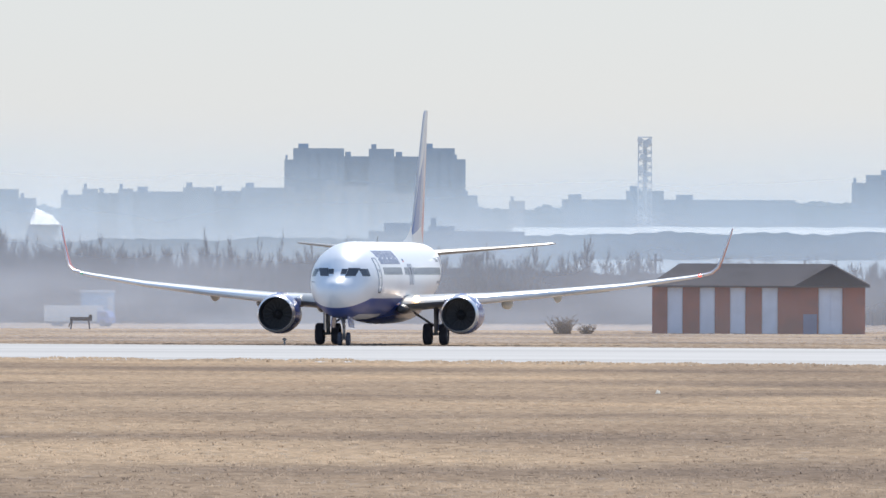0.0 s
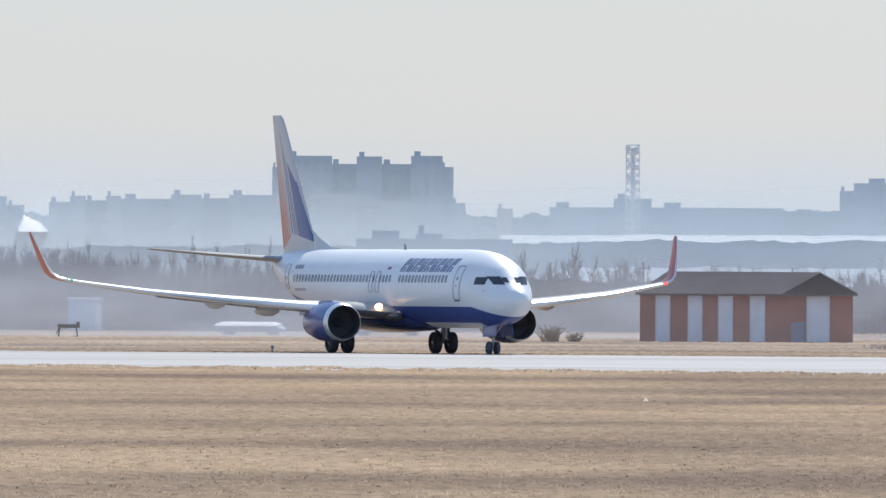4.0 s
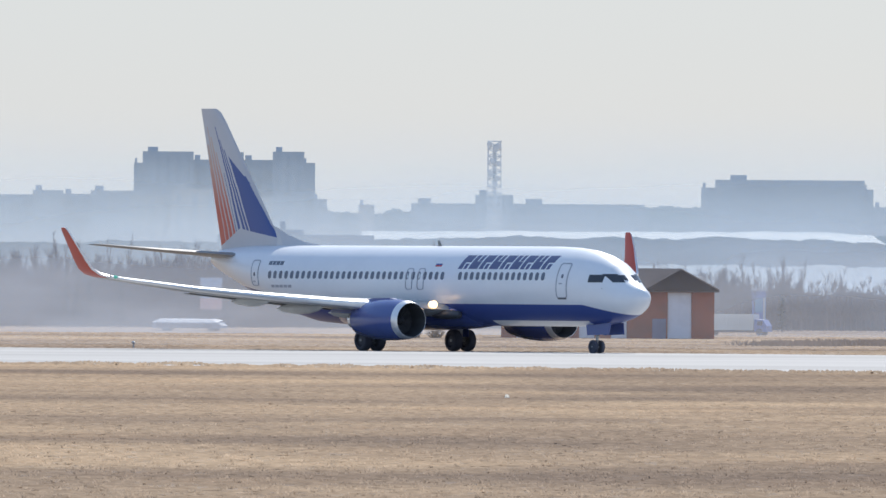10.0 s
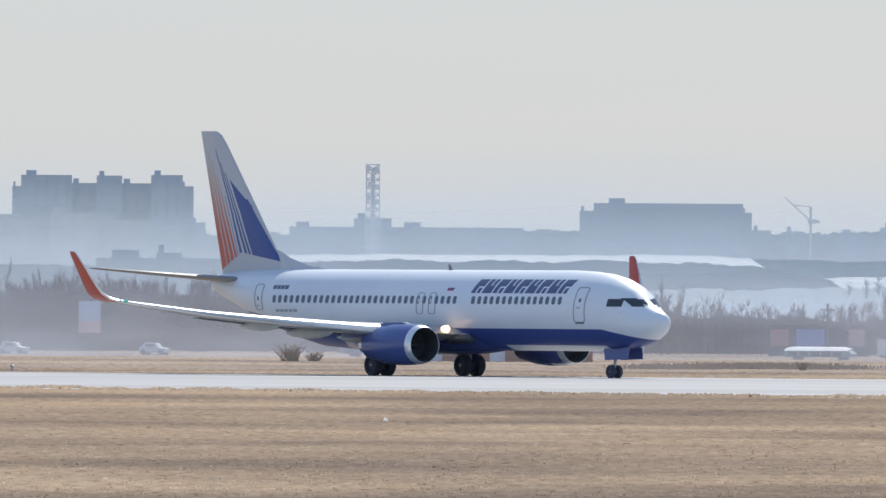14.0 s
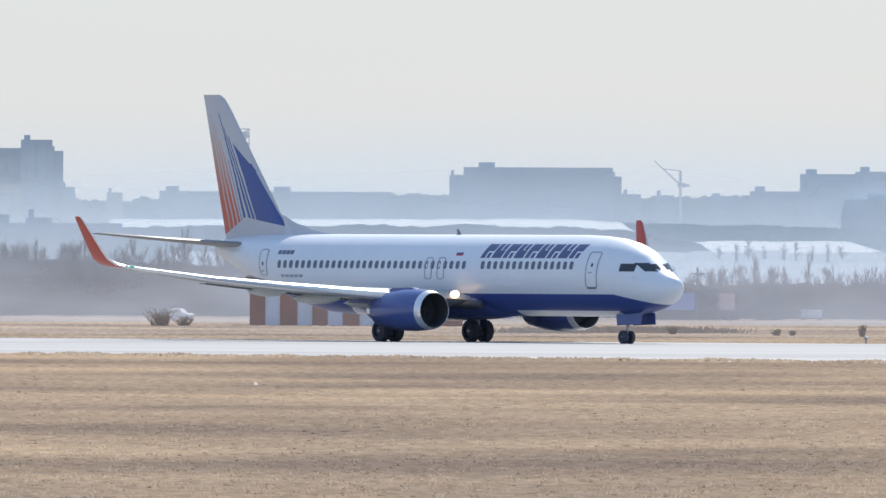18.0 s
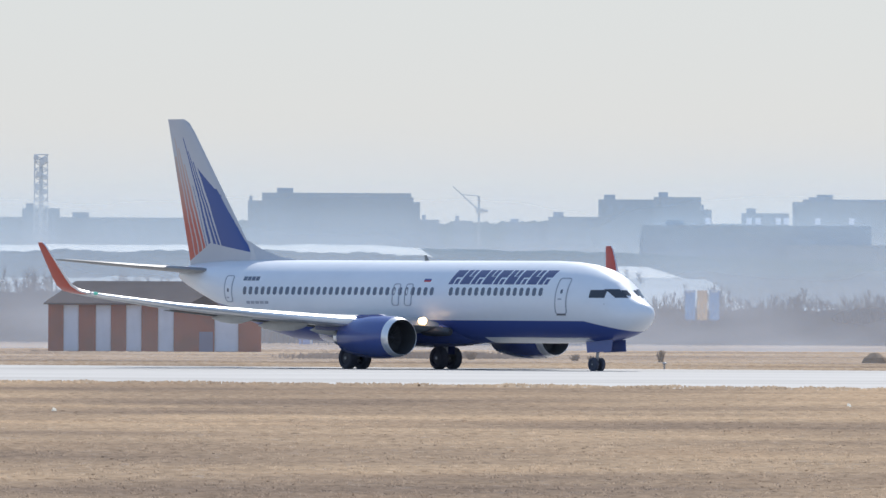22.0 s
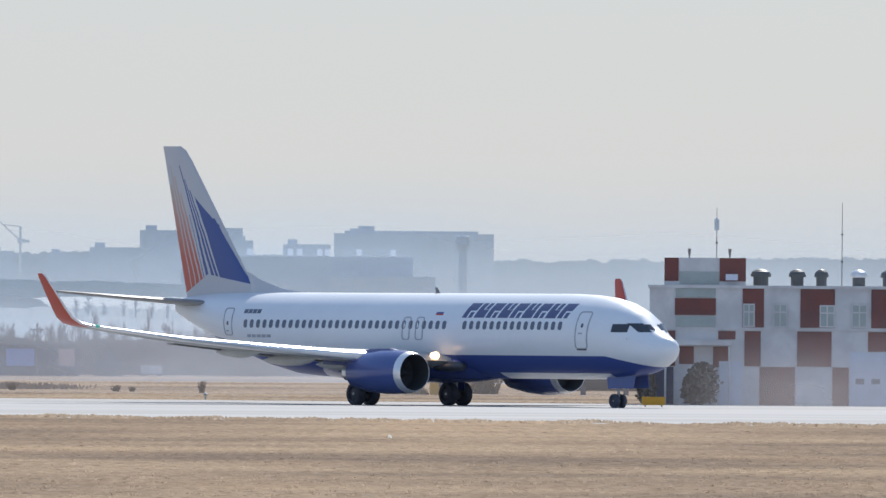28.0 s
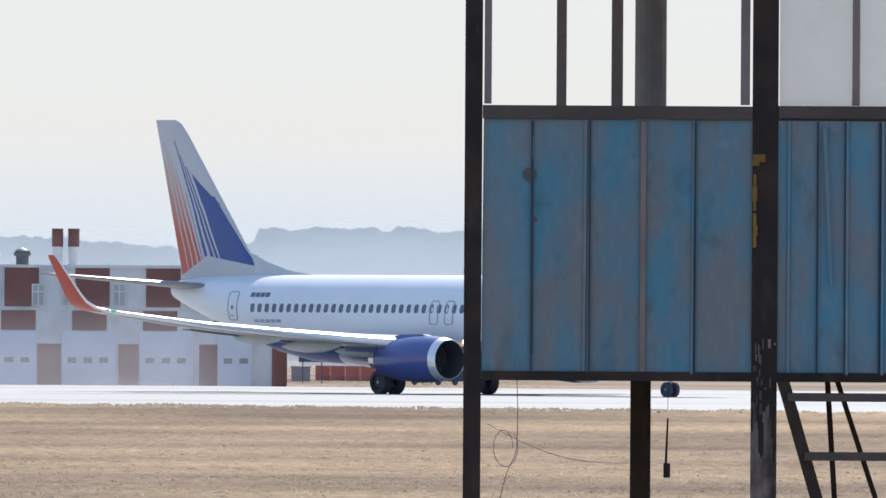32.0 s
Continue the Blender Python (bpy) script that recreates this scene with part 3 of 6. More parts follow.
# ---- woods ----
def bare_tree(s, base, h, rng, slim=1.0, thick=1.0):
    """A tapered trunk, limbs and a crown of fine twigs, as thin blades."""
    def blade(a, b, w0, w1):
        d = (b - a).normalized()
        side = d.cross(Vector((rng.uniform(-1, 1), rng.uniform(-1, 1), rng.uniform(-0.3, 0.3)))).normalized()
        k = len(s.v)
        s.v += [a - side * w0, a + side * w0, b + side * w1, b - side * w1]
        s.f.append((k, k + 1, k + 2, k + 3))
    base = Vector(base)
    top = base + Vector((rng.uniform(-0.06, 0.06) * h, 0, h))
    blade(base, top, 0.022 * h * thick, 0.004 * h)
    for i in range(int(13 + 7 * rng.random())):
        f = rng.uniform(0.22, 0.95)
        a = base.lerp(top, f)
        ang = rng.uniform(0, 2 * math.pi)
        reach = h * rng.uniform(0.18, 0.36) * (1.15 - f * 0.7) * slim
        b = a + Vector((math.cos(ang) * reach, math.sin(ang) * reach, h * rng.uniform(0.10, 0.24)))
        blade(a, b, 0.007 * h * thick, 0.002 * h)
        for j in range(10):
            p = a.lerp(b, rng.uniform(0.25, 1.0))
            q = p + Vector((rng.uniform(-1, 1) * reach * 0.6, rng.uniform(-1, 1) * reach * 0.6, h * rng.uniform(0.02, 0.14)))
            blade(p, q, 0.003 * h * thick, 0.0008 * h)


def quads(name, v, material):
    """A mesh of loose four-cornered blades, from an array of corners."""
    n = len(v)
    me = bpy.data.meshes.new(name)
    me.vertices.add(n * 4)
    me.vertices.foreach_set("co", v.astype(np.float32).ravel())
    me.loops.add(n * 4)
    me.loops.foreach_set("vertex_index", np.arange(n * 4))
    me.polygons.add(n)
    me.polygons.foreach_set("loop_start", np.arange(n) * 4)
    me.polygons.foreach_set("loop_total", np.full(n, 4))
    me.materials.append(material)
    me.update(calc_edges=True)
    return me


def blades(r, a, b, w0, w1):
    """Thin tapered blades from the points a to the points b."""
    d = b - a
    q = r.uniform(-1, 1, a.shape) * (1, 1, 0.3)
    side = np.cross(d, q)
    side /= np.maximum(np.linalg.norm(side, axis=1, keepdims=True), 1e-6)
    w0, w1 = np.reshape(w0, (-1, 1)), np.reshape(w1, (-1, 1))
    return np.stack([a - side * w0, a + side * w0, b + side * w1, b - side * w1], axis=1)


def woods(name, b0, b1, d, top, count, seed, material, label, limbs=16, twigs=17):
    """A belt of bare trees: tapered trunks, steep limbs and crowns of fine twigs; they stand in clumps."""
    r = np.random.default_rng(seed)
    b = r.uniform(b0, b1, count)
    clump = np.array([noise.noise(Vector((q * 0.45, seed, 0))) + 0.6 * noise.noise(Vector((q * 1.7, seed, 5))) for q in b])
    dd = d + r.uniform(0, 45, count)
    h = np.maximum(1.2, (np.array([top(q) for q in b]) * dd / 1000 + EYE) * r.uniform(0.62, 1.0, count) * (1 + 0.22 * clump))
    base = np.stack([dd * np.sin(b / 1000), dd * np.cos(b / 1000), np.zeros(count)], axis=1)
    tip = base + np.stack([r.uniform(-0.05, 0.05, count) * h, np.zeros(count), h], axis=1)
    out = [blades(r, base, tip, 0.013 * h, 0.002 * h)]
    t = np.repeat(np.arange(count), limbs)
    f = r.uniform(0.15, 0.93, len(t))
    a = base[t] + (tip[t] - base[t]) * f[:, None]
    ang = r.uniform(0, 2 * np.pi, len(t))
    reach = h[t] * r.uniform(0.08, 0.22, len(t)) * (1.2 - f * 0.8)
    e = a + np.stack([np.cos(ang) * reach, np.sin(ang) * reach, h[t] * r.uniform(0.10, 0.26, len(t)) * (1.1 - 0.5 * f)], axis=1)
    out.append(blades(r, a, e, 0.0042 * h[t], 0.001 * h[t]))
    k = np.repeat(np.arange(len(t)), twigs)
    p = a[k] + (e[k] - a[k]) * r.uniform(0.2, 1.0, (len(k), 1))
    q = p + np.stack([r.uniform(-1, 1, len(k)) * reach[k] * 0.6, r.uniform(-1, 1, len(k)) * reach[k] * 0.6, h[t][k] * r.uniform(0.02, 0.13, len(k))], axis=1)
    out.append(blades(r, p, q, 0.0022 * h[t][k], 0.0006 * h[t][k]))
    ob = new(name, quads(name, np.concatenate(out), material))
    return tagged(ob, label, "trees", "", "stuff")


WOOD_TOP = lerp((-60, 1.4), (-20, 1.3), (-17, 0.9), (-12, 0.8), (0, 0.9), (6, 0.75), (20, 0.5), (27, 0.1), (36, -0.3), (47, -0.25), (60, -0.2), (72, -0.4), (130, -0.6))
woods("far_woods", -50, 26, 1262, WOOD_TOP, 1150, 11, TWIGS_FAR, "belt of bare grey-brown trees behind the field")
woods("far_woods", 24, 112, 1266, WOOD_TOP, 1250, 12, TWIGS_FAR, "belt of low bare grey-brown trees behind the field")
woods("far_woods", -45, -1, 1258, lambda b: WOOD_TOP(b) - 0.15, 1000, 13, TWIGS_FAR, "dense stand of bare grey-brown trees behind the field", 14, 15)
ridge("thicket", TWIGS_FAR, 1292, -55, 135, -3.2, lambda b: WOOD_TOP(b) - 0.85, 0.22, 0.09, "dense leafless thicket behind the trees", 15, 10)


def poplar(bearing, d, el, seed):
    rng = random.Random(seed)
    s = Shape()
    bare_tree(s, (0, 0, 0), up(el, d), rng, 0.35, 0.8)
    return solid("poplar_tree", s, TWIGS_FAR, "slender bare poplar in the tree belt", "tree", m=pose(*at(bearing, d)))


for k, (b, el) in enumerate([(-14.6, 1.0), (-13.4, 1.35), (-12.9, 1.1), (-11.8, 1.2), (-10.4, 0.9), (-9.2, 1.2), (-7.6, 1.0), (2.6, 1.1), (5.2, 1.0), (8.4, 1.2), (25.6, 0.6), (26.4, 0.2), (27.7, 0.5), (29.0, 0.4), (31.2, 0.5), (40.8, 0.2), (43.6, 0.3), (48.3, 0.1)]):
    poplar(b, 1262, el, 40 + k)


def shrub(bearing, d, w, h, seed, label="leafless brown shrub in the dry grass"):
    rng = random.Random(seed)
    s = Shape()
    tall = h > 2  # finer stems and a dense head of twigs
    for i in range(22 if tall else 34):
        a = Vector((rng.uniform(-0.3, 0.3) * w, rng.uniform(-0.3, 0.3) * w, 0))
        b = a + Vector((rng.uniform(-0.5, 0.5) * w, rng.uniform(-0.3, 0.3) * w, h * rng.uniform(0.45, 1.0)))
        s.tube(a, b, 0.024 if tall else 0.035, 0.010, 4)
        for j in range(18 if tall else 3):
            p = a.lerp(b, rng.uniform(0.3, 1.0))
            s.tube(p, p + Vector((rng.uniform(-0.3, 0.3) * w, rng.uniform(-0.2, 0.2) * w, h * rng.uniform(0.0, 0.16 if tall else 0.25))), 0.013 if tall else 0.02, 0.006, 3)
    return solid("shrub", s, TWIGS if tall else BRUSH, label, "shrub", m=pose(*at(bearing, d)))


for k, (b, d, w, h) in enumerate([(6.75, 1090, 1.6, 1.1), (7.05, 1093, 1.3, 0.9), (8.2, 1092, 0.9, 0.6), (62.95, 990, 2.4, 3.6), (62.55, 992, 1.6, 2.2), (63.2, 988, 1.6, 1.5), (62.3, 989, 1.3, 1.2), (41.9, 985, 0.5, 0.4), (42.8, 985, 0.35, 0.3), (46.8, 975, 0.35, 0.7), (36.0, 1000, 0.6, 0.5)]):
    shrub(b, d, w, h, 70 + k)


solid("bare_trunk", Shape().tube((-0.15, 0, 0), (0.08, 0, 0.9), 0.17, 0.13, 8).tube((0.08, 0, 0.88), (0.12, 0, 1.9), 0.13, 0.09, 8).tube((0.12, 0, 1.88), (-0.08, 0, 2.9), 0.09, 0.06, 8).tube((-0.08, 0, 2.88), (-0.02, 0, 3.7), 0.06, 0.03, 8), TWIGS, "dark bare trunk standing among twigs", "tree", m=pose(*at(62.95, 988)))


# ---- the brick garage ----
def brick_garage():
    g = thing("brick_garage", "long red brick garage with white doors and a grey roof", "garage", facing(17.98, 1105))
    W, H, D, x0 = 13.4, 3.03, 6.5, -6.7
    gaps = [(0.96, 1.92), (2.99, 3.95), (4.9, 5.87), (6.9, 7.9), (10.46, 11.96)]
    edges = [0.0] + [e for q in gaps for e in q] + [W]
    for a, b in zip(edges[0::2], edges[1::2]):
        part("brick_pier", Shape().box(x0 + a, x0 + b, 0, 0.35, 0, H), BRICK, g)
    for a, b in gaps:
        part("lintel", Shape().box(x0 + a, x0 + b, 0.002, 0.348, H - 0.12, H), BRICK, g)
    part("side_wall", Shape().box(x0, x0 + 0.3, 0.351, D - 0.3, 0, H), BRICK, g)
    part("side_wall", Shape().box(x0 + W - 0.3, x0 + W, 0.351, D - 0.3, 0, H), BRICK, g)
    part("back_wall", Shape().box(x0, x0 + W, D - 0.299, D, 0, H), BRICK, g)
    for a, b in gaps:
        door = part("door", Shape().box(x0 + a, x0 + b, 0.10, 0.16, 0, H - 0.122), DOOR_WHITE, g, "tall white garage door")
        part("door_leaf", Shape().box(x0 + a + 0.03, x0 + (a + b) / 2 - 0.02, 0.07, 0.098, 0.05, H - 0.16), DOOR_WHITE, door)
        part("door_leaf", Shape().box(x0 + (a + b) / 2 + 0.02, x0 + b - 0.03, 0.07, 0.098, 0.05, H - 0.16), DOOR_WHITE, door)
    part("small_door", Shape().box(x0 + 9.5, x0 + 10.36, -0.04, -0.003, 0, 1.25), BLUE_DOOR, g, "low blue-grey door")
    e, top = 0.3, 4.42
    roof = Shape()
    roof.add([(x0 - e, -e, H), (x0 + W + e, -e, H), (x0 + W + e, D + e, H), (x0 - e, D + e, H), (x0 + 1.7, D / 2, top), (x0 + W - 2.1, D / 2, top)],
             [(0, 1, 5, 4), (1, 2, 5), (2, 3, 4, 5), (3, 0, 4), (3, 2, 1, 0)])
    part("roof", roof, ROOFING, g)
    gable = Shape().add([(x0 + 8.95, -e - 0.05, H + 0.02), (x0 + W + e + 0.02, -e - 0.05, H + 0.02), (x0 + 11.3, -e + 0.1, top - 0.06), (x0 + 11.3, D / 2 + 0.2, top + 0.02), (x0 + 8.95, D / 2, H + 0.1), (x0 + W + e + 0.02, D / 2, H + 0.1)],
                        [(0, 1, 2), (0, 2, 3, 4), (1, 5, 3, 2)])
    part("gable", gable, ROOFING_DARK, g, "dark gabled end of the roof")
    part("eave_board", Shape().box(x0 - e, x0 + W + e, -e - 0.04, -e - 0.005, H - 0.10, H - 0.005), ROOFING, g)


brick_garage()


# ---- the chequered station ----
def station():
    d = 868.0
    g = thing("fire_station", "airfield rescue station chequered in white and dark red", "building", facing(72.24, d))
    W, D, H = 23.2, 9.0, 5.9
    part("main_wall", Shape().box(0, W, 0, D, 0, H), WHITEWASH, g, "white plastered wall")
    part("annex", Shape().box(W + 0.002, W + 1.75, 0.4, D, 0, 3.7), WHITEWASH, g)
    part("tower", Shape().box(0.72, 4.75, 0.5, 4.5, H + 0.002, 7.3), WHITEWASH, g, "low white and red observation tower")
    part("ledge", Shape().box(-0.1, W + 0.1, -0.06, -0.002, 3.74, 3.84), WHITEWASH, g)
    part("roof_edge", Shape().box(-0.08, W + 0.08, -0.10, -0.002, H - 0.1, H + 0.05), WHITEWASH, g)
    squares = []
    for k in range(6):
        squares.append((7.45 + 3.5 * (k - 1) + (0.65 if k == 0 else 0), 9.15 + 3.5 * (k - 1), 3.88, H - 0.102))
        squares.append((7.3 + 3.5 * (k - 1) + (0.9 if k == 0 else 0), 9.0 + 3.5 * (k - 1), 1.96 if k < 2 else 2.72, 3.69))
    squares += [(5.45, 7.2, 0, 1.93), (9.05, 9.85, 0, 1.93), (12.6, 13.75, 0, 2.05), (16.6, 17.6, 0, 2.05), (20.6, 21.48, 0, 2.05), (1.25, 3.27, 4.47, 5.3), (0.0, 1.28, 1.95, 3.69), (3.4, 4.25, 3.28, 3.69), (3.15, 3.9, 1.9, 2.92), (1.47, 2.2, 2.05, 2.92)]
    for a, b, z0, z1 in squares:
        part("red_square", Shape().box(max(a, 0.02), min(b, W - 0.01), -0.045, -0.003, z0, z1), CHECK_RED, g)
    for a, b in ((0.72, 1.42), (3.45, 4.75)):
        part("red_square", Shape().box(a, b, 0.455, 0.497, 6.15, 7.3), CHECK_RED, g)
    part("red_square", Shape().box(W + 1.0, W + 1.75, 0.355, 0.397, 0, 1.9), CHECK_RED, g)
    part("tower_window", Shape().box(1.47, 3.42, 0.46, 0.497, 6.0, 6.62), PANE_PALE, g, "pale green tower window band")
    part("wall_window", Shape().box(1.3, 3.25, -0.05, -0.003, 5.34, 5.79), PANE_PALE, g)
    part("wall_window", Shape().box(1.3, 3.25, -0.05, -0.003, 3.9, 4.4), PANE_PALE, g)
    part("porch_roof", Shape().box(0.68, 4.05, -0.9, -0.05, 2.98, 3.24), WHITEWASH, g, "flat white porch roof")
    for a, b, z0, z1 in ((4.62, 5.2, 3.9, 5.05), (6.1, 6.8, 3.9, 5.05), (8.4, 9.15, 3.9, 5.0), (9.98, 10.75, 3.9, 5.05), (12.3, 12.95, 3.9, 5.0), (13.8, 14.5, 3.9, 5.05), (16.3, 16.95, 3.9, 5.05), (19.8, 21.5, 3.9, 4.95)):
        w = part("window", Shape().box(a, b, -0.06, -0.046, z0, z1), PANE_PALE, g)
        f = Shape()
        for x in (a, (a + b) / 2 - 0.03, b - 0.06):
            f.box(x, x + 0.06, -0.09, -0.061, z0, z1)
        for z in (z0, z0 + 0.62 * (z1 - z0), z1 - 0.06):
            f.box(a + 0.06, b - 0.06, -0.085, -0.062, z, z + 0.06)
        part("window_frame", f, WHITEWASH, w)
    for a in (9.9, 13.8, 17.65, 21.5):
        b = a + (2.65 if a < 21 else 1.68)
        gate = part("gate", Shape().box(a, b, -0.10 if a < 21 else -0.10, -0.004, 0, 2.68), GATE, g, "pale blue-grey sectional gate")
        for k in range(3 if a < 21 else 2):
            part("gate_window", Shape().box(a + 0.3 + 0.78 * k, a + 0.72 + 0.78 * k, -0.125, -0.102, 1.12, 1.38), PANE, gate)
        for z in (0.66, 1.7, 2.2):
            part("gate_rail", Shape().box(a + 0.02, b - 0.02, -0.115, -0.102, z, z + 0.04), GATE, gate)
    part("cooler_box", Shape().box(3.75, 4.35, 0.2, 0.452, 6.2, 6.5), DOOR_WHITE, g, "white cooler box on the tower")
    part("side_door", Shape().box(0.15, 1.2, -0.06, -0.003, 0, 1.9), HAZY_NAVY, g, "dark door under the porch roof")
    part("side_door", Shape().box(3.45, 4.6, -0.06, -0.003, 0, 2.2), GATE, g, "pale blue-grey side door")
    for x in (0.8, 3.95):
        part("porch_post", Shape().tube((x, -0.8, 0), (x, -0.8, 2.98), 0.05, 0.05, 8), WHITEWASH, g)
    for x, r in ((5.5, 0.5), (7.3, 0.42), (8.5, 0.35), (10.35, 0.42), (11.85, 0.42)):
        v = part("roof_vent", Shape().turned([(H, r * 0.75), (H + 0.55, r * 0.75)], "z", 16, True, (x, 2.0, 0)), VENT, g, "dark mushroom roof vent")
        part("cowl", Shape().turned([(H + 0.48, r), (H + 0.6, r * 1.02), (H + 0.74, r * 0.86), (H + 0.84, r * 0.5), (H + 0.88, 0.03)], "z", 18, True, (x, 2.0, 0.002)), VENT_LIT if x == 10.35 else VENT, v)
    for x in (13.6, 14.4):
        c = part("chimney", Shape().turned([(H, 0.27), (H + 0.95, 0.27)], "z", 18, True, (x, 2.5, 0)), WHITEWASH, g, "white chimney with a dark red top")
        part("chimney_top", Shape().turned([(H + 0.951, 0.28), (H + 1.85, 0.28)], "z", 18, True, (x, 2.5, 0)), CHECK_RED, c)
    for x, y, z0, h in ((9.5, 1.0, H, 4.2), (3.3, 2.0, 7.3, 2.5)):
        a = part("aerial", Shape().tube((x, y, z0), (x, y, z0 + h), 0.028, 0.014, 6), GREY_STEEL, g)
        for q in (0.3, 0.62):
            part("stay_ring", Shape().turned([(-0.04, 0.06), (0.04, 0.06)], "z", 8, True, (x, y, z0 + h * q)), VENT, a)
        if h < 3:
            part("aerial_drum", Shape().turned([(0, 0.07), (0.06, 0.12), (0.55, 0.12), (0.62, 0.05)], "z", 10, True, (x, y, z0 + 1.35)), HAZY_WHITE, a, "pale aerial drum")
    for x in (1.95, 3.95):
        part("roof_lamp", Shape().tube((x, 1, 7.3), (x, 1, 7.75), 0.03, 0.09, 8), GREY_STEEL, g)
    part("flue_pipe", Shape().tube((20.4, 2, H), (20.4, 2, H + 0.85), 0.12), VENT, g)
    part("side_lamp", Shape().tube((8.6, 1, H), (8.6, 1, H + 0.3), 0.03), VENT, g)


station()


# ---- the lookout on posts ----
def lookout():
    d = 72.0
    g = thing("lookout_booth", "weathered lookout booth of blue sheet metal on dark steel posts", "booth", facing(111.0, d))
    z0, z1, top = 3.73, 4.77, 5.7
    W, D = 2.75, 1.5
    for x, y, w, label in ((0.0, 0.0, 0.072, ""), (1.18, 0.0, 0.105, "dark steel post with yellow paint marks"), (2.66, 0.0, 0.09, ""), (0.70, D, 0.085, ""), (2.66, D, 0.09, "")):
        hi = z0 + 0.02 if x == 0.70 else top
        post = part("post", Shape().box(x, x + w, y, y + w, 0, hi), RUST_STEEL, g, label)
        if x == 1.18:
            rw = random.Random(12)
            flake = Shape()
            n = 14
            for q in range(n):
                a, b = x + w * q / n, x + w * (q + 1) / n
                hi2 = 3.50 + 0.10 * math.sin(q * 0.9) + rw.uniform(-0.05, 0.05)
                flake.box(a, b, y - 0.003, y - 0.001, 2.6, hi2)
            for q in range(26):
                a, c = x + rw.uniform(0, w - 0.012), rw.uniform(3.5, 3.85)
                flake.box(a, a + rw.uniform(0.004, 0.012), y - 0.0025, y - 0.0008, c, c + rw.uniform(0.01, 0.05))
            part("worn_foot", flake, PEELING, post, "bare grey worn lower end of the post")
            for k, (a, b, c, e) in enumerate([(0.002, 0.052, 4.60, 4.632), (0.0, 0.028, 4.585, 4.61), (0.004, 0.016, 4.40, 4.55), (0.0, 0.02, 4.44, 4.50), (0.003, 0.017, 4.25, 4.39), (0.008, 0.022, 4.30, 4.34)]):
                part("paint_mark", Shape().box(x + a, x + b, y - 0.004 - 0.001 * k, y - 0.001, c, e), YELLOW_MARK, post)
    part("round_pole", Shape().turned([(z0 - 0.005, 0.068), (top, 0.065)], "z", 16, True, (0.775, D - 0.12, 0)), GREY_STEEL, g, "pale grey round pole")
    part("bottom_rail", Shape().box(0.073, 1.179, 0.0, 0.06, z0 - 0.03, z0 + 0.008), RUST_STEEL, g)
    part("bottom_rail", Shape().box(1.286, 2.659, 0.0, 0.06, z0 - 0.03, z0 + 0.008), RUST_STEEL, g)
    part("window_rail", Shape().box(0.073, 1.179, -0.004, 0.06, z1 + 0.003, z1 + 0.058), GREY_BROWN, g)
    part("window_rail", Shape().box(1.286, 2.659, -0.004, 0.06, z1 + 0.012, z1 + 0.062), GREY_BROWN, g)
    part("head_rail", Shape().box(0.073, 2.659, 0.0, 0.07, top - 0.09, top - 0.002), RUST_STEEL, g)
    part("floor_plate", Shape().box(0.073, 2.659, 0.061, D, z0 - 0.028, z0 - 0.006), RUST_STEEL, g)
    part("booth_roof", Shape().box(-0.15, W + 0.15, -0.15, D + 0.3, top + 0.002, top + 0.05), GREY_STEEL, g)
    # mullions of the front and back windows
    for x, y, w in ((0.079, 0.01, 0.03), (0.382, D - 0.02, 0.042), (0.612, D - 0.02, 0.048), (1.130, 0.01, 0.038), (1.588, 0.01, 0.03), (2.1, 0.01, 0.03)):
        # mullions take the paler BATTEN: light from behind put into their colour
        part("mullion", Shape().box(x, x + w, y, y + 0.04, z1 + 0.064, top - 0.092), BATTEN, g)
    part("back_sill", Shape().box(0.08, 2.6, D - 0.03, D + 0.03, z1 - 0.03, z1 + 0.03), GREY_BROWN, g)
    pane = part("window_pane", Shape().box(1.29, 2.655, 0.03, 0.036, z1 + 0.063, top - 0.093), DIRTY_GLASS, g, "dusty window pane")
    pane.visible_shadow = False
    # folded sheets, with standing seams where they overlap
    def folded(x0, x1, ribs, lean):
        s = Shape()
        xs, ys = [x0], [0.012]
        for r, w, depth in ribs:
            xs += [r - w / 2, r - w / 4, r + w / 4, r + w / 2]
            ys += [0.012, 0.012 - depth, 0.012 - depth, 0.012]
        xs.append(x1)
        ys.append(0.012)
        n = len(xs)
        for z, k in ((z0, 0), (z0 + (z1 - z0) * 0.5, 1), (z1, 2)):
            for x, y in zip(xs, ys):
                s.v.append((x + lean * (z - z0), y + 0.003 * math.sin(7 * x + 3 * z), z))
        for r in range(2):
            for i in range(n - 1):
                s.f.append((r * n + i, r * n + i + 1, (r + 1) * n + i + 1, (r + 1) * n + i))
        m = len(s.v)
        s.v += [(x, y + 0.002, z) for x, y, z in s.v]
        s.f += [tuple(m + i for i in reversed(q)) for q in s.f]
        return s
    for a, b, ribs in ((0.073, 0.278, []), (0.276, 0.515, [(0.492, 0.02, 0.008)]), (0.5135, 0.747, []), (0.7455, 0.9465, [(0.935, 0.016, 0.01)]), (0.945, 1.178, [])):
        part("sheet", folded(a, b, ribs, 0.004), BLUE_SHEET, g, "dented sheet of faded blue metal")
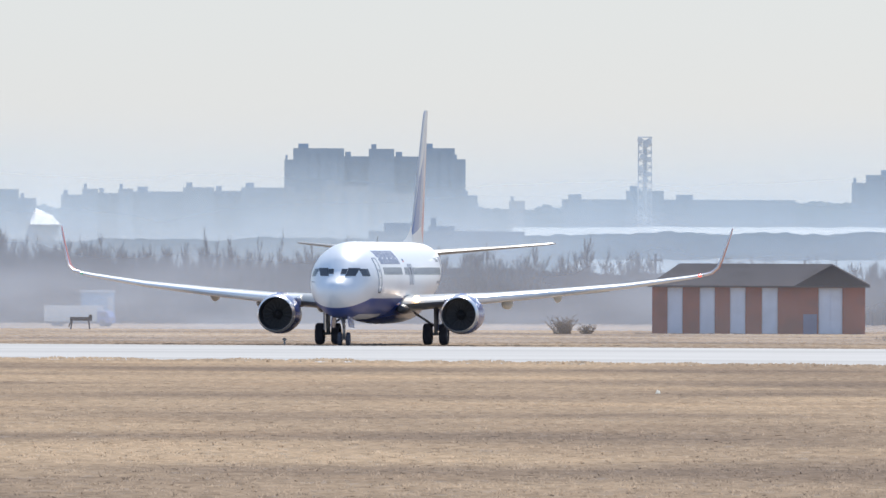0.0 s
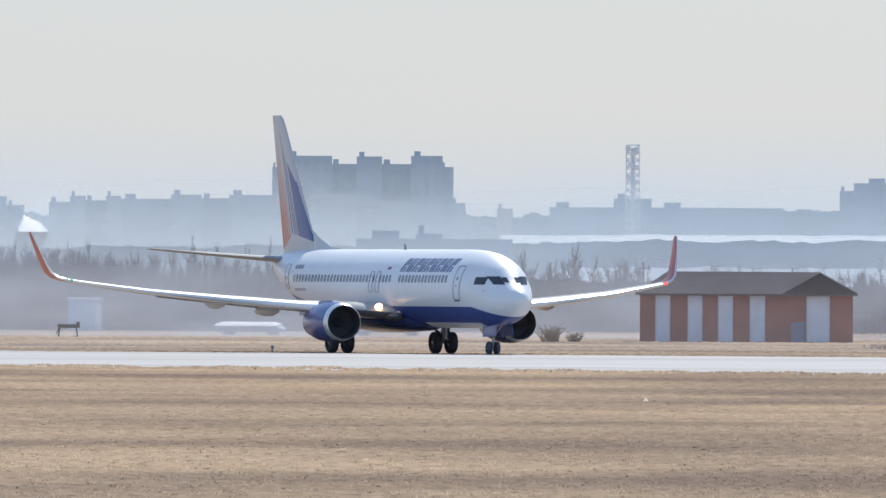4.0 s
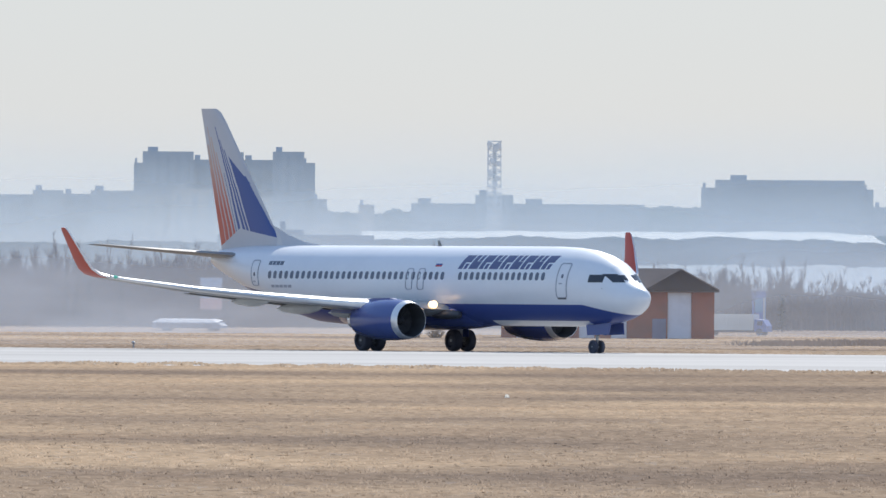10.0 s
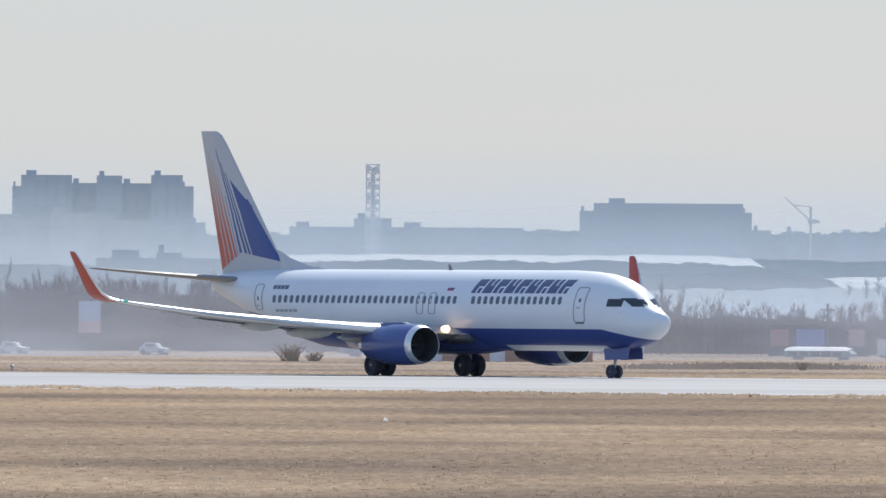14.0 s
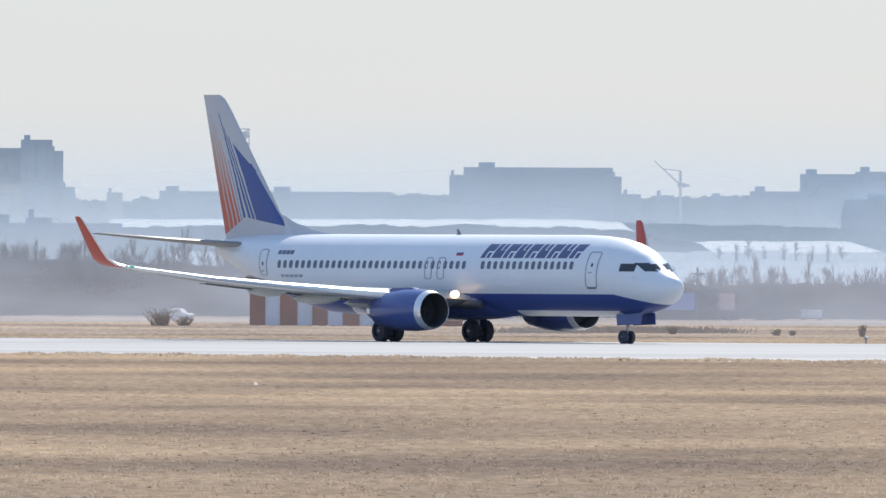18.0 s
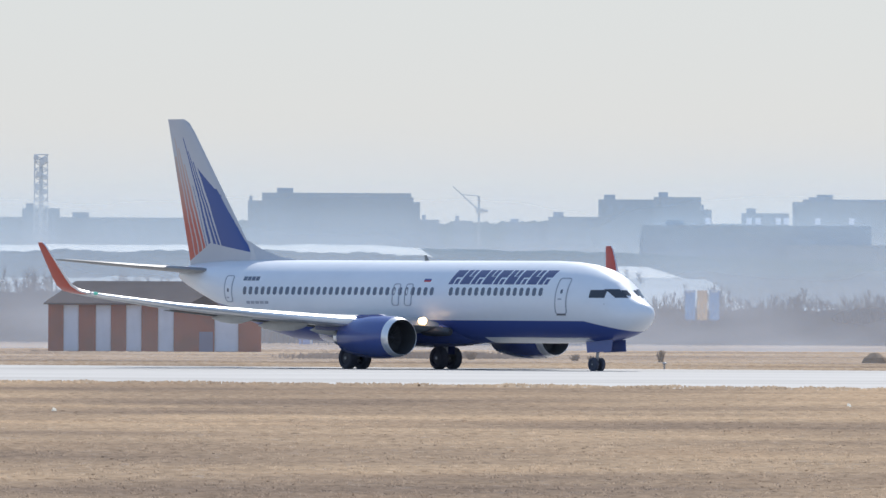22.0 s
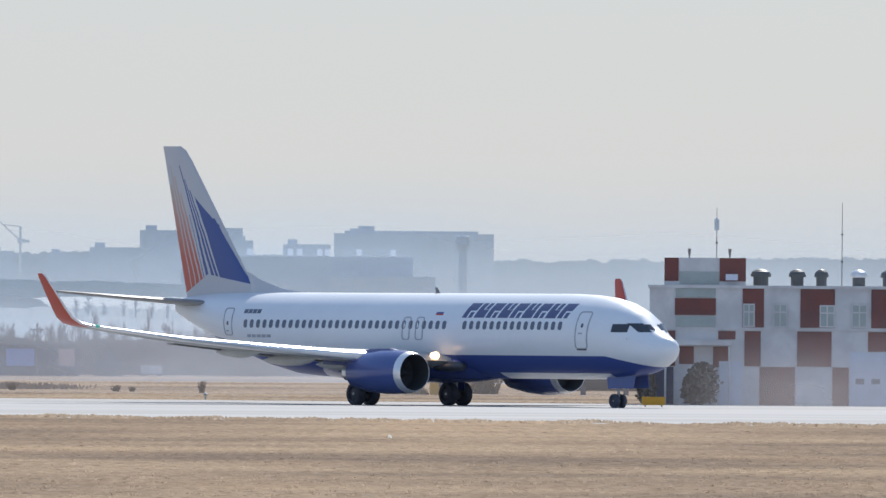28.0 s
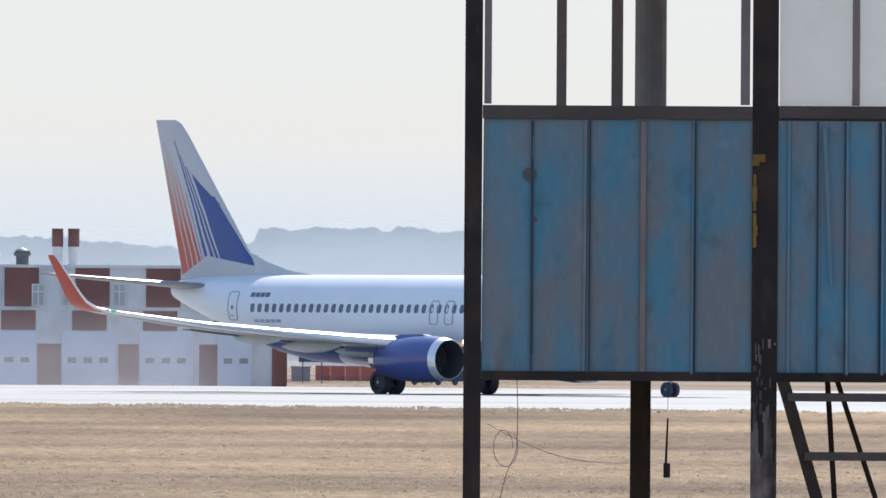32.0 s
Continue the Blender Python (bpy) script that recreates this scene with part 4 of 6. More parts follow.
    for a, b, ribs in ((1.284, 1.447, [(1.33, 0.02, 0.012)]), (1.4465, 1.562, []), (1.560, 1.702, [(1.57, 0.02, 0.014)]), (1.70, 1.952, [(1.715, 0.02, 0.014), (1.85, 0.03, 0.02)]), (1.95, 2.302, [(2.05, 0.03, 0.02), (2.2, 0.03, 0.02)]), (2.30, 2.658, [(2.45, 0.03, 0.02)])):
        part("sheet", folded(a, b, ribs, 0.0), BLUE_SHEET, g, "dented sheet of faded blue metal")
    for x in (0.2765, 0.5145, 0.9465, 1.4475, 1.561, 1.701, 1.951, 2.301):
        part("seam", Shape().box(x - 0.0035, x + 0.0035, -0.001, 0.009, z0 + 0.004, z1 - 0.004), SEAM, g, "dark lapped seam between two sheets")
    part("batten", Shape().box(0.722, 0.744, -0.006, 0.008, z0 + 0.01, z1 - 0.005), BATTEN, g, "narrow grey-brown batten")
    part("bent_strip", Shape().tube((1.475, -0.008, z1 - 0.03), (1.505, -0.012, z1 - 0.68), 0.009, 0.007, 6), BLUE_SHEET, g, "bent strip of blue metal")
    # dark strip and discs stand in for the shade inside gap and holes
    hole = part("torn_seam", Shape().box(0.273, 0.284, 0.004, 0.011, z0 + 0.08, z1 - 0.01), DUCT, g, "dark strip drawn as a torn gap between two sheets")
    part("hole", Shape().turned([(0.002, 0.028), (0.009, 0.026)], "y", 9, True, (0.268, 0, z1 - 0.225)), DUCT, hole)
    part("hole", Shape().turned([(0.003, 0.014), (0.009, 0.012)], "y", 7, True, (0.285, 0, z1 - 0.41)), DUCT, hole)
    # white strip painted as daylight showing through the gap
    part("daylight_chink", Shape().box(0.276, 0.281, 0.001, 0.0035, z1 - 0.16, z1 - 0.07), DOOR_WHITE, hole)
    # steep stair with flat treads
    def slope(x0, y0, x1, w, name):
        part(name, Shape().add([(x0, y0, z0 - 0.03), (x0 + w, y0, z0 - 0.03), (x1 + w, y0, 0), (x1, y0, 0), (x0, y0 + 0.05, z0 - 0.03), (x0 + w, y0 + 0.05, z0 - 0.03), (x1 + w, y0 + 0.05, 0), (x1, y0 + 0.05, 0)],
                               [(0, 1, 2, 3), (7, 6, 5, 4), (0, 4, 5, 1), (1, 5, 6, 2), (2, 6, 7, 3), (3, 7, 4, 0)]), RUST_STEEL, g)
    slope(1.285, -0.06, 2.36, 0.052, "stringer")
    slope(1.509, D - 0.2, 1.75, 0.022, "stay_rod")
    slope(1.549, D - 0.25, 2.775, 0.022, "stay_rod")
    slope(2.45, -0.06, 3.52, 0.052, "stringer")
    for k in range(14):
        z = z0 - 0.075 - 0.242 * k
        x = 1.285 + (z0 - 0.03 - z) * 0.291
        part("tread", Shape().box(x + 0.03, x + 1.19, -0.075, 0.12, z - 0.034, z), GREY_BROWN, g)
    part("hanging_hook", Shape().tube((0.845, 0.5, 3.545), (0.838, 0.5, 3.36), 0.004, 0.006, 6), RUST_STEEL, g, "thin rod hanging under the floor")
    part("hook_weight", Shape().box(0.828, 0.856, 0.49, 0.512, 3.30, 3.36), RUST_STEEL, g)
    part("rod_cord", Shape().tube((0.845, 0.5, 3.58), (0.845, 0.5, z0 - 0.03), 0.0012, 0.0012, 4), RUST_STEEL, g)
    # loose wire
    def wire(pts):
        for a, b in zip(pts, pts[1:]):
            yield a, b
    s = Shape()
    pts = []
    for i in range(60):
        u = i / 59
        pts.append(Vector((0.22 - 0.12 * u + 0.05 * math.sin(9 * u) * (0.3 + u), 0.1, 3.7 - 1.2 * u + 0.03 * math.sin(23 * u))))
    for a, b in wire(pts):
        s.tube(a, b, 0.0016, 0.0016, 4)
    pts = [Vector((0.16 + 0.045 * math.cos(a / 10) + 0.01 * a / 30, 0.1, 3.42 + 0.075 * math.sin(a / 10))) for a in range(0, 75, 3)]
    for a, b in wire(pts):
        s.tube(a, b, 0.0014, 0.0014, 4)
    pts = [Vector((0.1 + 0.59 * u, 0.1 + (D - 0.1) * u, 3.52 - 0.17 * u - 0.05 * math.sin(math.pi * u))) for u in [i / 16 for i in range(17)]]
    for a, b in wire(pts):
        s.tube(a, b, 0.0014, 0.0014, 4)
    part("wire", s, GREY_STEEL, g, "tangled thin wire hanging from the floor")


lookout()


# ---- the airliner: x ahead, y to its left, z up; the main wheels stand at the origin ----
STATIONS = [  # along, underside, top, half width
    (19.87, 2.78, 2.84, 0.02), (19.78, 2.55, 3.06, 0.24), (19.55, 2.33, 3.27, 0.46), (19.2, 2.10, 3.40, 0.70), (18.7, 1.88, 3.62, 0.97), (18.25, 1.73, 3.93, 1.16),
    (17.7, 1.60, 4.42, 1.35), (17.1, 1.51, 4.75, 1.52), (16.3, 1.43, 5.03, 1.68), (15.3, 1.38, 5.23, 1.80), (14.0, 1.36, 5.35, 1.87), (12.5, 1.35, 5.40, 1.88),
    (-6.0, 1.35, 5.40, 1.88), (-8.0, 1.47, 5.40, 1.87), (-10.0, 1.85, 5.40, 1.81), (-12.0, 2.42, 5.39, 1.67), (-14.0, 3.05, 5.36, 1.40), (-15.6, 3.58, 5.28, 1.09),
    (-16.8, 4.00, 5.18, 0.78), (-17.4, 4.24, 5.09, 0.58), (-17.55, 4.40, 4.98, 0.36),
]
SX = [s[0] for s in reversed(STATIONS)]


def section(x):
    lo, hi, w = (float(np.interp(x, SX, [s[k] for s in reversed(STATIONS)])) for k in (1, 2, 3))
    return (lo + hi) / 2, (hi - lo) / 2, w


def skin(x, theta, off=0.0):
    """A point on the fuselage: theta is the angle over the waist."""
    c, r, w = section(x)
    return Vector((x, (w + off) * math.cos(theta), c + (r + off) * math.sin(theta)))


def livery(name, lower):
    """White skin, blue belly below a level, and a painted reflection under it."""
    m = paint(name, (0.86, 0.88, 0.91), 0.36, vary=0.03, size=3.0, coat=0.35)
    nt = m.node_tree
    bsdf = nt.nodes["Principled BSDF"]
    old = bsdf.inputs["Base Color"].links[0].from_socket
    tc = nt.nodes.new("ShaderNodeTexCoord")
    sep = nt.nodes.new("ShaderNodeSeparateXYZ")
    nt.links.new(tc.outputs["Object"], sep.inputs[0])
    chin = math_node(nt, "MULTIPLY", math_node(nt, "MAXIMUM", math_node(nt, "SUBTRACT", sep.outputs[0], 16.4), 0.0), -0.20)
    aft = math_node(nt, "MULTIPLY", math_node(nt, "MAXIMUM", math_node(nt, "SUBTRACT", -6.5, sep.outputs[0]), 0.0), 0.11)
    level = math_node(nt, "ADD", math_node(nt, "ADD", chin, aft), lower)
    # pale strip low on the belly: the runway's reflection painted in
    belly_glare = math_node(nt, "MULTIPLY", math_node(nt, "LESS_THAN", sep.outputs[2], 1.64), math_node(nt, "LESS_THAN", math_node(nt, "ABSOLUTE", math_node(nt, "SUBTRACT", sep.outputs[0], 12.0)), 4.0))
    mask = math_node(nt, "MULTIPLY", math_node(nt, "LESS_THAN", sep.outputs[2], level), math_node(nt, "SUBTRACT", 1.0, belly_glare))
    mix = nt.nodes.new("ShaderNodeMix")
    mix.data_type = "RGBA"
    nt.links.new(mask, mix.inputs[0])
    nt.links.new(old, mix.inputs[6])
    # the belly's blue, likewise lifted for haze
    mix.inputs[7].default_value = (0.055, 0.092, 0.31, 1)
    nt.links.new(mix.outputs[2], bsdf.inputs["Base Color"])
    nt.links.new(math_node(nt, "MULTIPLY_ADD", mask, -0.2, 0.35), bsdf.inputs["Coat Weight"])
    nt.links.new(math_node(nt, "MULTIPLY_ADD", mask, -0.5, 0.7), bsdf.inputs["Specular IOR Level"])
    return m


def fin_paint():
    """White fin with a blue wedge, fine blue stripes and orange stripes towards its rear edge."""
    m = paint("striped_fin_paint", (0.57, 0.56, 0.58), 0.3, vary=0.03, size=3.0, coat=0.4)
    nt = m.node_tree
    bsdf = nt.nodes["Principled BSDF"]
    col = bsdf.inputs["Base Color"].links[0].from_socket
    tc = nt.nodes.new("ShaderNodeTexCoord")
    sep = nt.nodes.new("ShaderNodeSeparateXYZ")
    nt.links.new(tc.outputs["Object"], sep.inputs[0])
    x, z = sep.outputs[0], sep.outputs[2]
    le = math_node(nt, "MULTIPLY_ADD", math_node(nt, "SUBTRACT", z, 6.2), -0.80, -12.4)
    te = math_node(nt, "MULTIPLY_ADD", math_node(nt, "SUBTRACT", z, 5.4), -0.268, -17.25)
    u = math_node(nt, "DIVIDE", math_node(nt, "SUBTRACT", le, x), math_node(nt, "SUBTRACT", le, te))
    s = math_node(nt, "DIVIDE", math_node(nt, "SUBTRACT", z, 5.8), 6.7)
    wob = nt.nodes.new("ShaderNodeTexNoise")
    wob.inputs["Scale"].default_value = 1.3
    nt.links.new(tc.outputs["Object"], wob.inputs[0])
    u = math_node(nt, "ADD", u, math_node(nt, "MULTIPLY", math_node(nt, "SUBTRACT", wob.outputs[0], 0.5), 0.03))

    # the white base rises to a low dome under the stripes
    off = math_node(nt, "SUBTRACT", u, 0.60)
    base = math_node(nt, "ADD", math_node(nt, "MULTIPLY", math_node(nt, "ABSOLUTE", off), 0.225), math_node(nt, "MULTIPLY", off, 0.105))

    def band(u0, slope0, u1, slope1, top, low=0.0):
        a = math_node(nt, "GREATER_THAN", u, math_node(nt, "MULTIPLY_ADD", s, slope0, u0))
        b = math_node(nt, "LESS_THAN", u, math_node(nt, "MULTIPLY_ADD", s, slope1, u1))
        c = math_node(nt, "LESS_THAN", s, top)
        d = math_node(nt, "GREATER_THAN", math_node(nt, "ADD", s, base), low)
        return math_node(nt, "MULTIPLY", math_node(nt, "MULTIPLY", a, b), math_node(nt, "MULTIPLY", c, d))

    blue, orange = (0.022, 0.070, 0.29, 1), (0.56, 0.10, 0.06, 1)
    # the orange pales towards the tip
    fade = nt.nodes.new("ShaderNodeMix")
    fade.data_type = "RGBA"
    fade.inputs[6].default_value, fade.inputs[7].default_value = orange, (0.58, 0.44, 0.37, 1)
    nt.links.new(math_node(nt, "MULTIPLY", math_node(nt, "SUBTRACT", s, 0.20), 2.0), fade.inputs[0])
    for args, tint in (((0.0, 0.22, 0.43, -0.10, 0.475, 0.07), blue), ((-0.50, 1.36, 0.43, -0.10, 0.66, 0.48), blue), ((0.445, -0.03, 0.488, -0.06, 0.68, 0.07), blue), ((0.508, -0.05, 0.558, -0.09, 0.76, 0.07), blue), ((0.60, -0.12, 0.645, -0.14, 0.86, 0.07), blue), ((0.672, -0.08, 0.684, -0.08, 0.50, 0.07), blue),
                       ((0.70, 0.0, 0.745, -0.02, 0.66, 0.07), orange), ((0.765, 0.0, 0.825, -0.02, 0.78, 0.07), orange), ((0.84, 0.0, 0.90, -0.03, 0.86, 0.07), orange), ((0.91, 0.0, 1.05, -0.10, 0.72, 0.07), orange)):
        mix = nt.nodes.new("ShaderNodeMix")
        mix.data_type = "RGBA"
        nt.links.new(band(*args), mix.inputs[0])
        nt.links.new(col, mix.inputs[6])
        mix.inputs[7].default_value = tint
        if tint is orange:
            nt.links.new(fade.outputs[2], mix.inputs[7])
        col = mix.outputs[2]
    nt.links.new(col, bsdf.inputs["Base Color"])
    return m


def foil(le, chord, thick, z, y, n=9):
    """A wing section: round nose, sharp tail, flatter underneath."""
    top, low = [], []
    for i in range(n):
        u = (1 - math.cos(math.pi * i / (n - 1))) / 2
        t = thick * (2.6 * math.sqrt(max(u, 0)) * (1 - u) ** 1.05) * 0.5
        top.append(Vector((le - u * chord, y, z + t * 1.15 + 0.012 * (1 - u))))
        low.append(Vector((le - u * chord, y, z - t * 0.85 - 0.004)))
    return top + low[-2:0:-1]


def patch(x0, x1, z0, z1, side, off=0.008, slant=0.0, nx=2, nz=3):
    """A panel that lies on the fuselage between two heights."""
    s = Shape()
    for k in (off, off - 0.02):
        for j in range(nz + 1):
            for i in range(nx + 1):
                z = z0 + (z1 - z0) * j / nz
                x = x0 + (x1 - x0) * i / nx + slant * (z - z0)
                c, r, w = section(x)
                q = max(-0.999, min(0.999, (z - c) / r))
                t = math.asin(q)
                p = skin(x, t, k)
                s.v.append((p.x, p.y * side, p.z))
    n = (nx + 1) * (nz + 1)
    for j in range(nz):
        for i in range(nx):
            a = j * (nx + 1) + i
            s.f += [(a, a + 1, a + nx + 2, a + nx + 1)]
    rim = [i for i in range(nx + 1)] + [j * (nx + 1) + nx for j in range(1, nz + 1)] + [nz * (nx + 1) + i for i in range(nx - 1, -1, -1)] + [j * (nx + 1) for j in range(nz - 1, 0, -1)]
    for a, b in zip(rim, rim[1:] + rim[:1]):
        s.f.append((a, b, b + n, a + n))
    return s


def rounded(x0, x1, z0, z1, r, n=4):
    """The outline of a rounded oblong, anticlockwise."""
    pts = []
    for cx, cz, a0 in ((x1 - r, z1 - r, 0), (x0 + r, z1 - r, 90), (x0 + r, z0 + r, 180), (x1 - r, z0 + r, 270)):
        if pts:  # steps along the straight edge
            a, b = pts[-1], (cx + r * math.cos(radians(a0)), cz + r * math.sin(radians(a0)))
            pts += [(a[0] + (b[0] - a[0]) * k / 6, a[1] + (b[1] - a[1]) * k / 6) for k in range(1, 6)]
        pts += [(cx + r * math.cos(radians(a0 + 90 * k / n)), cz + r * math.sin(radians(a0 + 90 * k / n))) for k in range(n + 1)]
    a, b = pts[-1], pts[0]
    return pts + [(a[0] + (b[0] - a[0]) * k / 6, a[1] + (b[1] - a[1]) * k / 6) for k in range(1, 6)]


def on_body(pts, side, off):
    """Points given along and up, laid on the fuselage."""
    out = []
    for x, z in pts:
        c, r, w = section(x)
        p = skin(x, math.asin(max(-0.999, min(0.999, (z - c) / r))), off)
        out.append((p.x, p.y * side, p.z))
    return out


def porthole(x0, x1, z0, z1, side, r):
    """A window pane with round corners, set on the fuselage."""
    pts = rounded(x0, x1, z0, z1, r)
    n = len(pts)
    return Shape().add(on_body(pts, side, 0.013) + on_body(pts, side, -0.004), [tuple(range(n))] + [(k, (k + 1) % n, (k + 1) % n + n, k + n) for k in range(n)])


def seam(x0, x1, z0, z1, w, side, r):
    """The raised edge round a door with round corners."""
    outer, inner = rounded(x0 - w, x1 + w, z0 - w, z1 + w, r + w, 5), rounded(x0, x1, z0, z1, r, 5)
    n = len(outer)
    v = on_body(outer, side, 0.024) + on_body(inner, side, 0.024) + on_body(outer, side, -0.01) + on_body(inner, side, -0.01)
    f = []
    for k in range(n):
        q = (k + 1) % n
        f += [(k, q, n + q, n + k), (k, 2 * n + k, 2 * n + q, q), (n + k, n + q, 3 * n + q, 3 * n + k)]
    return Shape().add(v, f)


def glass_pane(t0, t1, z0, z1, side):
    """A cockpit pane between two angles and two heights."""
    s = Shape()
    grid = []
    for k in (0.012, -0.02):
        for j in range(4):
            for i in range(5):
                t, z = radians(t0 + (t1 - t0) * i / 4), z0 + (z1 - z0) * j / 3
                lo, hi = 14.0, 19.8
                for _ in range(30):
                    mid = (lo + hi) / 2
                    c, r, w = section(mid)
                    if c + r * math.sin(t) > z:
                        lo = mid
                    else:
                        hi = mid
                p = skin(lo, t, k)
                s.v.append((p.x + k, p.y * side, p.z))
    for j in range(3):
        for i in range(4):
            a = j * 5 + i
            s.f.append((a, a + 1, a + 6, a + 5))
    rim = [0, 1, 2, 3, 4, 9, 14, 19, 18, 17, 16, 15, 10, 5]
    for a, b in zip(rim, rim[1:] + rim[:1]):
        s.f.append((a, b, b + 20, a + 20))
    return s


LIVERY = livery("white_and_blue_livery", 2.46)
FIN = fin_paint()
wheels = []


def airliner():
    g = thing("airliner", "white and blue twin-jet airliner with orange winglets taxiing", "airliner")
    # body
    s = Shape()
    xs = []
    for a, b in zip(STATIONS, STATIONS[1:]):
        n = max(1, int(abs(a[0] - b[0]) / 0.6))
        xs += [a[0] + (b[0] - a[0]) * i / n for i in range(n)]
    xs.append(STATIONS[-1][0])
    s.loft([[skin(x, 2 * math.pi * i / 48) for i in range(48)] for x in xs])
    body = part("fuselage", s, LIVERY, g, "white fuselage with a dark blue belly", True)
    part("exhaust_cone", Shape().tube((-17.54, 0, 4.69), (-17.75, 0, 4.71), 0.29, 0.25, 16), DUCT, body, "dark exhaust ring at the tail")
    # fairing where the wing meets the body
    prof = [(7.6, 0.3, 1.55), (6.6, 1.1, 1.33), (5.0, 1.75, 1.18), (2.5, 2.05, 1.1), (-1.5, 2.05, 1.1), (-4.0, 1.7, 1.2), (-6.0, 1.0, 1.38), (-7.0, 0.3, 1.6)]
    rings = []
    for x, w, lo in prof:
        rings.append([(x, w * math.cos(a), 2.15 + (0.35 if math.sin(a) > 0 else 2.15 - lo) * math.sin(a)) for a in [2 * math.pi * i / 28 for i in range(28)]])
    part("belly_fairing", Shape().loft(rings), BLUE_SKIN, g, "blue fairing under the wing roots", True)
    # cabin windows, doors and lettering on both sides
    pane = None
    for side in (-1, 1):
        x = 13.45
        while x > -10.6:
            if not (5.3 < x < 5.9):
                part("cabin_window", porthole(x - 0.14, x + 0.13, 3.68, 4.08, side, 0.11), PANE, body)
            x -= 0.508
        for x0, x1, z0, z1, w in ((14.62, 15.38, 2.84, 4.52, 0.045), (-12.25, -11.6, 3.34, 4.60, 0.035), (1.72, 2.22, 3.2, 4.22, 0.035), (2.72, 3.22, 3.2, 4.22, 0.035)):
            main = x0 > 10
            door = part("cabin_door" if abs(x0) > 5 else "wing_exit", patch(x0 + 0.05, x1 - 0.05, z0 + 0.05, z1 - 0.05, side, 0.010, 0, 2, 6), WHITE_SKIN, body)
            part("door_seam", seam(x0, x1, z0, z1, w, side, 0.12), OUTLINE, door)
            if main:
                part("door_sill", patch(x0 + 0.05, x1 - 0.05, z0 - 0.10, z0 - w, side, 0.026, 0, 2, 1), DUCT, door)
            if abs(x0) > 5:
                part("door_window", porthole((x0 + x1) / 2 - 0.08, (x0 + x1) / 2 + 0.08, 3.80, 4.0, side, 0.06), PANE, door)
                part("door_handle", patch((x0 + x1) / 2 - 0.2, (x0 + x1) / 2 + 0.06, 3.5, 3.56, side, 0.016, 0, 1, 1), OUTLINE, door)
        # nine slanting shapes in place of the name: a stroke and a half-high block each
        for i in range(9):
            a = 5.98 + 0.885 * i
            z0, z1 = ((4.58, 4.93), (4.24, 4.62))[i % 2]
            part("title_bar", patch(a, a + 0.34, 4.24, 4.93, side, 0.006, 0.4, 2, 4), BLUE_TITLE, body)
            part("title_bar", patch(a + 0.345 + 0.4 * (z0 - 4.24), a + 0.76 + 0.4 * (z0 - 4.24), z0, z1, side, 0.006, 0.4, 2, 3), BLUE_TITLE, body)
            part("title_bar", patch(a + 0.46 + (0 if i % 2 == 0 else 0.16), a + 0.72 + (0 if i % 2 == 0 else 0.16), 4.24 if i % 2 == 0 else 4.64, 4.5 if i % 2 == 0 else 4.93, side, 0.006, 0.4, 1, 2), BLUE_TITLE, body)
        for k in range(3):
            part("flag_stripe", patch(3.95, 4.5, 4.50 - 0.075 * k, 4.57 - 0.075 * k, side, 0.006, 0, 1, 1), (WHITE_SKIN, BLUE_SKIN, FLAG_RED)[k], body)
        for k in range(4):
            part("mark_bar", patch(-10.75 + 0.34 * k, -10.45 + 0.34 * k, 4.38, 4.58, side, 0.006, 0, 1, 1), PANE, body)
        for k in range(5):
            part("mark_bar", patch(-10.3 + 0.4 * k, -9.98 + 0.4 * k, 3.22, 3.36, side, 0.006, 0, 1, 1), OUTLINE, body)
        for t0, t1, z0, z1 in ((66, 80, 3.72, 3.97), (40.5, 65.3, 3.61, 4.02)):
            part("cockpit_window", glass_pane(t0, t1, z0, z1, side), DARK_GLASS, body, smooth=True)
        part("cockpit_window", patch(16.85, 17.70, 3.60, 3.98, side, 0.012, -0.05, 3, 3), DARK_GLASS, body)
    part("pitot_mast", Shape().tube((17.6, -1.2, 3.3), (17.9, -1.4, 3.3), 0.02), STRUT, body)
    x = 2.3
    part("blade_aerial", Shape().add([(x, -0.015, 5.38), (x - 0.35, -0.015, 5.38), (x - 0.4, -0.01, 5.68), (x - 0.25, -0.01, 5.68), (x, 0.015, 5.38), (x - 0.35, 0.015, 5.38), (x - 0.4, 0.01, 5.68), (x - 0.25, 0.01, 5.68)],
                                         [(0, 1, 2, 3), (7, 6, 5, 4), (0, 3, 7, 4), (1, 5, 6, 2), (3, 2, 6, 7)]), GREY_SKIN, body)
    # fin
    def blade(z, le, te, th):
        c = le - te
        return [Vector((le - u * c, sgn * th * 2.4 * math.sqrt(u) * (1 - u) * 0.5, z)) for u, sgn in
                [(0, 1), (0.03, 1), (0.1, 1), (0.3, 1), (0.6, 1), (1, 1), (0.6, -1), (0.3, -1), (0.1, -1), (0.03, -1)]]
    zs = [4.9, 5.5, 6.2, 7.5, 9, 10.5, 11.8, 12.3, 12.5]
    rings = []
    for z in zs:
        le = -12.4 - (z - 6.2) * 0.80 - (0.35 if z > 12.4 else 0.08 if z > 12.2 else 0)
        te = -17.25 - (z - 5.4) * 0.268 if z >= 5.4 else -17.2
        rings.append(blade(z, le, te, 0.30 - 0.022 * (z - 5)))
    fin = part("tail_fin", Shape().loft(rings), FIN, g, "tail fin striped blue and orange", True)
    ds = Shape()
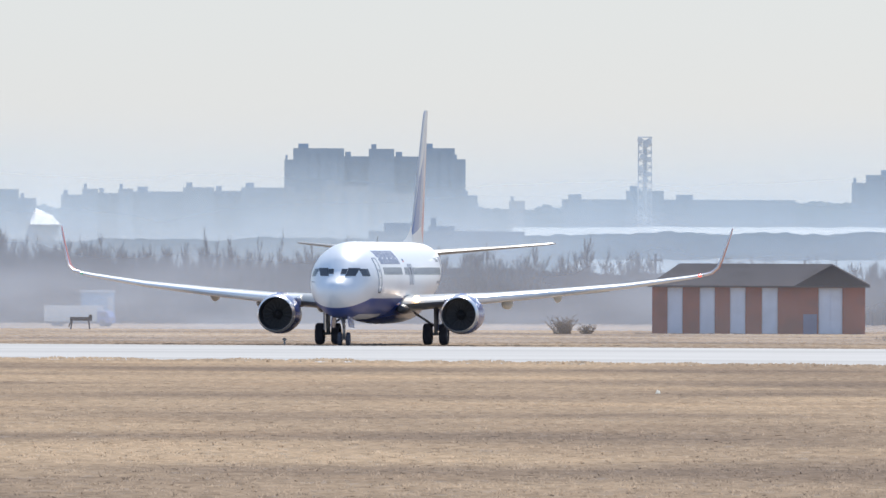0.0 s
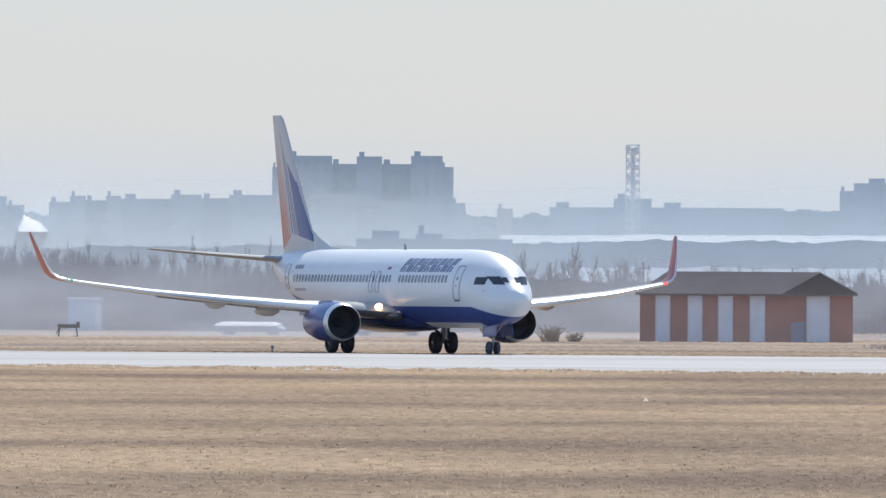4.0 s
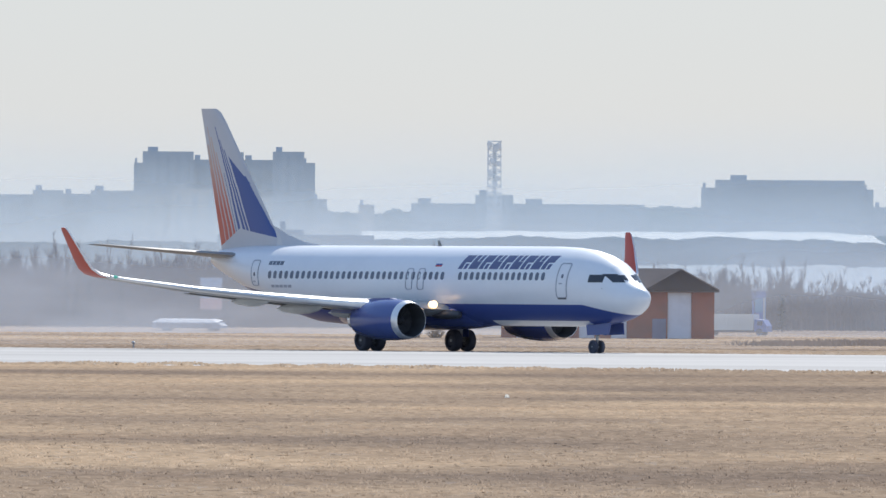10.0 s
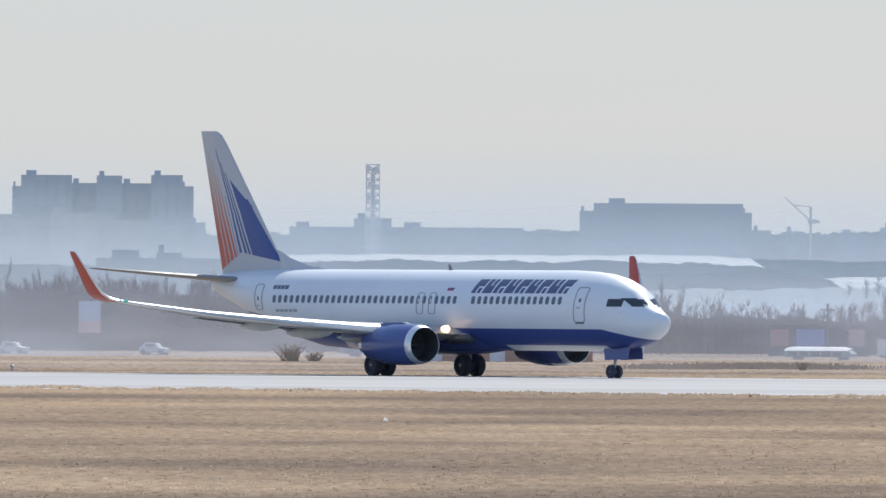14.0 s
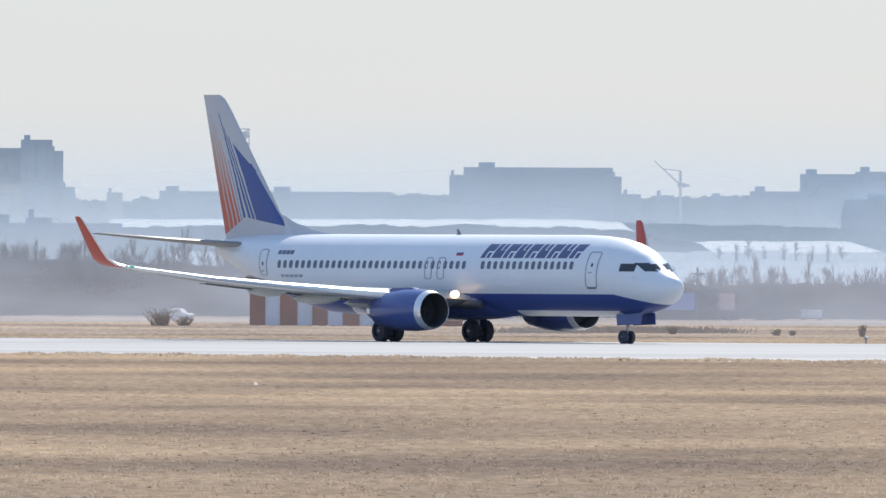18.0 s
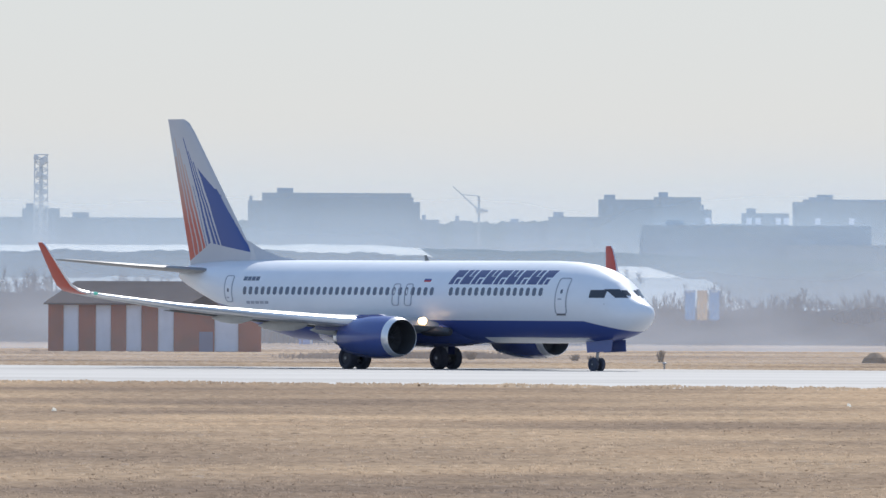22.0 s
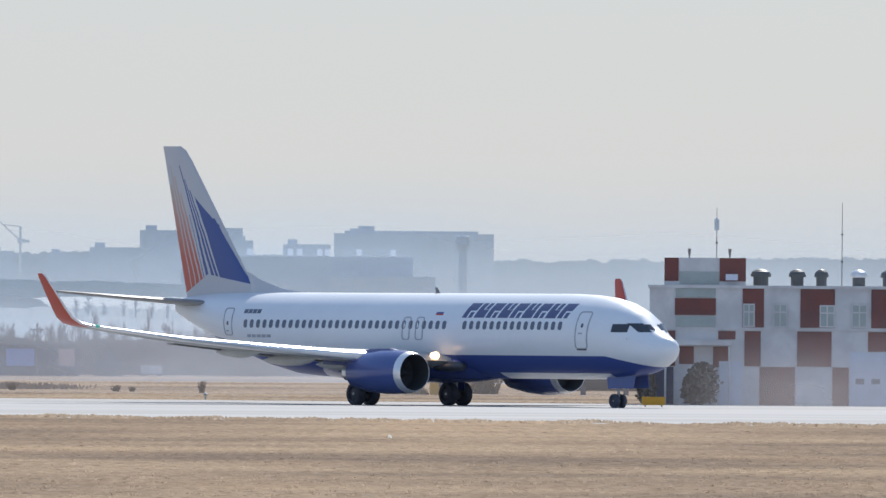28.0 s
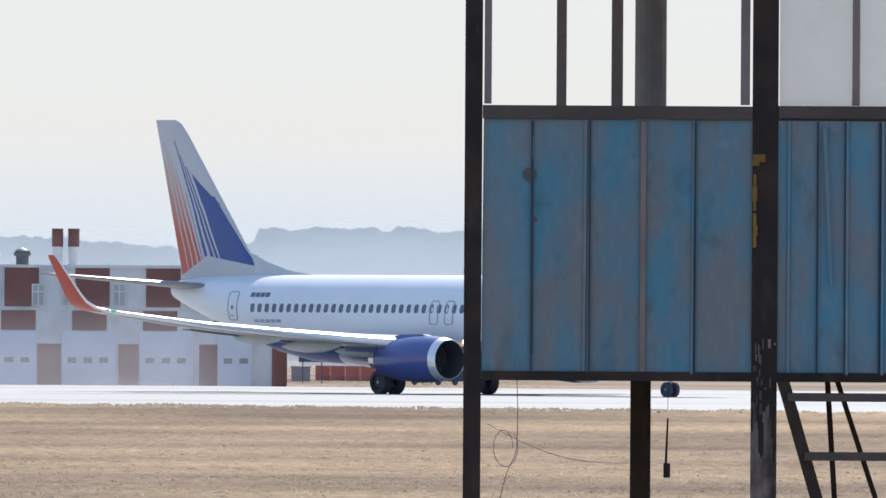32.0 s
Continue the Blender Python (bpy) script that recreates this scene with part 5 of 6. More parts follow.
    ds.loft([[(x, -w, z0), (x, 0, z1), (x, w, z0)] for x, w, z0, z1 in ((-8.2, 0.02, 5.36, 5.40), (-9.8, 0.12, 5.3, 5.58), (-11.4, 0.18, 5.25, 5.98), (-12.2, 0.10, 5.2, 6.30), (-12.7, 0.02, 5.2, 6.45))])
    part("dorsal_fin", ds, FIN_WHITE, fin, "white fillet ahead of the fin")
    for side, word in ((-1, "right"), (1, "left")):
        # wing
        secs = [(5.45, 8.8, 0.85, 2.08, 1.2), (5.15, 8.0, 0.85, 2.14, 1.9), (3.95, 6.8, 0.72, 2.28, 3.8), (2.55, 5.45, 0.56, 2.43, 5.8), (0.8, 4.35, 0.44, 2.74, 9.2), (-1.2, 3.05, 0.31, 3.12, 12.8), (-3.1, 1.95, 0.2, 3.6, 16.0), (-3.5, 1.7, 0.17, 3.72, 16.6)]
        wing = part("wing", Shape().loft([foil(a, c, t, z, y * side, 9) for a, c, t, z, y in secs]), WING_SKIN, g, "pale grey swept wing", True)
        # polished leading edge
        part("leading_edge", Shape().loft([[Vector((a - 0.12 * c, y * side, z + t * 0.47)), Vector((a - 0.03 * c, y * side, z + t * 0.38)), Vector((a + 0.07, y * side, z + t * 0.20)), Vector((a + 0.11, y * side, z - t * 0.06)), Vector((a + 0.04, y * side, z - t * 0.30)), Vector((a - 0.05 * c, y * side, z - t * 0.43)), Vector((a - 0.12 * c, y * side, z - t * 0.42))] for a, c, t, z, y in secs[2:]]), SLAT, wing, "bright leading-edge slats", True)
        wl = [(-3.55, 1.64, 0.17, 16.62, 3.725), (-3.8, 1.5, 0.15, 17.0, 3.84), (-4.1, 1.32, 0.13, 17.28, 4.10), (-4.4, 1.16, 0.11, 17.44, 4.5), (-4.95, 0.88, 0.08, 17.68, 5.3), (-5.5, 0.6, 0.06, 17.88, 6.05), (-5.72, 0.38, 0.04, 17.92, 6.2)]
        tilt = [8, 25, 50, 68, 73, 75, 75]
        rings = []
        for (a, c, t, y, z), ang in zip(wl, tilt):
            n = Vector((0, -math.sin(radians(ang)) * side, math.cos(radians(ang))))
            base = Vector((0, y * side, z))
            rings.append([Vector((p.x, 0, 0)) + base + n * p.z for p in foil(a, c, t, 0, 0, 7)])
        part("winglet", Shape().loft(rings), ORANGE_SKIN, wing, "orange upswept winglet", True)
        edge = []
        for (a, c, t, y, z), ang in zip(wl, tilt):
            n = Vector((0, -math.sin(radians(ang)) * side, math.cos(radians(ang))))
            edge.append([Vector((a + 0.012 - k * c, y * side, z)) + n * q * t for k, q in ((0, 0), (0.05, 0.40), (0.10, 0.52), (0.10, 0.40), (0.05, -0.30), (0.10, -0.42))])
            edge[-1] = [edge[-1][m] for m in (0, 1, 2, 5, 4)]
        part("winglet_edge", Shape().loft(edge), LIP, wing, "bright front edge of the winglet", True)
        part("tip_lamp", Shape().turned([(-3.62, 0.02), (-3.5, 0.07), (-3.3, 0.09), (-3.12, 0.02)], "x", 8, True, (0, 16.45 * side, 3.70)), GREEN_LAMP if side < 0 else RED_LAMP, wing)
        for y, a, b, z, w in ((3.3, 0.9, -3.1, 1.80, 0.20), (6.5, 0.9, -3.15, 2.0, 0.22), (9.1, 0.0, -3.5, 2.36, 0.15)):
            r = [(b, 0.03), (b + 0.6, 0.6), (b + 1.6, 1.0), (a - 1.2, 1.0), (a - 0.4, 0.6), (a, 0.05)]
            rings = [[(x, y * side + w * k * math.cos(t), z + 0.14 + (0.30 * k) * math.sin(t) + 0.02 * (x - b)) for t in [2 * math.pi * i / 12 for i in range(12)]] for x, k in r]
            part("flap_fairing", Shape().loft(rings), FAIRING, wing, "pale canoe-shaped flap fairing", True)
        for y0, y1 in ((2.2, 5.6), (6.0, 11.6)):
            def rear(y):
                ya = [q[4] for q in secs]
                return float(np.interp(y, ya, [q[0] - q[1] for q in secs])), float(np.interp(y, ya, [q[3] for q in secs]))
            (xa, za), (xb, zb) = rear(y0), rear(y1)
            part("flap", Shape().add([(xa + 0.5, y0 * side, za - 0.10), (xb + 0.4, y1 * side, zb - 0.07), (xb - 0.15, y1 * side, zb - 0.10), (xa - 0.2, y0 * side, za - 0.14), (xa + 0.5, y0 * side, za - 0.20), (xb + 0.4, y1 * side, zb - 0.16), (xb - 0.15, y1 * side, zb - 0.13), (xa - 0.2, y0 * side, za - 0.17)],
                                     [(0, 1, 2, 3), (7, 6, 5, 4), (0, 4, 5, 1), (1, 5, 6, 2), (2, 6, 7, 3), (3, 7, 4, 0)]), GREY_SKIN, wing, "grey trailing-edge flap")
        # landing lamp in the wing root
        part("landing_lamp", Shape().turned([(4.7, 0.15), (5.0, 0.19), (5.07, 0.15), (5.1, 0.04)], "x", 14, True, (0, 2.45 * side, 2.42)), LANDING, wing, "bright landing lamp")
        part("ram_air_intake", Shape().loft([[(x, side * (1.72 + w * math.cos(a)), 1.9 + k * math.sin(a)) for a in [2 * math.pi * i / 14 for i in range(14)]] for x, w, k in ((6.2, 0.12, 0.1), (6.1, 0.22, 0.2), (5.2, 0.34, 0.24), (4.2, 0.3, 0.2))]), DUCT, wing, "dark air intake at the wing root", True)
        # tailplane
        part("tailplane", Shape().loft([foil(a, c, t, z, y * side, 7) for a, c, t, z, y in ((-13.9, 3.9, 0.36, 4.80, 0.4), (-14.5, 3.3, 0.3, 4.86, 1.1), (-16.6, 2.2, 0.18, 5.14, 4.4), (-18.1, 1.4, 0.1, 5.36, 6.8), (-18.5, 0.95, 0.05, 5.38, 6.95))]), TAIL_GREY, g, "grey tailplane", True)
        # engine
        y = 4.83 * side
        c = (0, y, 1.6)
        eng = part("engine_cowl", Shape().turned([(5.9, 1.008), (5.5, 1.048), (5.0, 1.08), (4.2, 1.08), (3.2, 1.0), (2.4, 0.86), (2.05, 0.8), (2.06, 0.76), (2.8, 0.72)], "x", 36, False, c, 0.95), BLUE_SKIN, g, "dark blue engine cowl", True)
        part("intake_lip", Shape().turned([(5.9, 1.010), (6.05, 0.986), (6.18, 0.955), (6.27, 0.925), (6.30, 0.90), (6.285, 0.888)], "x", 36, False, c, 0.95), LIP, eng, "bright metal intake lip", True)
        part("intake_duct", Shape().turned([(6.286, 0.889), (6.2, 0.872), (6.0, 0.851), (5.6, 0.83), (5.2, 0.82)], "x", 32, False, c, 0.95), DUCT, eng, smooth=True)
        part("spinner", Shape().turned([(5.62, 0.02), (5.5, 0.12), (5.3, 0.24), (5.22, 0.26)], "x", 16, True, c), DUCT, eng, smooth=True)
        fan = Shape().turned([(5.2, 0.815), (5.19, 0.2)], "x", 32, True, c, 0.95)
        part("fan", fan, DUCT, eng)
        for k in range(18):
            a = 2 * math.pi * k / 18
            b = a + 0.2
            part("fan_blade", Shape().add([(5.24, y + 0.25 * math.cos(a), 1.6 + 0.25 * math.sin(a)), (5.24, y + 0.72 * math.cos(a), 1.6 + 0.70 * math.sin(a)), (5.3, y + 0.72 * math.cos(b), 1.6 + 0.70 * math.sin(b)), (5.3, y + 0.25 * math.cos(b), 1.6 + 0.25 * math.sin(b))], [(0, 1, 2, 3), (3, 2, 1, 0)]), DUCT, eng)
        part("exhaust_nozzle", Shape().turned([(2.7, 0.6), (2.0, 0.56), (1.3, 0.42), (1.28, 0.38), (1.9, 0.4)], "x", 24, False, c), BARE_METAL, eng, smooth=True)
        part("exhaust_plug", Shape().turned([(1.9, 0.32), (1.2, 0.2), (0.7, 0.03)], "x", 16, True, c), DUCT, eng, smooth=True)
        py = Shape().loft([[(x, y - w, z0), (x, y - w, z1), (x, y + w, z1), (x, y + w, z0)] for x, w, z0, z1 in ((5.4, 0.05, 2.5, 2.6), (4.6, 0.16, 2.3, 2.74), (3.2, 0.2, 2.2, 2.72), (1.5, 0.2, 1.9, 2.4), (-0.6, 0.06, 1.95, 2.2))])
        part("pylon", py, BLUE_SKIN, eng, smooth=False)
        part("cowl_strake", Shape().add([(4.9, y - 0.75 * side, 2.36), (3.9, y - 0.72 * side, 2.36), (3.95, y - 0.98 * side, 2.6), (4.9, y - 0.77 * side, 2.37), (3.9, y - 0.74 * side, 2.37), (3.95, y - 1.0 * side, 2.61)], [(0, 1, 2), (5, 4, 3), (0, 3, 4, 1), (1, 4, 5, 2), (2, 5, 3, 0)]), WHITE_SKIN, eng)
        # main gear
        yg = 2.86 * side
        leg = part("main_gear_leg", Shape().tube((0.05, yg, 2.2), (0, yg, 0.56), 0.13, 0.1, 12), STRUT, g)
        part("gear_axle", Shape().tube((0, yg - 0.62, 0.565), (0, yg + 0.62, 0.565), 0.07), STRUT, leg)
        part("side_brace", Shape().tube((0, yg - 0.1 * side, 1.0), (0.1, yg - 1.25 * side, 1.75), 0.06), STRUT, leg)
        part("torque_link", Shape().add([(-0.1, yg - 0.06, 1.35), (-0.42, yg - 0.04, 0.95), (-0.1, yg - 0.06, 0.65), (-0.1, yg + 0.06, 1.35), (-0.42, yg + 0.04, 0.95), (-0.1, yg + 0.06, 0.65)], [(0, 1, 2), (5, 4, 3), (0, 3, 4, 1), (1, 4, 5, 2), (2, 5, 3, 0)]), STRUT, leg)
        part("gear_door", Shape().box(-0.4, 0.45, yg + 0.18 * side - 0.02, yg + 0.18 * side + 0.02, 0.75, 2.05), BLUE_SKIN, leg, "blue main gear door")
        for k in (-0.43, 0.43):
            wheels.append(wheel(g, 0, yg + k, 0.565, 0.225))
    # nose gear
    leg = part("nose_gear_leg", Shape().tube((15.75, 0, 1.6), (15.6, 0, 0.34), 0.09, 0.07, 12), STRUT, g)
    part("gear_axle", Shape().tube((15.6, -0.3, 0.345), (15.6, 0.3, 0.345), 0.04), STRUT, leg)
    part("drag_brace", Shape().tube((15.65, 0, 0.9), (16.9, 0, 1.55), 0.05), STRUT, leg)
    part("taxi_lamp", Shape().turned([(15.78, 0.09), (15.86, 0.08), (15.88, 0.02)], "x", 12, True, (0, 0, 1.12)), BARE_METAL, leg)
    for side in (-1, 1):
        part("nose_gear_door", Shape().add([(15.3, 0.42 * side, 1.52), (17.35, 0.38 * side, 1.56), (17.3, 0.46 * side, 0.98), (15.5, 0.50 * side, 0.92), (15.3, 0.45 * side, 1.52), (17.35, 0.41 * side, 1.56), (17.3, 0.49 * side, 0.98), (15.5, 0.53 * side, 0.92)],
                                           [(0, 1, 2, 3), (7, 6, 5, 4), (0, 4, 5, 1), (1, 5, 6, 2), (2, 6, 7, 3), (3, 7, 4, 0)]), BLUE_SKIN, g, "blue nose gear door")
        wheels.append(wheel(g, 15.6, 0.21 * side, 0.345, 0.1))
    return g


def wheel(g, x, y, r, w):
    """A tyre with its rim, which rolls about its own axle."""
    tyre = Shape().turned([(-w * 0.6, r * 0.55), (-w, r * 0.62), (-w, r * 0.86), (-w * 0.75, r * 0.97), (-w * 0.3, r), (w * 0.3, r), (w * 0.75, r * 0.97), (w, r * 0.86), (w, r * 0.62), (w * 0.6, r * 0.55)], "y", 28)
    ob = part("wheel", tyre, RUBBER, g, "black tyre on a steel rim", True)
    ob.matrix_basis = pose(x, y, r)
    part("rim", Shape().turned([(-w * 0.7, 0.03), (-w * 0.72, r * 0.3), (-w * 0.55, r * 0.56), (w * 0.55, r * 0.56), (w * 0.72, r * 0.3), (w * 0.7, 0.03)], "y", 20, True), STRUT_DARK, ob, smooth=True)
    for k in range(6):
        a = math.pi * k / 3
        part("rim_hole", Shape().turned([(-w * 0.74, r * 0.09), (w * 0.74, r * 0.09)], "y", 8, True, (r * 0.42 * math.cos(a), 0, r * 0.42 * math.sin(a))), RUBBER, ob)
    return ob, r


plane = airliner()


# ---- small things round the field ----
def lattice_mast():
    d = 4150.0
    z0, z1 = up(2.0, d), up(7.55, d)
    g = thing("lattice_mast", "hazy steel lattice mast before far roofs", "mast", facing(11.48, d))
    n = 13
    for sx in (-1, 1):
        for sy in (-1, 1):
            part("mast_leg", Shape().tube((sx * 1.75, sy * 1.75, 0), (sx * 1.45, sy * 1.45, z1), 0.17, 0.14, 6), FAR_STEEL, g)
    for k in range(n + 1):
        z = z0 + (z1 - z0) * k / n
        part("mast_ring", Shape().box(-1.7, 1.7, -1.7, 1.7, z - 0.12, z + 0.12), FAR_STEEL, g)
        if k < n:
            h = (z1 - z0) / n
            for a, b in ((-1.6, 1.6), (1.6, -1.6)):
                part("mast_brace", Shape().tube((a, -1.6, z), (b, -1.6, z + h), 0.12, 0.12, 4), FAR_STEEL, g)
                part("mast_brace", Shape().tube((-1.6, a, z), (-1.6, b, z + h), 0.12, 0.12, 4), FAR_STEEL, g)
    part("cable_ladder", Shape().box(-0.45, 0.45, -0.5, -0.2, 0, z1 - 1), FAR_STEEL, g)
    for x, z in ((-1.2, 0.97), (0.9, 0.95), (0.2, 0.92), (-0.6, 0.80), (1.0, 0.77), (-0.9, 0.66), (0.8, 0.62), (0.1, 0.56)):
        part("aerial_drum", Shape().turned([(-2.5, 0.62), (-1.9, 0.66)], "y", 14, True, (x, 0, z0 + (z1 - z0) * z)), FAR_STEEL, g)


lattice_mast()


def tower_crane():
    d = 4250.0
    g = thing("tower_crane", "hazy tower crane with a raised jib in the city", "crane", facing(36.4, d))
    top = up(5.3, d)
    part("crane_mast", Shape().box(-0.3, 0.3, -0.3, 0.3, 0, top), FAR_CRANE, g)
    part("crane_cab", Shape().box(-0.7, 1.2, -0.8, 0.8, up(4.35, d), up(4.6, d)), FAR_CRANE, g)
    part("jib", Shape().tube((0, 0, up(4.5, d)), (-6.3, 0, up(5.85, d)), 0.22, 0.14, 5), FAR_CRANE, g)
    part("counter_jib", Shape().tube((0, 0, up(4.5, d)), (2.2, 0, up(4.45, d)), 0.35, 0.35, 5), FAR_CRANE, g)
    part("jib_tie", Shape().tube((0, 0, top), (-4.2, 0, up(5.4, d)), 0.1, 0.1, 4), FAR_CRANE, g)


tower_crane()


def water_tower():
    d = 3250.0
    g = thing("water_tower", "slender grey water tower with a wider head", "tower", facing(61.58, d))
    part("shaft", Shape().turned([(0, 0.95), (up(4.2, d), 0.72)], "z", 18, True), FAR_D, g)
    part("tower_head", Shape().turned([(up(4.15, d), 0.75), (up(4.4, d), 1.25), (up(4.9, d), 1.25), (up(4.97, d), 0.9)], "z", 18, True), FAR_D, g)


water_tower()
solid("roof_aerial", Shape().tube((0, 0, 0), (0, 0, up(5.8, 4290)), 0.35, 0.2, 6), FAR_B, "hazy thin aerial above the far roofs", "aerial", m=facing(-25.37, 4290))
for b in (49.45, 51.77, 52.3, 53.44, 53.9, 55.69, 57.62):
    g = thing("roof_light", "glinting slanted skylight on a far factory roof", "skylight", facing(b, 3811, up(3.7, 3811)), "factory skylights")
    part("kerb", Shape().add([(-0.42, 0, 0), (0.42, 0, 0), (0.42, 2.4, 0), (-0.42, 2.4, 0), (-0.42, 0, 0.15), (0.42, 0, 0.15), (0.42, 2.4, 1.3), (-0.42, 2.4, 1.3)], [(0, 3, 2, 1), (0, 1, 5, 4), (1, 2, 6, 5), (2, 3, 7, 6), (3, 0, 4, 7), (4, 5, 6, 7)]), FAR_D, g)
    part("pane", Shape().add([(-0.58, 0.02, 0.17), (0.58, 0.02, 0.17), (0.58, 2.36, 1.62), (-0.58, 2.36, 1.62), (-0.58, 0.0, 0.21), (0.58, 0.0, 0.21), (0.58, 2.34, 1.68), (-0.58, 2.34, 1.68)], [(0, 3, 2, 1), (0, 1, 5, 4), (1, 2, 6, 5), (2, 3, 7, 6), (3, 0, 4, 7), (4, 5, 6, 7)]), FAR_GLINT, g, "bright glass pane")


def kiosk(b, d, w, h, wall, label):
    g = thing("kiosk", label, "kiosk", facing(b, d))
    part("kiosk_wall", Shape().box(-w / 2, w / 2, 0, 1.8, 0, h - 0.18), wall, g)
    part("kiosk_roof", Shape().box(-w / 2 - 0.1, w / 2 + 0.1, -0.12, 1.92, h - 0.178, h), HAZY_WHITE, g)
    part("kiosk_window", Shape().box(-w * 0.3, w * 0.25, -0.03, -0.002, h * 0.45, h * 0.78), HAZY_BLUE, g)
    part("kiosk_door", Shape().box(w * 0.29, w * 0.46, -0.03, -0.002, 0.02, h * 0.8), HAZY_WHITE, g)


kiosk(-19.63, 1258, 2.4, 2.4, HAZY_BLUE, "pale blue kiosk at the edge of the field")
kiosk(26.58, 1262, 1.0, 3.1, HAZY_PANEL, "narrow blue and white booth before the trees")


def container(b, d, w, h, body, label, name="container"):
    g = thing(name, label, name.replace("_", " "), facing(b, d))
    part("container_body", Shape().box(-w / 2, w / 2, 0, 2.0, 0.18, h), body, g)
    n = max(3, int(w / 0.6))
    for k in range(n):
        x = -w / 2 + w * (k + 0.5) / n
        part("rib", Shape().box(x - 0.05, x + 0.05, -0.04, -0.002, 0.22, h - 0.05), body, g)
    for x in (-w * 0.4, w * 0.4):
        part("skid", Shape().box(x - 0.15, x + 0.15, 0.1, 1.9, 0, 0.178), HAZY_DARK, g)


container(43.9, 1262, 1.5, 0.75, HAZY_WHITE, "small white box at the foot of the trees")


def trolley():
    g = thing("trolley", "dark open trolley standing in the field", "trolley", facing(-20.59, 1140))
    part("deck", Shape().box(-0.72, 0.72, 0, 0.9, 0.55, 0.80), TANK, g)
    part("end_frame", Shape().box(0.5, 0.72, 0, 0.9, 0.722, 0.95), TANK, g)
    for x in (-0.66, 0.58):
        for y in (0.02, 0.8):
            part("trolley_leg", Shape().tube((x, y, 0), (x * 0.85, y, 0.62), 0.05), TANK, g)
    part("tow_bar", Shape().tube((-0.6, 0.45, 0.6), (-0.8, 0.45, 0.15), 0.04), TANK, g)


trolley()


def stall(b, d, w, h, panels=True):
    g = thing("roadside_shed", "low dark blue shed with faded red panels" if panels else "small plain slate-blue shed before the trees", "shed", facing(b, d))
    part("shed_body", Shape().box(-w / 2, w / 2, 0, 3, 0, h - 0.15), HAZY_NAVY, g)
    part("shed_roof", Shape().box(-w / 2 - 0.15, w / 2 + 0.15, -0.25, 3.1, h - 0.148, h), HAZY_DARK, g)
    for x0, x1, m in ((-0.48, -0.30, HAZY_RED), (-0.22, 0.06, HAZY_PANEL), (0.30, 0.46, HAZY_PINK), (0.10, 0.26, HAZY_NAVY)) if panels else ():
        part("panel", Shape().box(x0 * w, x1 * w, -0.05, -0.003, h * 0.3, h * 0.82), m, g)


stall(36.9, 1255, 7.2, 2.35)
stall(41.5, 1256, 2.0, 2.2, False)


def hoarding():
    d = 1250.0
    g = thing("hoarding", "tall roadside sign, pale blue above and pink below", "sign", facing(-4.6, d))
    part("panel", Shape().box(-0.78, 0.78, 0, 0.1, 2.15, 3.6), HAZY_SKY, g, "pale blue panel")
    part("panel", Shape().box(-0.78, 0.78, 0, 0.1, 1.35, 2.14), HAZY_PINK, g, "faded pink panel")
    part("mark_bar", Shape().box(-0.5, 0.5, -0.02, -0.002, 2.75, 2.95), HAZY_WHITE, g)
    for x in (-0.5, 0.5):
        part("sign_leg", Shape().tube((x, 0.16, 0), (x, 0.16, 3.2), 0.05), HAZY_DARK, g)


hoarding()

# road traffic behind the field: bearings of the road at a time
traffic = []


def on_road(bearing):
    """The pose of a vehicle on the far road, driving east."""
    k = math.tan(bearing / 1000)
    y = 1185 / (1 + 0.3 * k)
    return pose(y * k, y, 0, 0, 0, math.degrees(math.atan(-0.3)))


def road_wheels(g, spots, r=0.24):
    for x in spots:
        for y in (-0.72, 0.52):
            part("wheel", Shape().turned([(0, r), (0.2, r)], "y", 14, True, (x, y, r)), RUBBER, g)


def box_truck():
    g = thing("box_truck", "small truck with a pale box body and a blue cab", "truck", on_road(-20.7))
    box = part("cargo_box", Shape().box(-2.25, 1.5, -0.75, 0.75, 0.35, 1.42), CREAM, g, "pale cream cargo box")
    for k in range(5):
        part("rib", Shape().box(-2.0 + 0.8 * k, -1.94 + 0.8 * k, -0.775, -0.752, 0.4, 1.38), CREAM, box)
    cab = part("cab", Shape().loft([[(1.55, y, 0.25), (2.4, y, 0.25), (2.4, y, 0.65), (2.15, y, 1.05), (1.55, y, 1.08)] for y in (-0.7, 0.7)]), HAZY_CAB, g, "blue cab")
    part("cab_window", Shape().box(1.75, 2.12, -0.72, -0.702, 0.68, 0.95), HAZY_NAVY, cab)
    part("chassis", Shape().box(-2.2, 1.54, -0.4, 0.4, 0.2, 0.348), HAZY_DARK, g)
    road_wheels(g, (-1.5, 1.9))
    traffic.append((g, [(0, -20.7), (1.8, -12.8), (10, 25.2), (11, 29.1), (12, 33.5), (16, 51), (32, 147)]))


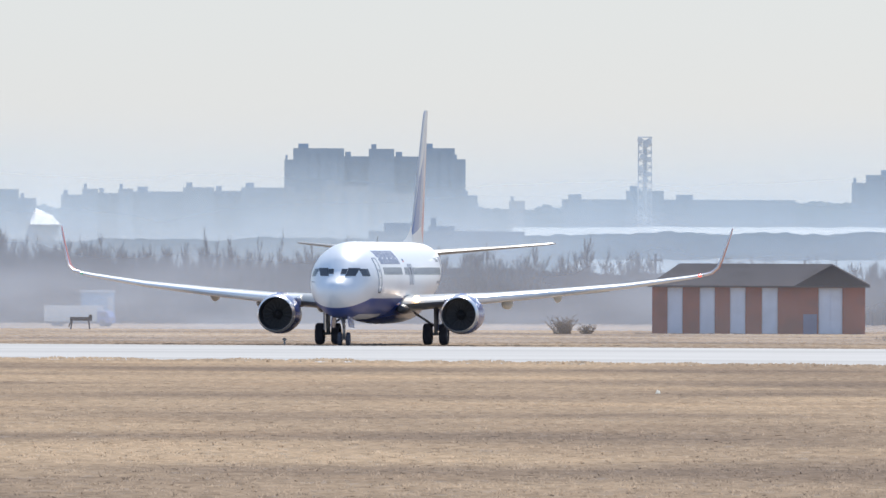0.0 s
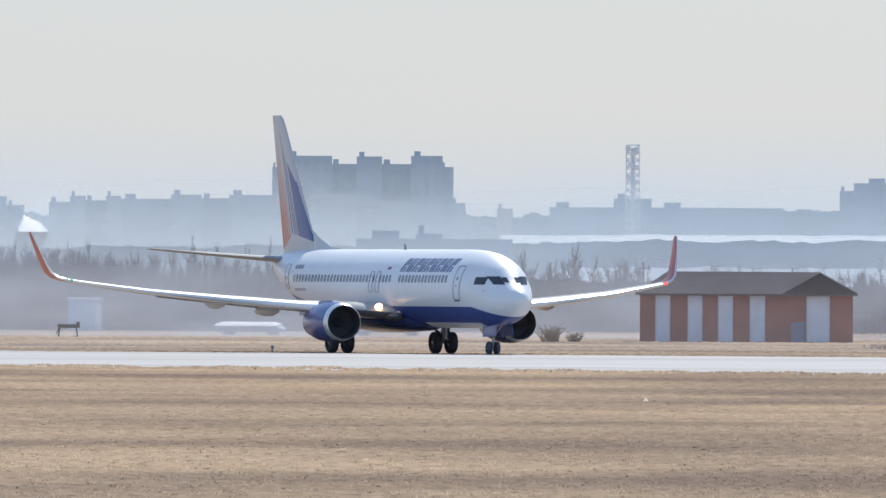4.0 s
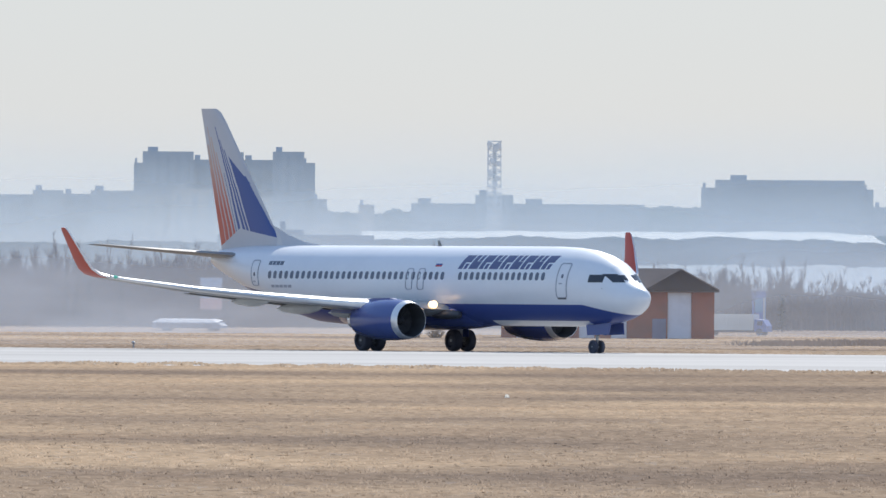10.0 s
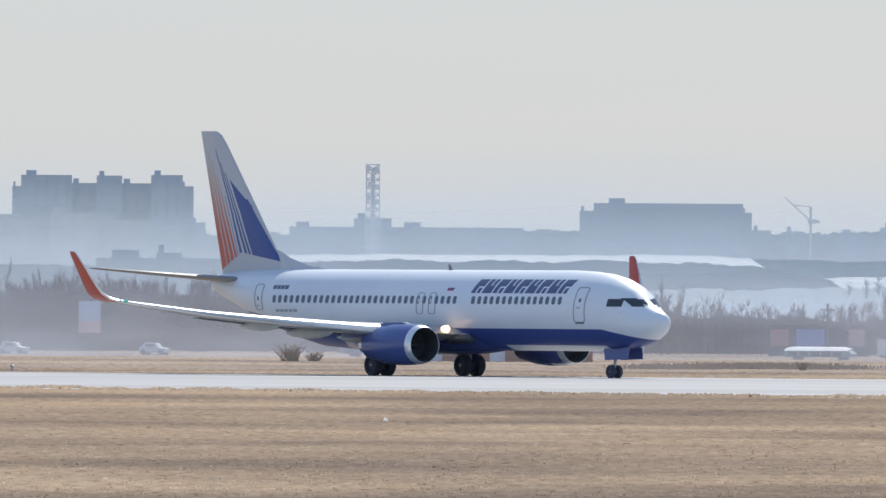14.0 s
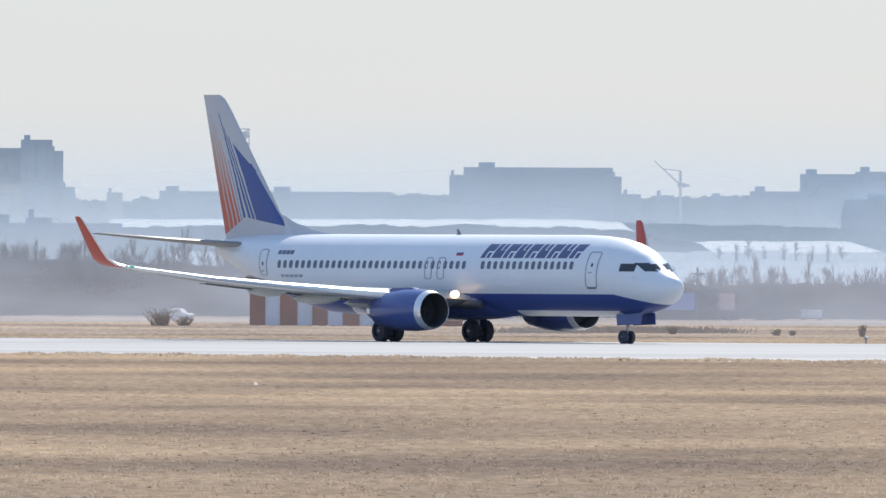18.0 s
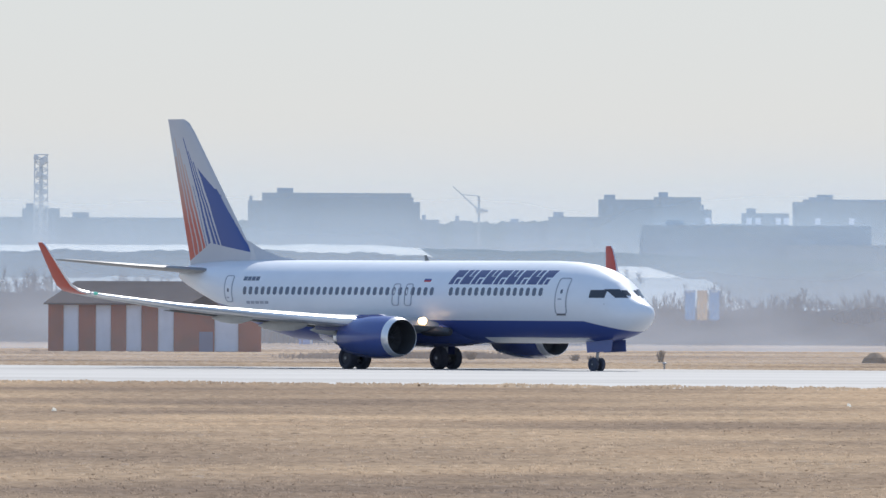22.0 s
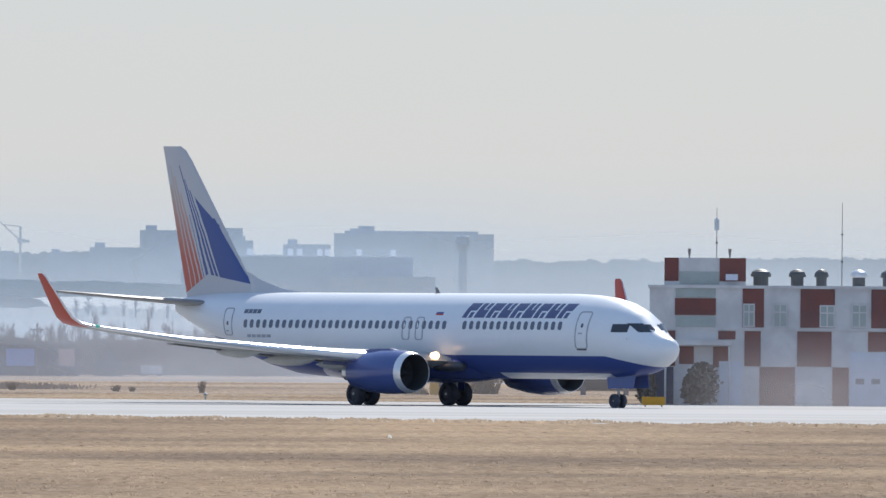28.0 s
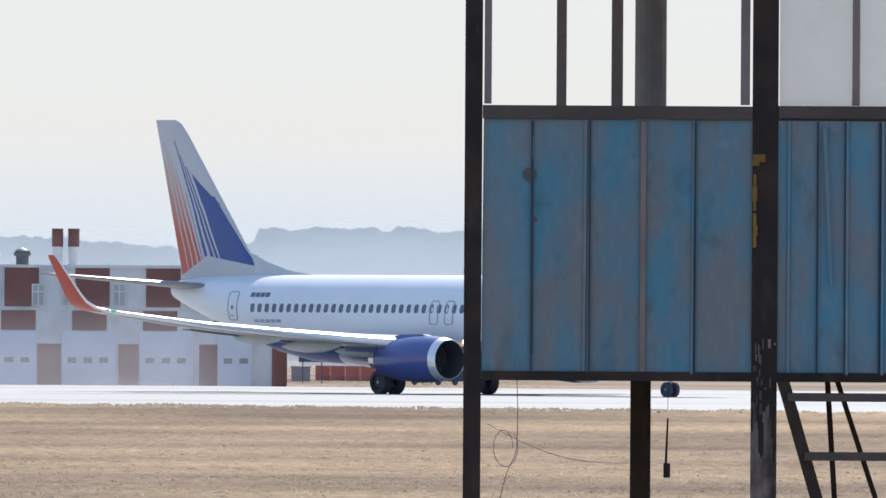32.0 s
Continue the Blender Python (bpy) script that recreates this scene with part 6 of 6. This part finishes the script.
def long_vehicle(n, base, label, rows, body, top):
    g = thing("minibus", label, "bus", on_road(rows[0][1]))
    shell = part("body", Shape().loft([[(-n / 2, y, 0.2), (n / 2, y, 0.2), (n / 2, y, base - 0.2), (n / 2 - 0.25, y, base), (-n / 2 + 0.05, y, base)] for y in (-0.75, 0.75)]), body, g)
    # made-up roof slope, so that the sunlit top shows from low down
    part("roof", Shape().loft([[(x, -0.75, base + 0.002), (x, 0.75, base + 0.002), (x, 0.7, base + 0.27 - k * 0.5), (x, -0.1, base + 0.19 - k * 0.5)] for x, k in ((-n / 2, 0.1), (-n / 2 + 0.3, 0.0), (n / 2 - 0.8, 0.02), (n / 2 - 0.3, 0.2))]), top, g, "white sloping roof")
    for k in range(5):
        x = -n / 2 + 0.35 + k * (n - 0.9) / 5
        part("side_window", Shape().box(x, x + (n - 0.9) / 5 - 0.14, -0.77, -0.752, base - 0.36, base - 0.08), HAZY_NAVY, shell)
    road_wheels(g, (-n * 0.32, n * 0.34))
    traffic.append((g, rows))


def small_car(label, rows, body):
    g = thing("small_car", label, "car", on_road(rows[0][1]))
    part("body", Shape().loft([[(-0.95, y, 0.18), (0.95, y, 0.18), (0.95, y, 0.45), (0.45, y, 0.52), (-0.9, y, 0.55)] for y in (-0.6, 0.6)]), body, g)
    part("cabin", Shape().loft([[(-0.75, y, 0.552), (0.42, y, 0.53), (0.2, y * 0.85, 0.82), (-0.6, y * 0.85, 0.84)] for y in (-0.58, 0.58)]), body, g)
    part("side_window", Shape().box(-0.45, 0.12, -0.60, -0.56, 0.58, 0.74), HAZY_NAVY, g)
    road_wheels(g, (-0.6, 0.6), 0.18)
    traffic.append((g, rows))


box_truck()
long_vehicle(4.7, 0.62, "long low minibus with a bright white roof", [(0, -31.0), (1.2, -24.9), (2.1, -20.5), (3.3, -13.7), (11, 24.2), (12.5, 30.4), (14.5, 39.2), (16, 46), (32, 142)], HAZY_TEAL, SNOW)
long_vehicle(4.9, 0.58, "long minibus on the far road, painted blue-grey with haze", [(0, -50.0), (6.3, -22.3), (7, -18.7), (8.5, -12.4), (10.5, -3.6), (14.5, 14.0), (16.5, 20.2), (32, 20.2)], HAZY_DULL, HAZY_DULL)
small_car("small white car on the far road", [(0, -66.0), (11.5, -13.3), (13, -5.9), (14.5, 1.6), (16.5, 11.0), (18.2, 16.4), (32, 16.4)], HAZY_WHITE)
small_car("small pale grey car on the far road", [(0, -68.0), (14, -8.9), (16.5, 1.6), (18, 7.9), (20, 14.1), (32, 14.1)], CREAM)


def billboard():
    d = 1245.0
    g = thing("billboard", "billboard of two blue panels and one yellow panel", "billboard", facing(49.15, d))
    for k, m in enumerate((SIGN_BLUE, SIGN_YELLOW, SIGN_BLUE)):
        x = -1.23 + 0.86 * k
        part("panel", Shape().box(x, x + 0.72, 0, 0.08, 1.9, 4.0), m, g)
        part("panel_post", Shape().tube((x + 0.36, 0.14, 0), (x + 0.36, 0.14, 3.6), 0.05), HAZY_DARK, g)
        if k != 1:
            part("mark_bar", Shape().box(x + 0.1, x + 0.62, -0.02, -0.002, 3.86, 3.97), HAZY_WHITE, g)


billboard()


def yellow_cabin():
    g = thing("yellow_cabin", "small yellow cabin with a pitched top and dark opening", "cabin", facing(60.75, 975))
    w = 1.95
    part("cabin_body", Shape().add([(-w / 2, 0, 0), (w / 2, 0, 0), (w / 2, 0, 0.85), (0.35, 0, 1.4), (-0.35, 0, 1.4), (-w / 2, 0, 0.85), (-w / 2, 1.6, 0), (w / 2, 1.6, 0), (w / 2, 1.6, 0.85), (0.35, 1.6, 1.4), (-0.35, 1.6, 1.4), (-w / 2, 1.6, 0.85)],
                                   [(0, 1, 2, 3, 4, 5), (11, 10, 9, 8, 7, 6), (0, 6, 7, 1), (1, 7, 8, 2), (2, 8, 9, 3), (3, 9, 10, 4), (4, 10, 11, 5), (5, 11, 6, 0)]), YELLOW, g)
    part("opening", Shape().box(-0.45, 0.5, -0.02, -0.002, 0.42, 0.95), HAZY_NAVY, g)
    part("beacon", Shape().turned([(1.4, 0.14), (1.55, 0.16), (1.68, 0.04)], "z", 12, True, (-0.1, 0.6, 0)), DOOR_WHITE, g, "white beacon lamp")
    part("earth_mound", Shape().turned([(0, 0.75), (0.3, 0.6), (0.55, 0.25), (0.6, 0.02)], "z", 10, True, (-w / 2 - 0.76, 0.8, 0)), BRUSH, g)


yellow_cabin()


def old_tank():
    g = thing("storage_tank", "dark storage tank with a pale top lying in the grass", "tank", facing(69.0, 985))
    part("shell", Shape().turned([(-2.0, 0.62), (2.9, 0.62)], "x", 24, True, (0, 0.8, 0.85)), TANK, g)
    part("pale_top", Shape().box(-1.9, 2.85, 0.3, 1.3, 1.38, 1.66), STRAW, g, "dry straw-coloured top")
    part("dark_end", Shape().turned([(-3.1, 0.6), (-2.98, 0.88), (-2.3, 1.04), (-2.0, 0.98)], "x", 20, True, (0, 0.8, 0.98)), TANK, g)
    part("hatch", Shape().tube((-2.3, 0.8, 1.95), (-2.3, 0.8, 2.2), 0.25, 0.2, 12), TANK, g)
    for x in (-2.4, -0.5, 1.9):
        part("cradle", Shape().box(x - 0.15, x + 0.15, 0.2, 1.4, 0, 0.5), HAZY_DARK, g)


old_tank()


def marker():
    g = thing("runway_marker", "low yellow guidance sign beside the runway", "sign", facing(72.5, 842))
    part("face", Shape().box(-0.56, 0.56, 0, 0.12, 0.12, 0.52), YELLOW, g)
    for x in (-0.4, 0.4):
        part("sign_leg", Shape().tube((x, 0.06, 0), (x, 0.06, 0.12), 0.04), STRUT, g)


marker()
for k in range(6):
    s = Shape().loft([[(x, -0.25, 0), (x, 0.25, 0), (x, 0.2, 0.28), (x, 0.11, 0.36), (x, 0.1, 0.74), (x, 0.06, 0.8), (x, -0.06, 0.8), (x, -0.1, 0.74), (x, -0.11, 0.36), (x, -0.2, 0.28)] for x in (-0.39, 0.39)])
    solid("road_barrier", s, BARRIER, "faded red plastic barrier block by the runway", "barrier", group="row of red barriers", m=facing(103.0 + 0.85 * k, 940 - 0.4 * k, turn=2 - k % 3))
solid("utility_box", Shape().box(-0.5, 0.5, 0, 0.8, 0, 0.72).box(-0.54, 0.54, -0.04, 0.84, 0.722, 0.8), HAZY_WARM, "grey-brown utility box by the runway", "box", m=facing(101.75, 930))


def parked_van(b, d, body, label):
    g = thing("parked_van", label, "van", facing(b, d))
    part("van_body", Shape().loft([[(-1.0, 0, 0.2), (1.0, 0, 0.2), (1.0, 0, 0.55), (0.55, 0.05, 0.78), (-0.95, 0.05, 0.8)], [(-1.0, 1.3, 0.2), (1.0, 1.3, 0.2), (1.0, 1.3, 0.55), (0.55, 1.25, 0.78), (-0.95, 1.25, 0.8)]]), body, g)
    part("van_window", Shape().box(-0.2, 0.5, -0.02, 0.03, 0.5, 0.7), HAZY_NAVY, g)
    for x in (-0.6, 0.6):
        part("wheel", Shape().turned([(-0.02, 0.16), (0.2, 0.16)], "y", 14, True, (x, 0, 0.165)), RUBBER, g)


parked_van(108.9, 892, DOOR_WHITE, "small white van parked by the runway")
parked_van(111.2, 893, HAZY_NAVY, "dark green van parked by the runway")


def taxi_sign(b, d, w):
    g = thing("taxiway_sign", "dark taxiway sign board on two thin legs", "sign", facing(b, d))
    part("board", Shape().box(-w / 2, w / 2, 0, 0.1, 1.1, 1.5), HAZY_NAVY, g)
    for x in (-w * 0.35, w * 0.35):
        part("sign_leg", Shape().tube((x, 0.05, 0), (x, 0.05, 1.1), 0.03), HAZY_DARK, g)


taxi_sign(102.4, 905, 1.4)
taxi_sign(108.95, 905, 0.65)


def brown_block():
    g = thing("brown_depot", "hazy grey-brown depot with stepped flat roofs", "building", facing(105.4, 1180))
    for x0, x1, h in ((-4.4, -3.5, 3.5), (-3.48, -0.3, 4.0), (-0.28, 1.6, 3.85), (1.62, 4.6, 3.35)):
        part("depot_wall", Shape().box(x0, x1, 0, 6, 0, h), DEPOT_WALL, g)
        part("depot_roof", Shape().box(x0, x1, -0.1, 6, h + 0.002, h + 0.1), HAZY_DARK, g)


brown_block()


def bush(b, d, w, h, seed):
    """A dense bush of many small dry leaves on short stems."""
    rng = random.Random(seed)
    s = Shape()
    for k in range(5):
        s.tube((rng.uniform(-0.2, 0.2), 0, 0), (rng.uniform(-0.4, 0.4) * w, rng.uniform(-0.2, 0.2), h * 0.6), 0.03, 0.015, 5)
    for k in range(520):
        a, q = rng.uniform(0, 2 * math.pi), rng.random() ** 0.5
        z = h * rng.uniform(0.08, 1.0)
        r = w * 0.55 * q * math.sqrt(max(0.05, 1 - (2 * z / h - 0.9) ** 2 * 0.8)) * rng.uniform(0.75, 1.15)
        c = Vector((r * math.cos(a), 0.5 * r * math.sin(a), z))
        u = Vector((rng.uniform(-1, 1), rng.uniform(-1, 1), rng.uniform(-1, 1))).normalized() * 0.15
        v = u.cross(Vector((rng.uniform(-1, 1), rng.uniform(-1, 1), 0.3))).normalized() * 0.1
        s.add([c - u, c + v, c + u, c - v], [(0, 1, 2, 3)])
    solid("bush", s, OLIVE, "dense olive-brown bush beside the station wall", "bush", m=pose(*at(b, d)))


for k, (b, w, h) in enumerate(((75.25, 1.7, 2.1), (74.75, 1.1, 1.6), (72.1, 0.9, 1.7))):
    bush(b, 866.3, w, h, 300 + k)
for b, el in ((-21.5, -0.8), (37.4, -0.2), (12.1, 0.9), (20.6, 0.6)):
    d = 1250.0
    g = thing("utility_pole", "thin grey utility pole before the trees", "pole", facing(b, d), "utility poles")
    part("pole_shaft", Shape().tube((0, 0, 0), (0, 0, up(el, d)), 0.11, 0.08, 8), HAZY_DARK, g)
    part("cross_arm", Shape().box(-0.5, 0.5, -0.05, 0.05, up(el, d) - 0.5, up(el, d) - 0.4), HAZY_DARK, g)
for b, d in ((12.27, 566), (57.5, 605)):
    solid("white_speck", Shape().add([(-0.09, 0, 0), (0.1, 0.02, 0), (0.06, 0.01, 0.1), (-0.03, 0.03, 0.14), (-0.09, 0.05, 0), (0.1, 0.07, 0), (0.06, 0.06, 0.1), (-0.03, 0.08, 0.14)], [(0, 1, 2, 3), (7, 6, 5, 4), (0, 4, 5, 1), (1, 5, 6, 2), (2, 6, 7, 3), (3, 7, 4, 0)]), BACKLIT_WHITE, "small white speck in the grass, made translucent", "litter", group="white scraps", m=pose(*at(b, d)))
for b, d in ((-9, 921), (47, 893)):
    s = Shape().turned([(0, 0.05), (0.22, 0.05), (0.24, 0.11), (0.3, 0.11), (0.36, 0.03)], "z", 10, True)
    solid("edge_lamp", s, STRUT, "small runway edge lamp on a short stem", "lamp", group="runway edge lamps", m=pose(*at(b, d, 0.0)))


for k, b in enumerate((38.6, 39.6, 40.3, 41.2, 42.3, 43.0, 43.9, 44.8, 45.6)):
    t_ = Shape()
    bare_tree(t_, (0, 0, 0), 2.3 + 0.4 * (k % 3), random.Random(500 + k), 0.9, 5.0)
    solid("field_tree", t_, FAR_WOOD, "small dark tree before the snowy field", "tree", group="trees before the snow", m=pose(*at(b, 2620, 4.2)))


def conifer(b, d, el, seed):
    """A spruce: trunk and drooping tiers of narrow sprays."""
    rng = random.Random(seed)
    h = up(el, d)
    s = Shape().tube((0, 0, 0), (0, 0, h), 0.09, 0.02, 6)
    for k in range(26):
        z = h * (0.12 + 0.86 * k / 26)
        reach = 0.62 * (1 - k / 27) + 0.06
        for j in range(7):
            a = rng.uniform(0, 2 * math.pi)
            q = Vector((math.cos(a), math.sin(a), 0))
            w = q.cross(Vector((0, 0, 1))) * 0.12
            tip = q * reach * rng.uniform(0.7, 1.1) + Vector((0, 0, z - 0.18 * rng.uniform(0.4, 1.3)))
            s.add([Vector((0, 0, z)) - w * 0.4, Vector((0, 0, z)) + w * 0.4, tip + w, tip - w], [(0, 1, 2, 3)])
    solid("spruce", s, SPRUCE, "dark slender spruce among bare trees", "tree", m=pose(*at(b, d)))


for b, el, k in ((-12.85, 0.35, 1), (-11.5, -0.2, 2), (-12.2, -0.35, 3), (-9.7, 0.0, 4), (27.9, -0.5, 5)):
    conifer(b, 1256, el, k)


# ---- dry grass: short tufts over the near field ----
def tufts(count, seed, d0, d1, b0, b1, tall=(0.012, 0.034), wide=(0.08, 0.26)):
    r = np.random.default_rng(seed)
    d = np.sqrt(r.uniform(d0 ** 2, d1 ** 2, count))
    b = r.uniform(b0, b1, count) / 1000
    x, y = d * np.sin(b), d * np.cos(b)
    keep = ~((y > 745 - 0.95 * x) & (y < 903 - 0.52 * x))
    x, y, d = x[keep], y[keep], d[keep]
    n = len(x)
    h = r.uniform(*tall, n)
    w = r.uniform(*wide, n)
    a = r.uniform(-0.3, 0.3, n)
    v = np.zeros((n, 5, 3))
    for k, (u, z) in enumerate(((-1, 0), (1, 0), (0.75, 0.9), (0.05, 1.0), (-0.8, 0.75))):
        v[:, k, 0] = x + np.cos(a) * w * u * (1 if z == 0 else r.uniform(0.6, 1.3, n))
        v[:, k, 1] = y + np.sin(a) * w * u
        v[:, k, 2] = h * z * (1 if z == 0 else r.uniform(0.5, 1.2, n))
    me = bpy.data.meshes.new("grass_tufts")
    me.vertices.add(n * 5)
    me.vertices.foreach_set("co", v.ravel())
    me.loops.add(n * 5)
    me.loops.foreach_set("vertex_index", np.arange(n * 5))
    me.polygons.add(n)
    me.polygons.foreach_set("loop_start", np.arange(n) * 5)
    me.polygons.foreach_set("loop_total", np.full(n, 5))
    me.materials.append(TUFT)
    me.update(calc_edges=True)
    return tagged(new("grass_tufts", me), "short dry tan grass tufts covering the field", "grass", "", "stuff")


def clumps(count, seed, d0, d1, b0, b1, tall, wide, per=7):
    """Standing clumps of dry blades that lean apart."""
    r = np.random.default_rng(seed)
    d = d0 + (d1 - d0) * r.uniform(0, 1, count) ** 1.6  # thinning out with the distance
    b = r.uniform(b0, b1, count) / 1000
    c = np.stack([d * np.sin(b), d * np.cos(b), np.zeros(count)], axis=1)
    h, w = r.uniform(*tall, count) * r.uniform(0.5, 1.0, count) * (1.15 - 0.6 * (d - d0) / (d1 - d0)), r.uniform(*wide, count)
    k = np.repeat(np.arange(count), per)
    o = r.uniform(-1, 1, len(k))
    a = c[k] + np.stack([o * w[k] * 0.7, r.uniform(-1, 1, len(k)) * w[k], np.zeros(len(k))], axis=1)
    e = a + np.stack([(o * 0.8 + r.uniform(-0.5, 0.5, len(k))) * h[k], r.uniform(-0.5, 0.5, len(k)) * h[k], h[k] * r.uniform(0.55, 1.1, len(k))], axis=1)
    t = r.uniform(0.010, 0.030, len(k)) * (d[k] / 400)
    side = np.stack([np.ones(len(k)), r.uniform(-0.3, 0.3, len(k)), np.zeros(len(k))], axis=1) * t[:, None]
    v = np.stack([a - side, a + side, e + side * 0.4, e - side * 0.4], axis=1)
    return tagged(new("grass_clumps", quads("grass_clumps", v, TUFT)), "standing clumps of dry straw-coloured grass", "grass", "", "stuff")


tufts(260000, 5, 215, 760, -38, 150)
tufts(40000, 6, 870, 1260, -38, 116)
clumps(40000, 8, 205, 620, -32, 150, (0.025, 0.085), (0.05, 0.22))


def fringe(count, seed, x0, x1, edge, spread, tall):
    """Ragged grass added over the concrete's edge, standing in for heat shimmer."""
    r = np.random.default_rng(seed)
    x = r.uniform(x0, x1, count)
    wave = np.array([noise.noise(Vector((q * 0.30, seed, 0))) + 0.7 * noise.noise(Vector((q * 1.1, seed, 7))) for q in x])
    y = edge(x) + spread * (wave * 0.9 + r.normal(0, 0.35, count))
    h = r.uniform(*tall, count) * (0.75 + 0.6 * wave)
    a = np.stack([x, y, np.zeros(count)], axis=1)
    e = a + np.stack([r.uniform(-0.6, 0.6, count) * h, r.uniform(-0.3, 0.3, count) * h, np.abs(h) + 0.02], axis=1)
    side = np.stack([r.uniform(0.03, 0.09, count), r.uniform(-0.02, 0.02, count), np.zeros(count)], axis=1)
    v = np.stack([a - side, a + side, e + side * 0.5, e - side * 0.5], axis=1)
    return tagged(new("grass_fringe", quads("grass_fringe", v, TUFT)), "ragged dry grass along the runway's edge", "grass", "", "stuff")


fringe(16000, 21, -60, 150, lambda x: 746 - 0.95 * x, 5.0, (0.05, 0.14))


def brush_strip(b, d, w, depth, count, seed):
    """A long low patch of dead brush."""
    rng = random.Random(seed)
    s = Shape()
    for k in range(count):
        x, y = rng.gauss(0, 0.24) * w, rng.uniform(0, depth)
        a, h = rng.uniform(-0.4, 0.4), rng.uniform(0.06, 0.3)
        lean = rng.uniform(-0.12, 0.12)
        s.add([(x - 0.05, y - a * 0.05, 0), (x + 0.05, y + a * 0.05, 0), (x + lean + 0.02, y, h), (x + lean - 0.02, y, h)], [(0, 1, 2, 3)])
    solid("brush_strip", s, DEAD_GRASS, "low dark patch of dead brush in the field", "brush", "stuff", m=facing(b, d))


brush_strip(34.2, 1010, 9.0, 40.0, 2600, 4)
brush_strip(29.0, 1000, 6.0, 30.0, 1000, 5)


def taxi(t, x, y, heading):
    """A row of the airliner: seconds, the place of its main wheels, degrees that its nose points to the east of south."""
    return t, pose(x, y, 0.01, 0, 0, heading - 90)


TAXI = [
    taxi(0, -3.19, 924.71, -7.03), taxi(0.5, -3.30, 923.50, -3.67), taxi(1, -3.34, 922.28, -0.24), taxi(1.5, -3.28, 921.05, 3.32),
    taxi(2, -3.14, 919.82, 6.91), taxi(2.5, -3.02, 918.58, 10.49), taxi(3, -2.82, 917.34, 13.94), taxi(3.5, -2.46, 916.05, 16.89),
    taxi(5.5, -0.41, 910.89, 26.92), taxi(6, 0.21, 909.68, 29.05), taxi(6.5, 0.88, 908.48, 30.60), taxi(7, 1.60, 907.28, 32.13),
    taxi(7.5, 2.39, 906.08, 33.43), taxi(8, 3.13, 904.92, 34.32), taxi(8.5, 3.90, 903.78, 34.94), taxi(9, 4.71, 902.63, 35.19),
    taxi(9.5, 5.50, 901.48, 35.45), taxi(10, 6.34, 900.32, 35.55), taxi(10.5, 7.15, 899.16, 35.73), taxi(11, 8.02, 898.00, 36.15),
    taxi(11.5, 8.81, 896.89, 36.11), taxi(12, 9.61, 895.78, 36.19), taxi(12.5, 10.45, 894.66, 36.49), taxi(13, 11.26, 893.55, 36.50),
    taxi(13.5, 12.10, 892.43, 36.53), taxi(14, 12.93, 891.31, 36.56), taxi(14.5, 13.75, 890.20, 36.59), taxi(16.5, 17.10, 885.70, 36.77),
    taxi(17, 17.96, 884.55, 36.76), taxi(17.5, 18.84, 883.39, 36.72), taxi(18, 19.73, 882.19, 36.66), taxi(18.5, 20.67, 880.98, 36.59),
    taxi(19, 21.55, 879.76, 36.51), taxi(19.5, 22.51, 878.48, 36.43), taxi(20, 23.51, 877.15, 36.35), taxi(20.5, 24.52, 875.77, 36.29),
    taxi(21, 25.61, 874.32, 36.24), taxi(21.5, 26.71, 872.82, 36.19), taxi(22, 27.87, 871.25, 36.15), taxi(22.5, 29.09, 869.61, 36.11),
    taxi(23, 30.34, 867.90, 36.06), taxi(23.5, 31.65, 866.13, 36.01), taxi(24, 33.00, 864.28, 35.96), taxi(24.5, 34.45, 862.29, 35.92),
    taxi(25, 36.00, 860.12, 35.89), taxi(25.5, 37.74, 857.62, 35.88), taxi(27.5, 46.44, 845.46, 35.85), taxi(28, 49.38, 841.55, 35.85),
    taxi(28.5, 52.68, 837.00, 35.89), taxi(29, 56.37, 831.90, 35.93), taxi(29.5, 60.47, 826.25, 35.97), taxi(30, 64.94, 820.07, 36.03),
    taxi(30.5, 69.84, 813.34, 36.06), taxi(31, 75.17, 806.06, 36.08), taxi(31.5, 80.83, 798.34, 36.09), taxi(32, 86.78, 790.31, 36.08),
]


def motions():
    walk(plane, TAXI)
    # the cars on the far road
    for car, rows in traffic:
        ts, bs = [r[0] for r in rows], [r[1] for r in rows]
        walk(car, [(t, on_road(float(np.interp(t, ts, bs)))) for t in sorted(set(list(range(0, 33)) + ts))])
    # the wheels roll with the distance covered
    spots = [m.translation for _, m in TAXI]
    times = [t for t, _ in TAXI]
    run = [0.0]
    for a, b in zip(spots, spots[1:]):
        run.append(run[-1] + (b - a).length)
    for wheel, radius in wheels:
        rows, turn, last = [], 0.0, None
        home = wheel.matrix_basis.translation.copy()
        for k in range(int(32 * FPS) + 1):
            t = k / FPS
            ang = math.degrees(np.interp(t, times, run) / radius)
            if last is None or ang - last > 50 or k == int(32 * FPS):
                turn += min(ang - (last or 0.0), 80)
                last = ang
                rows.append((t, pose(*home, 0, turn, 0)))
        walk(wheel, rows)


motions()
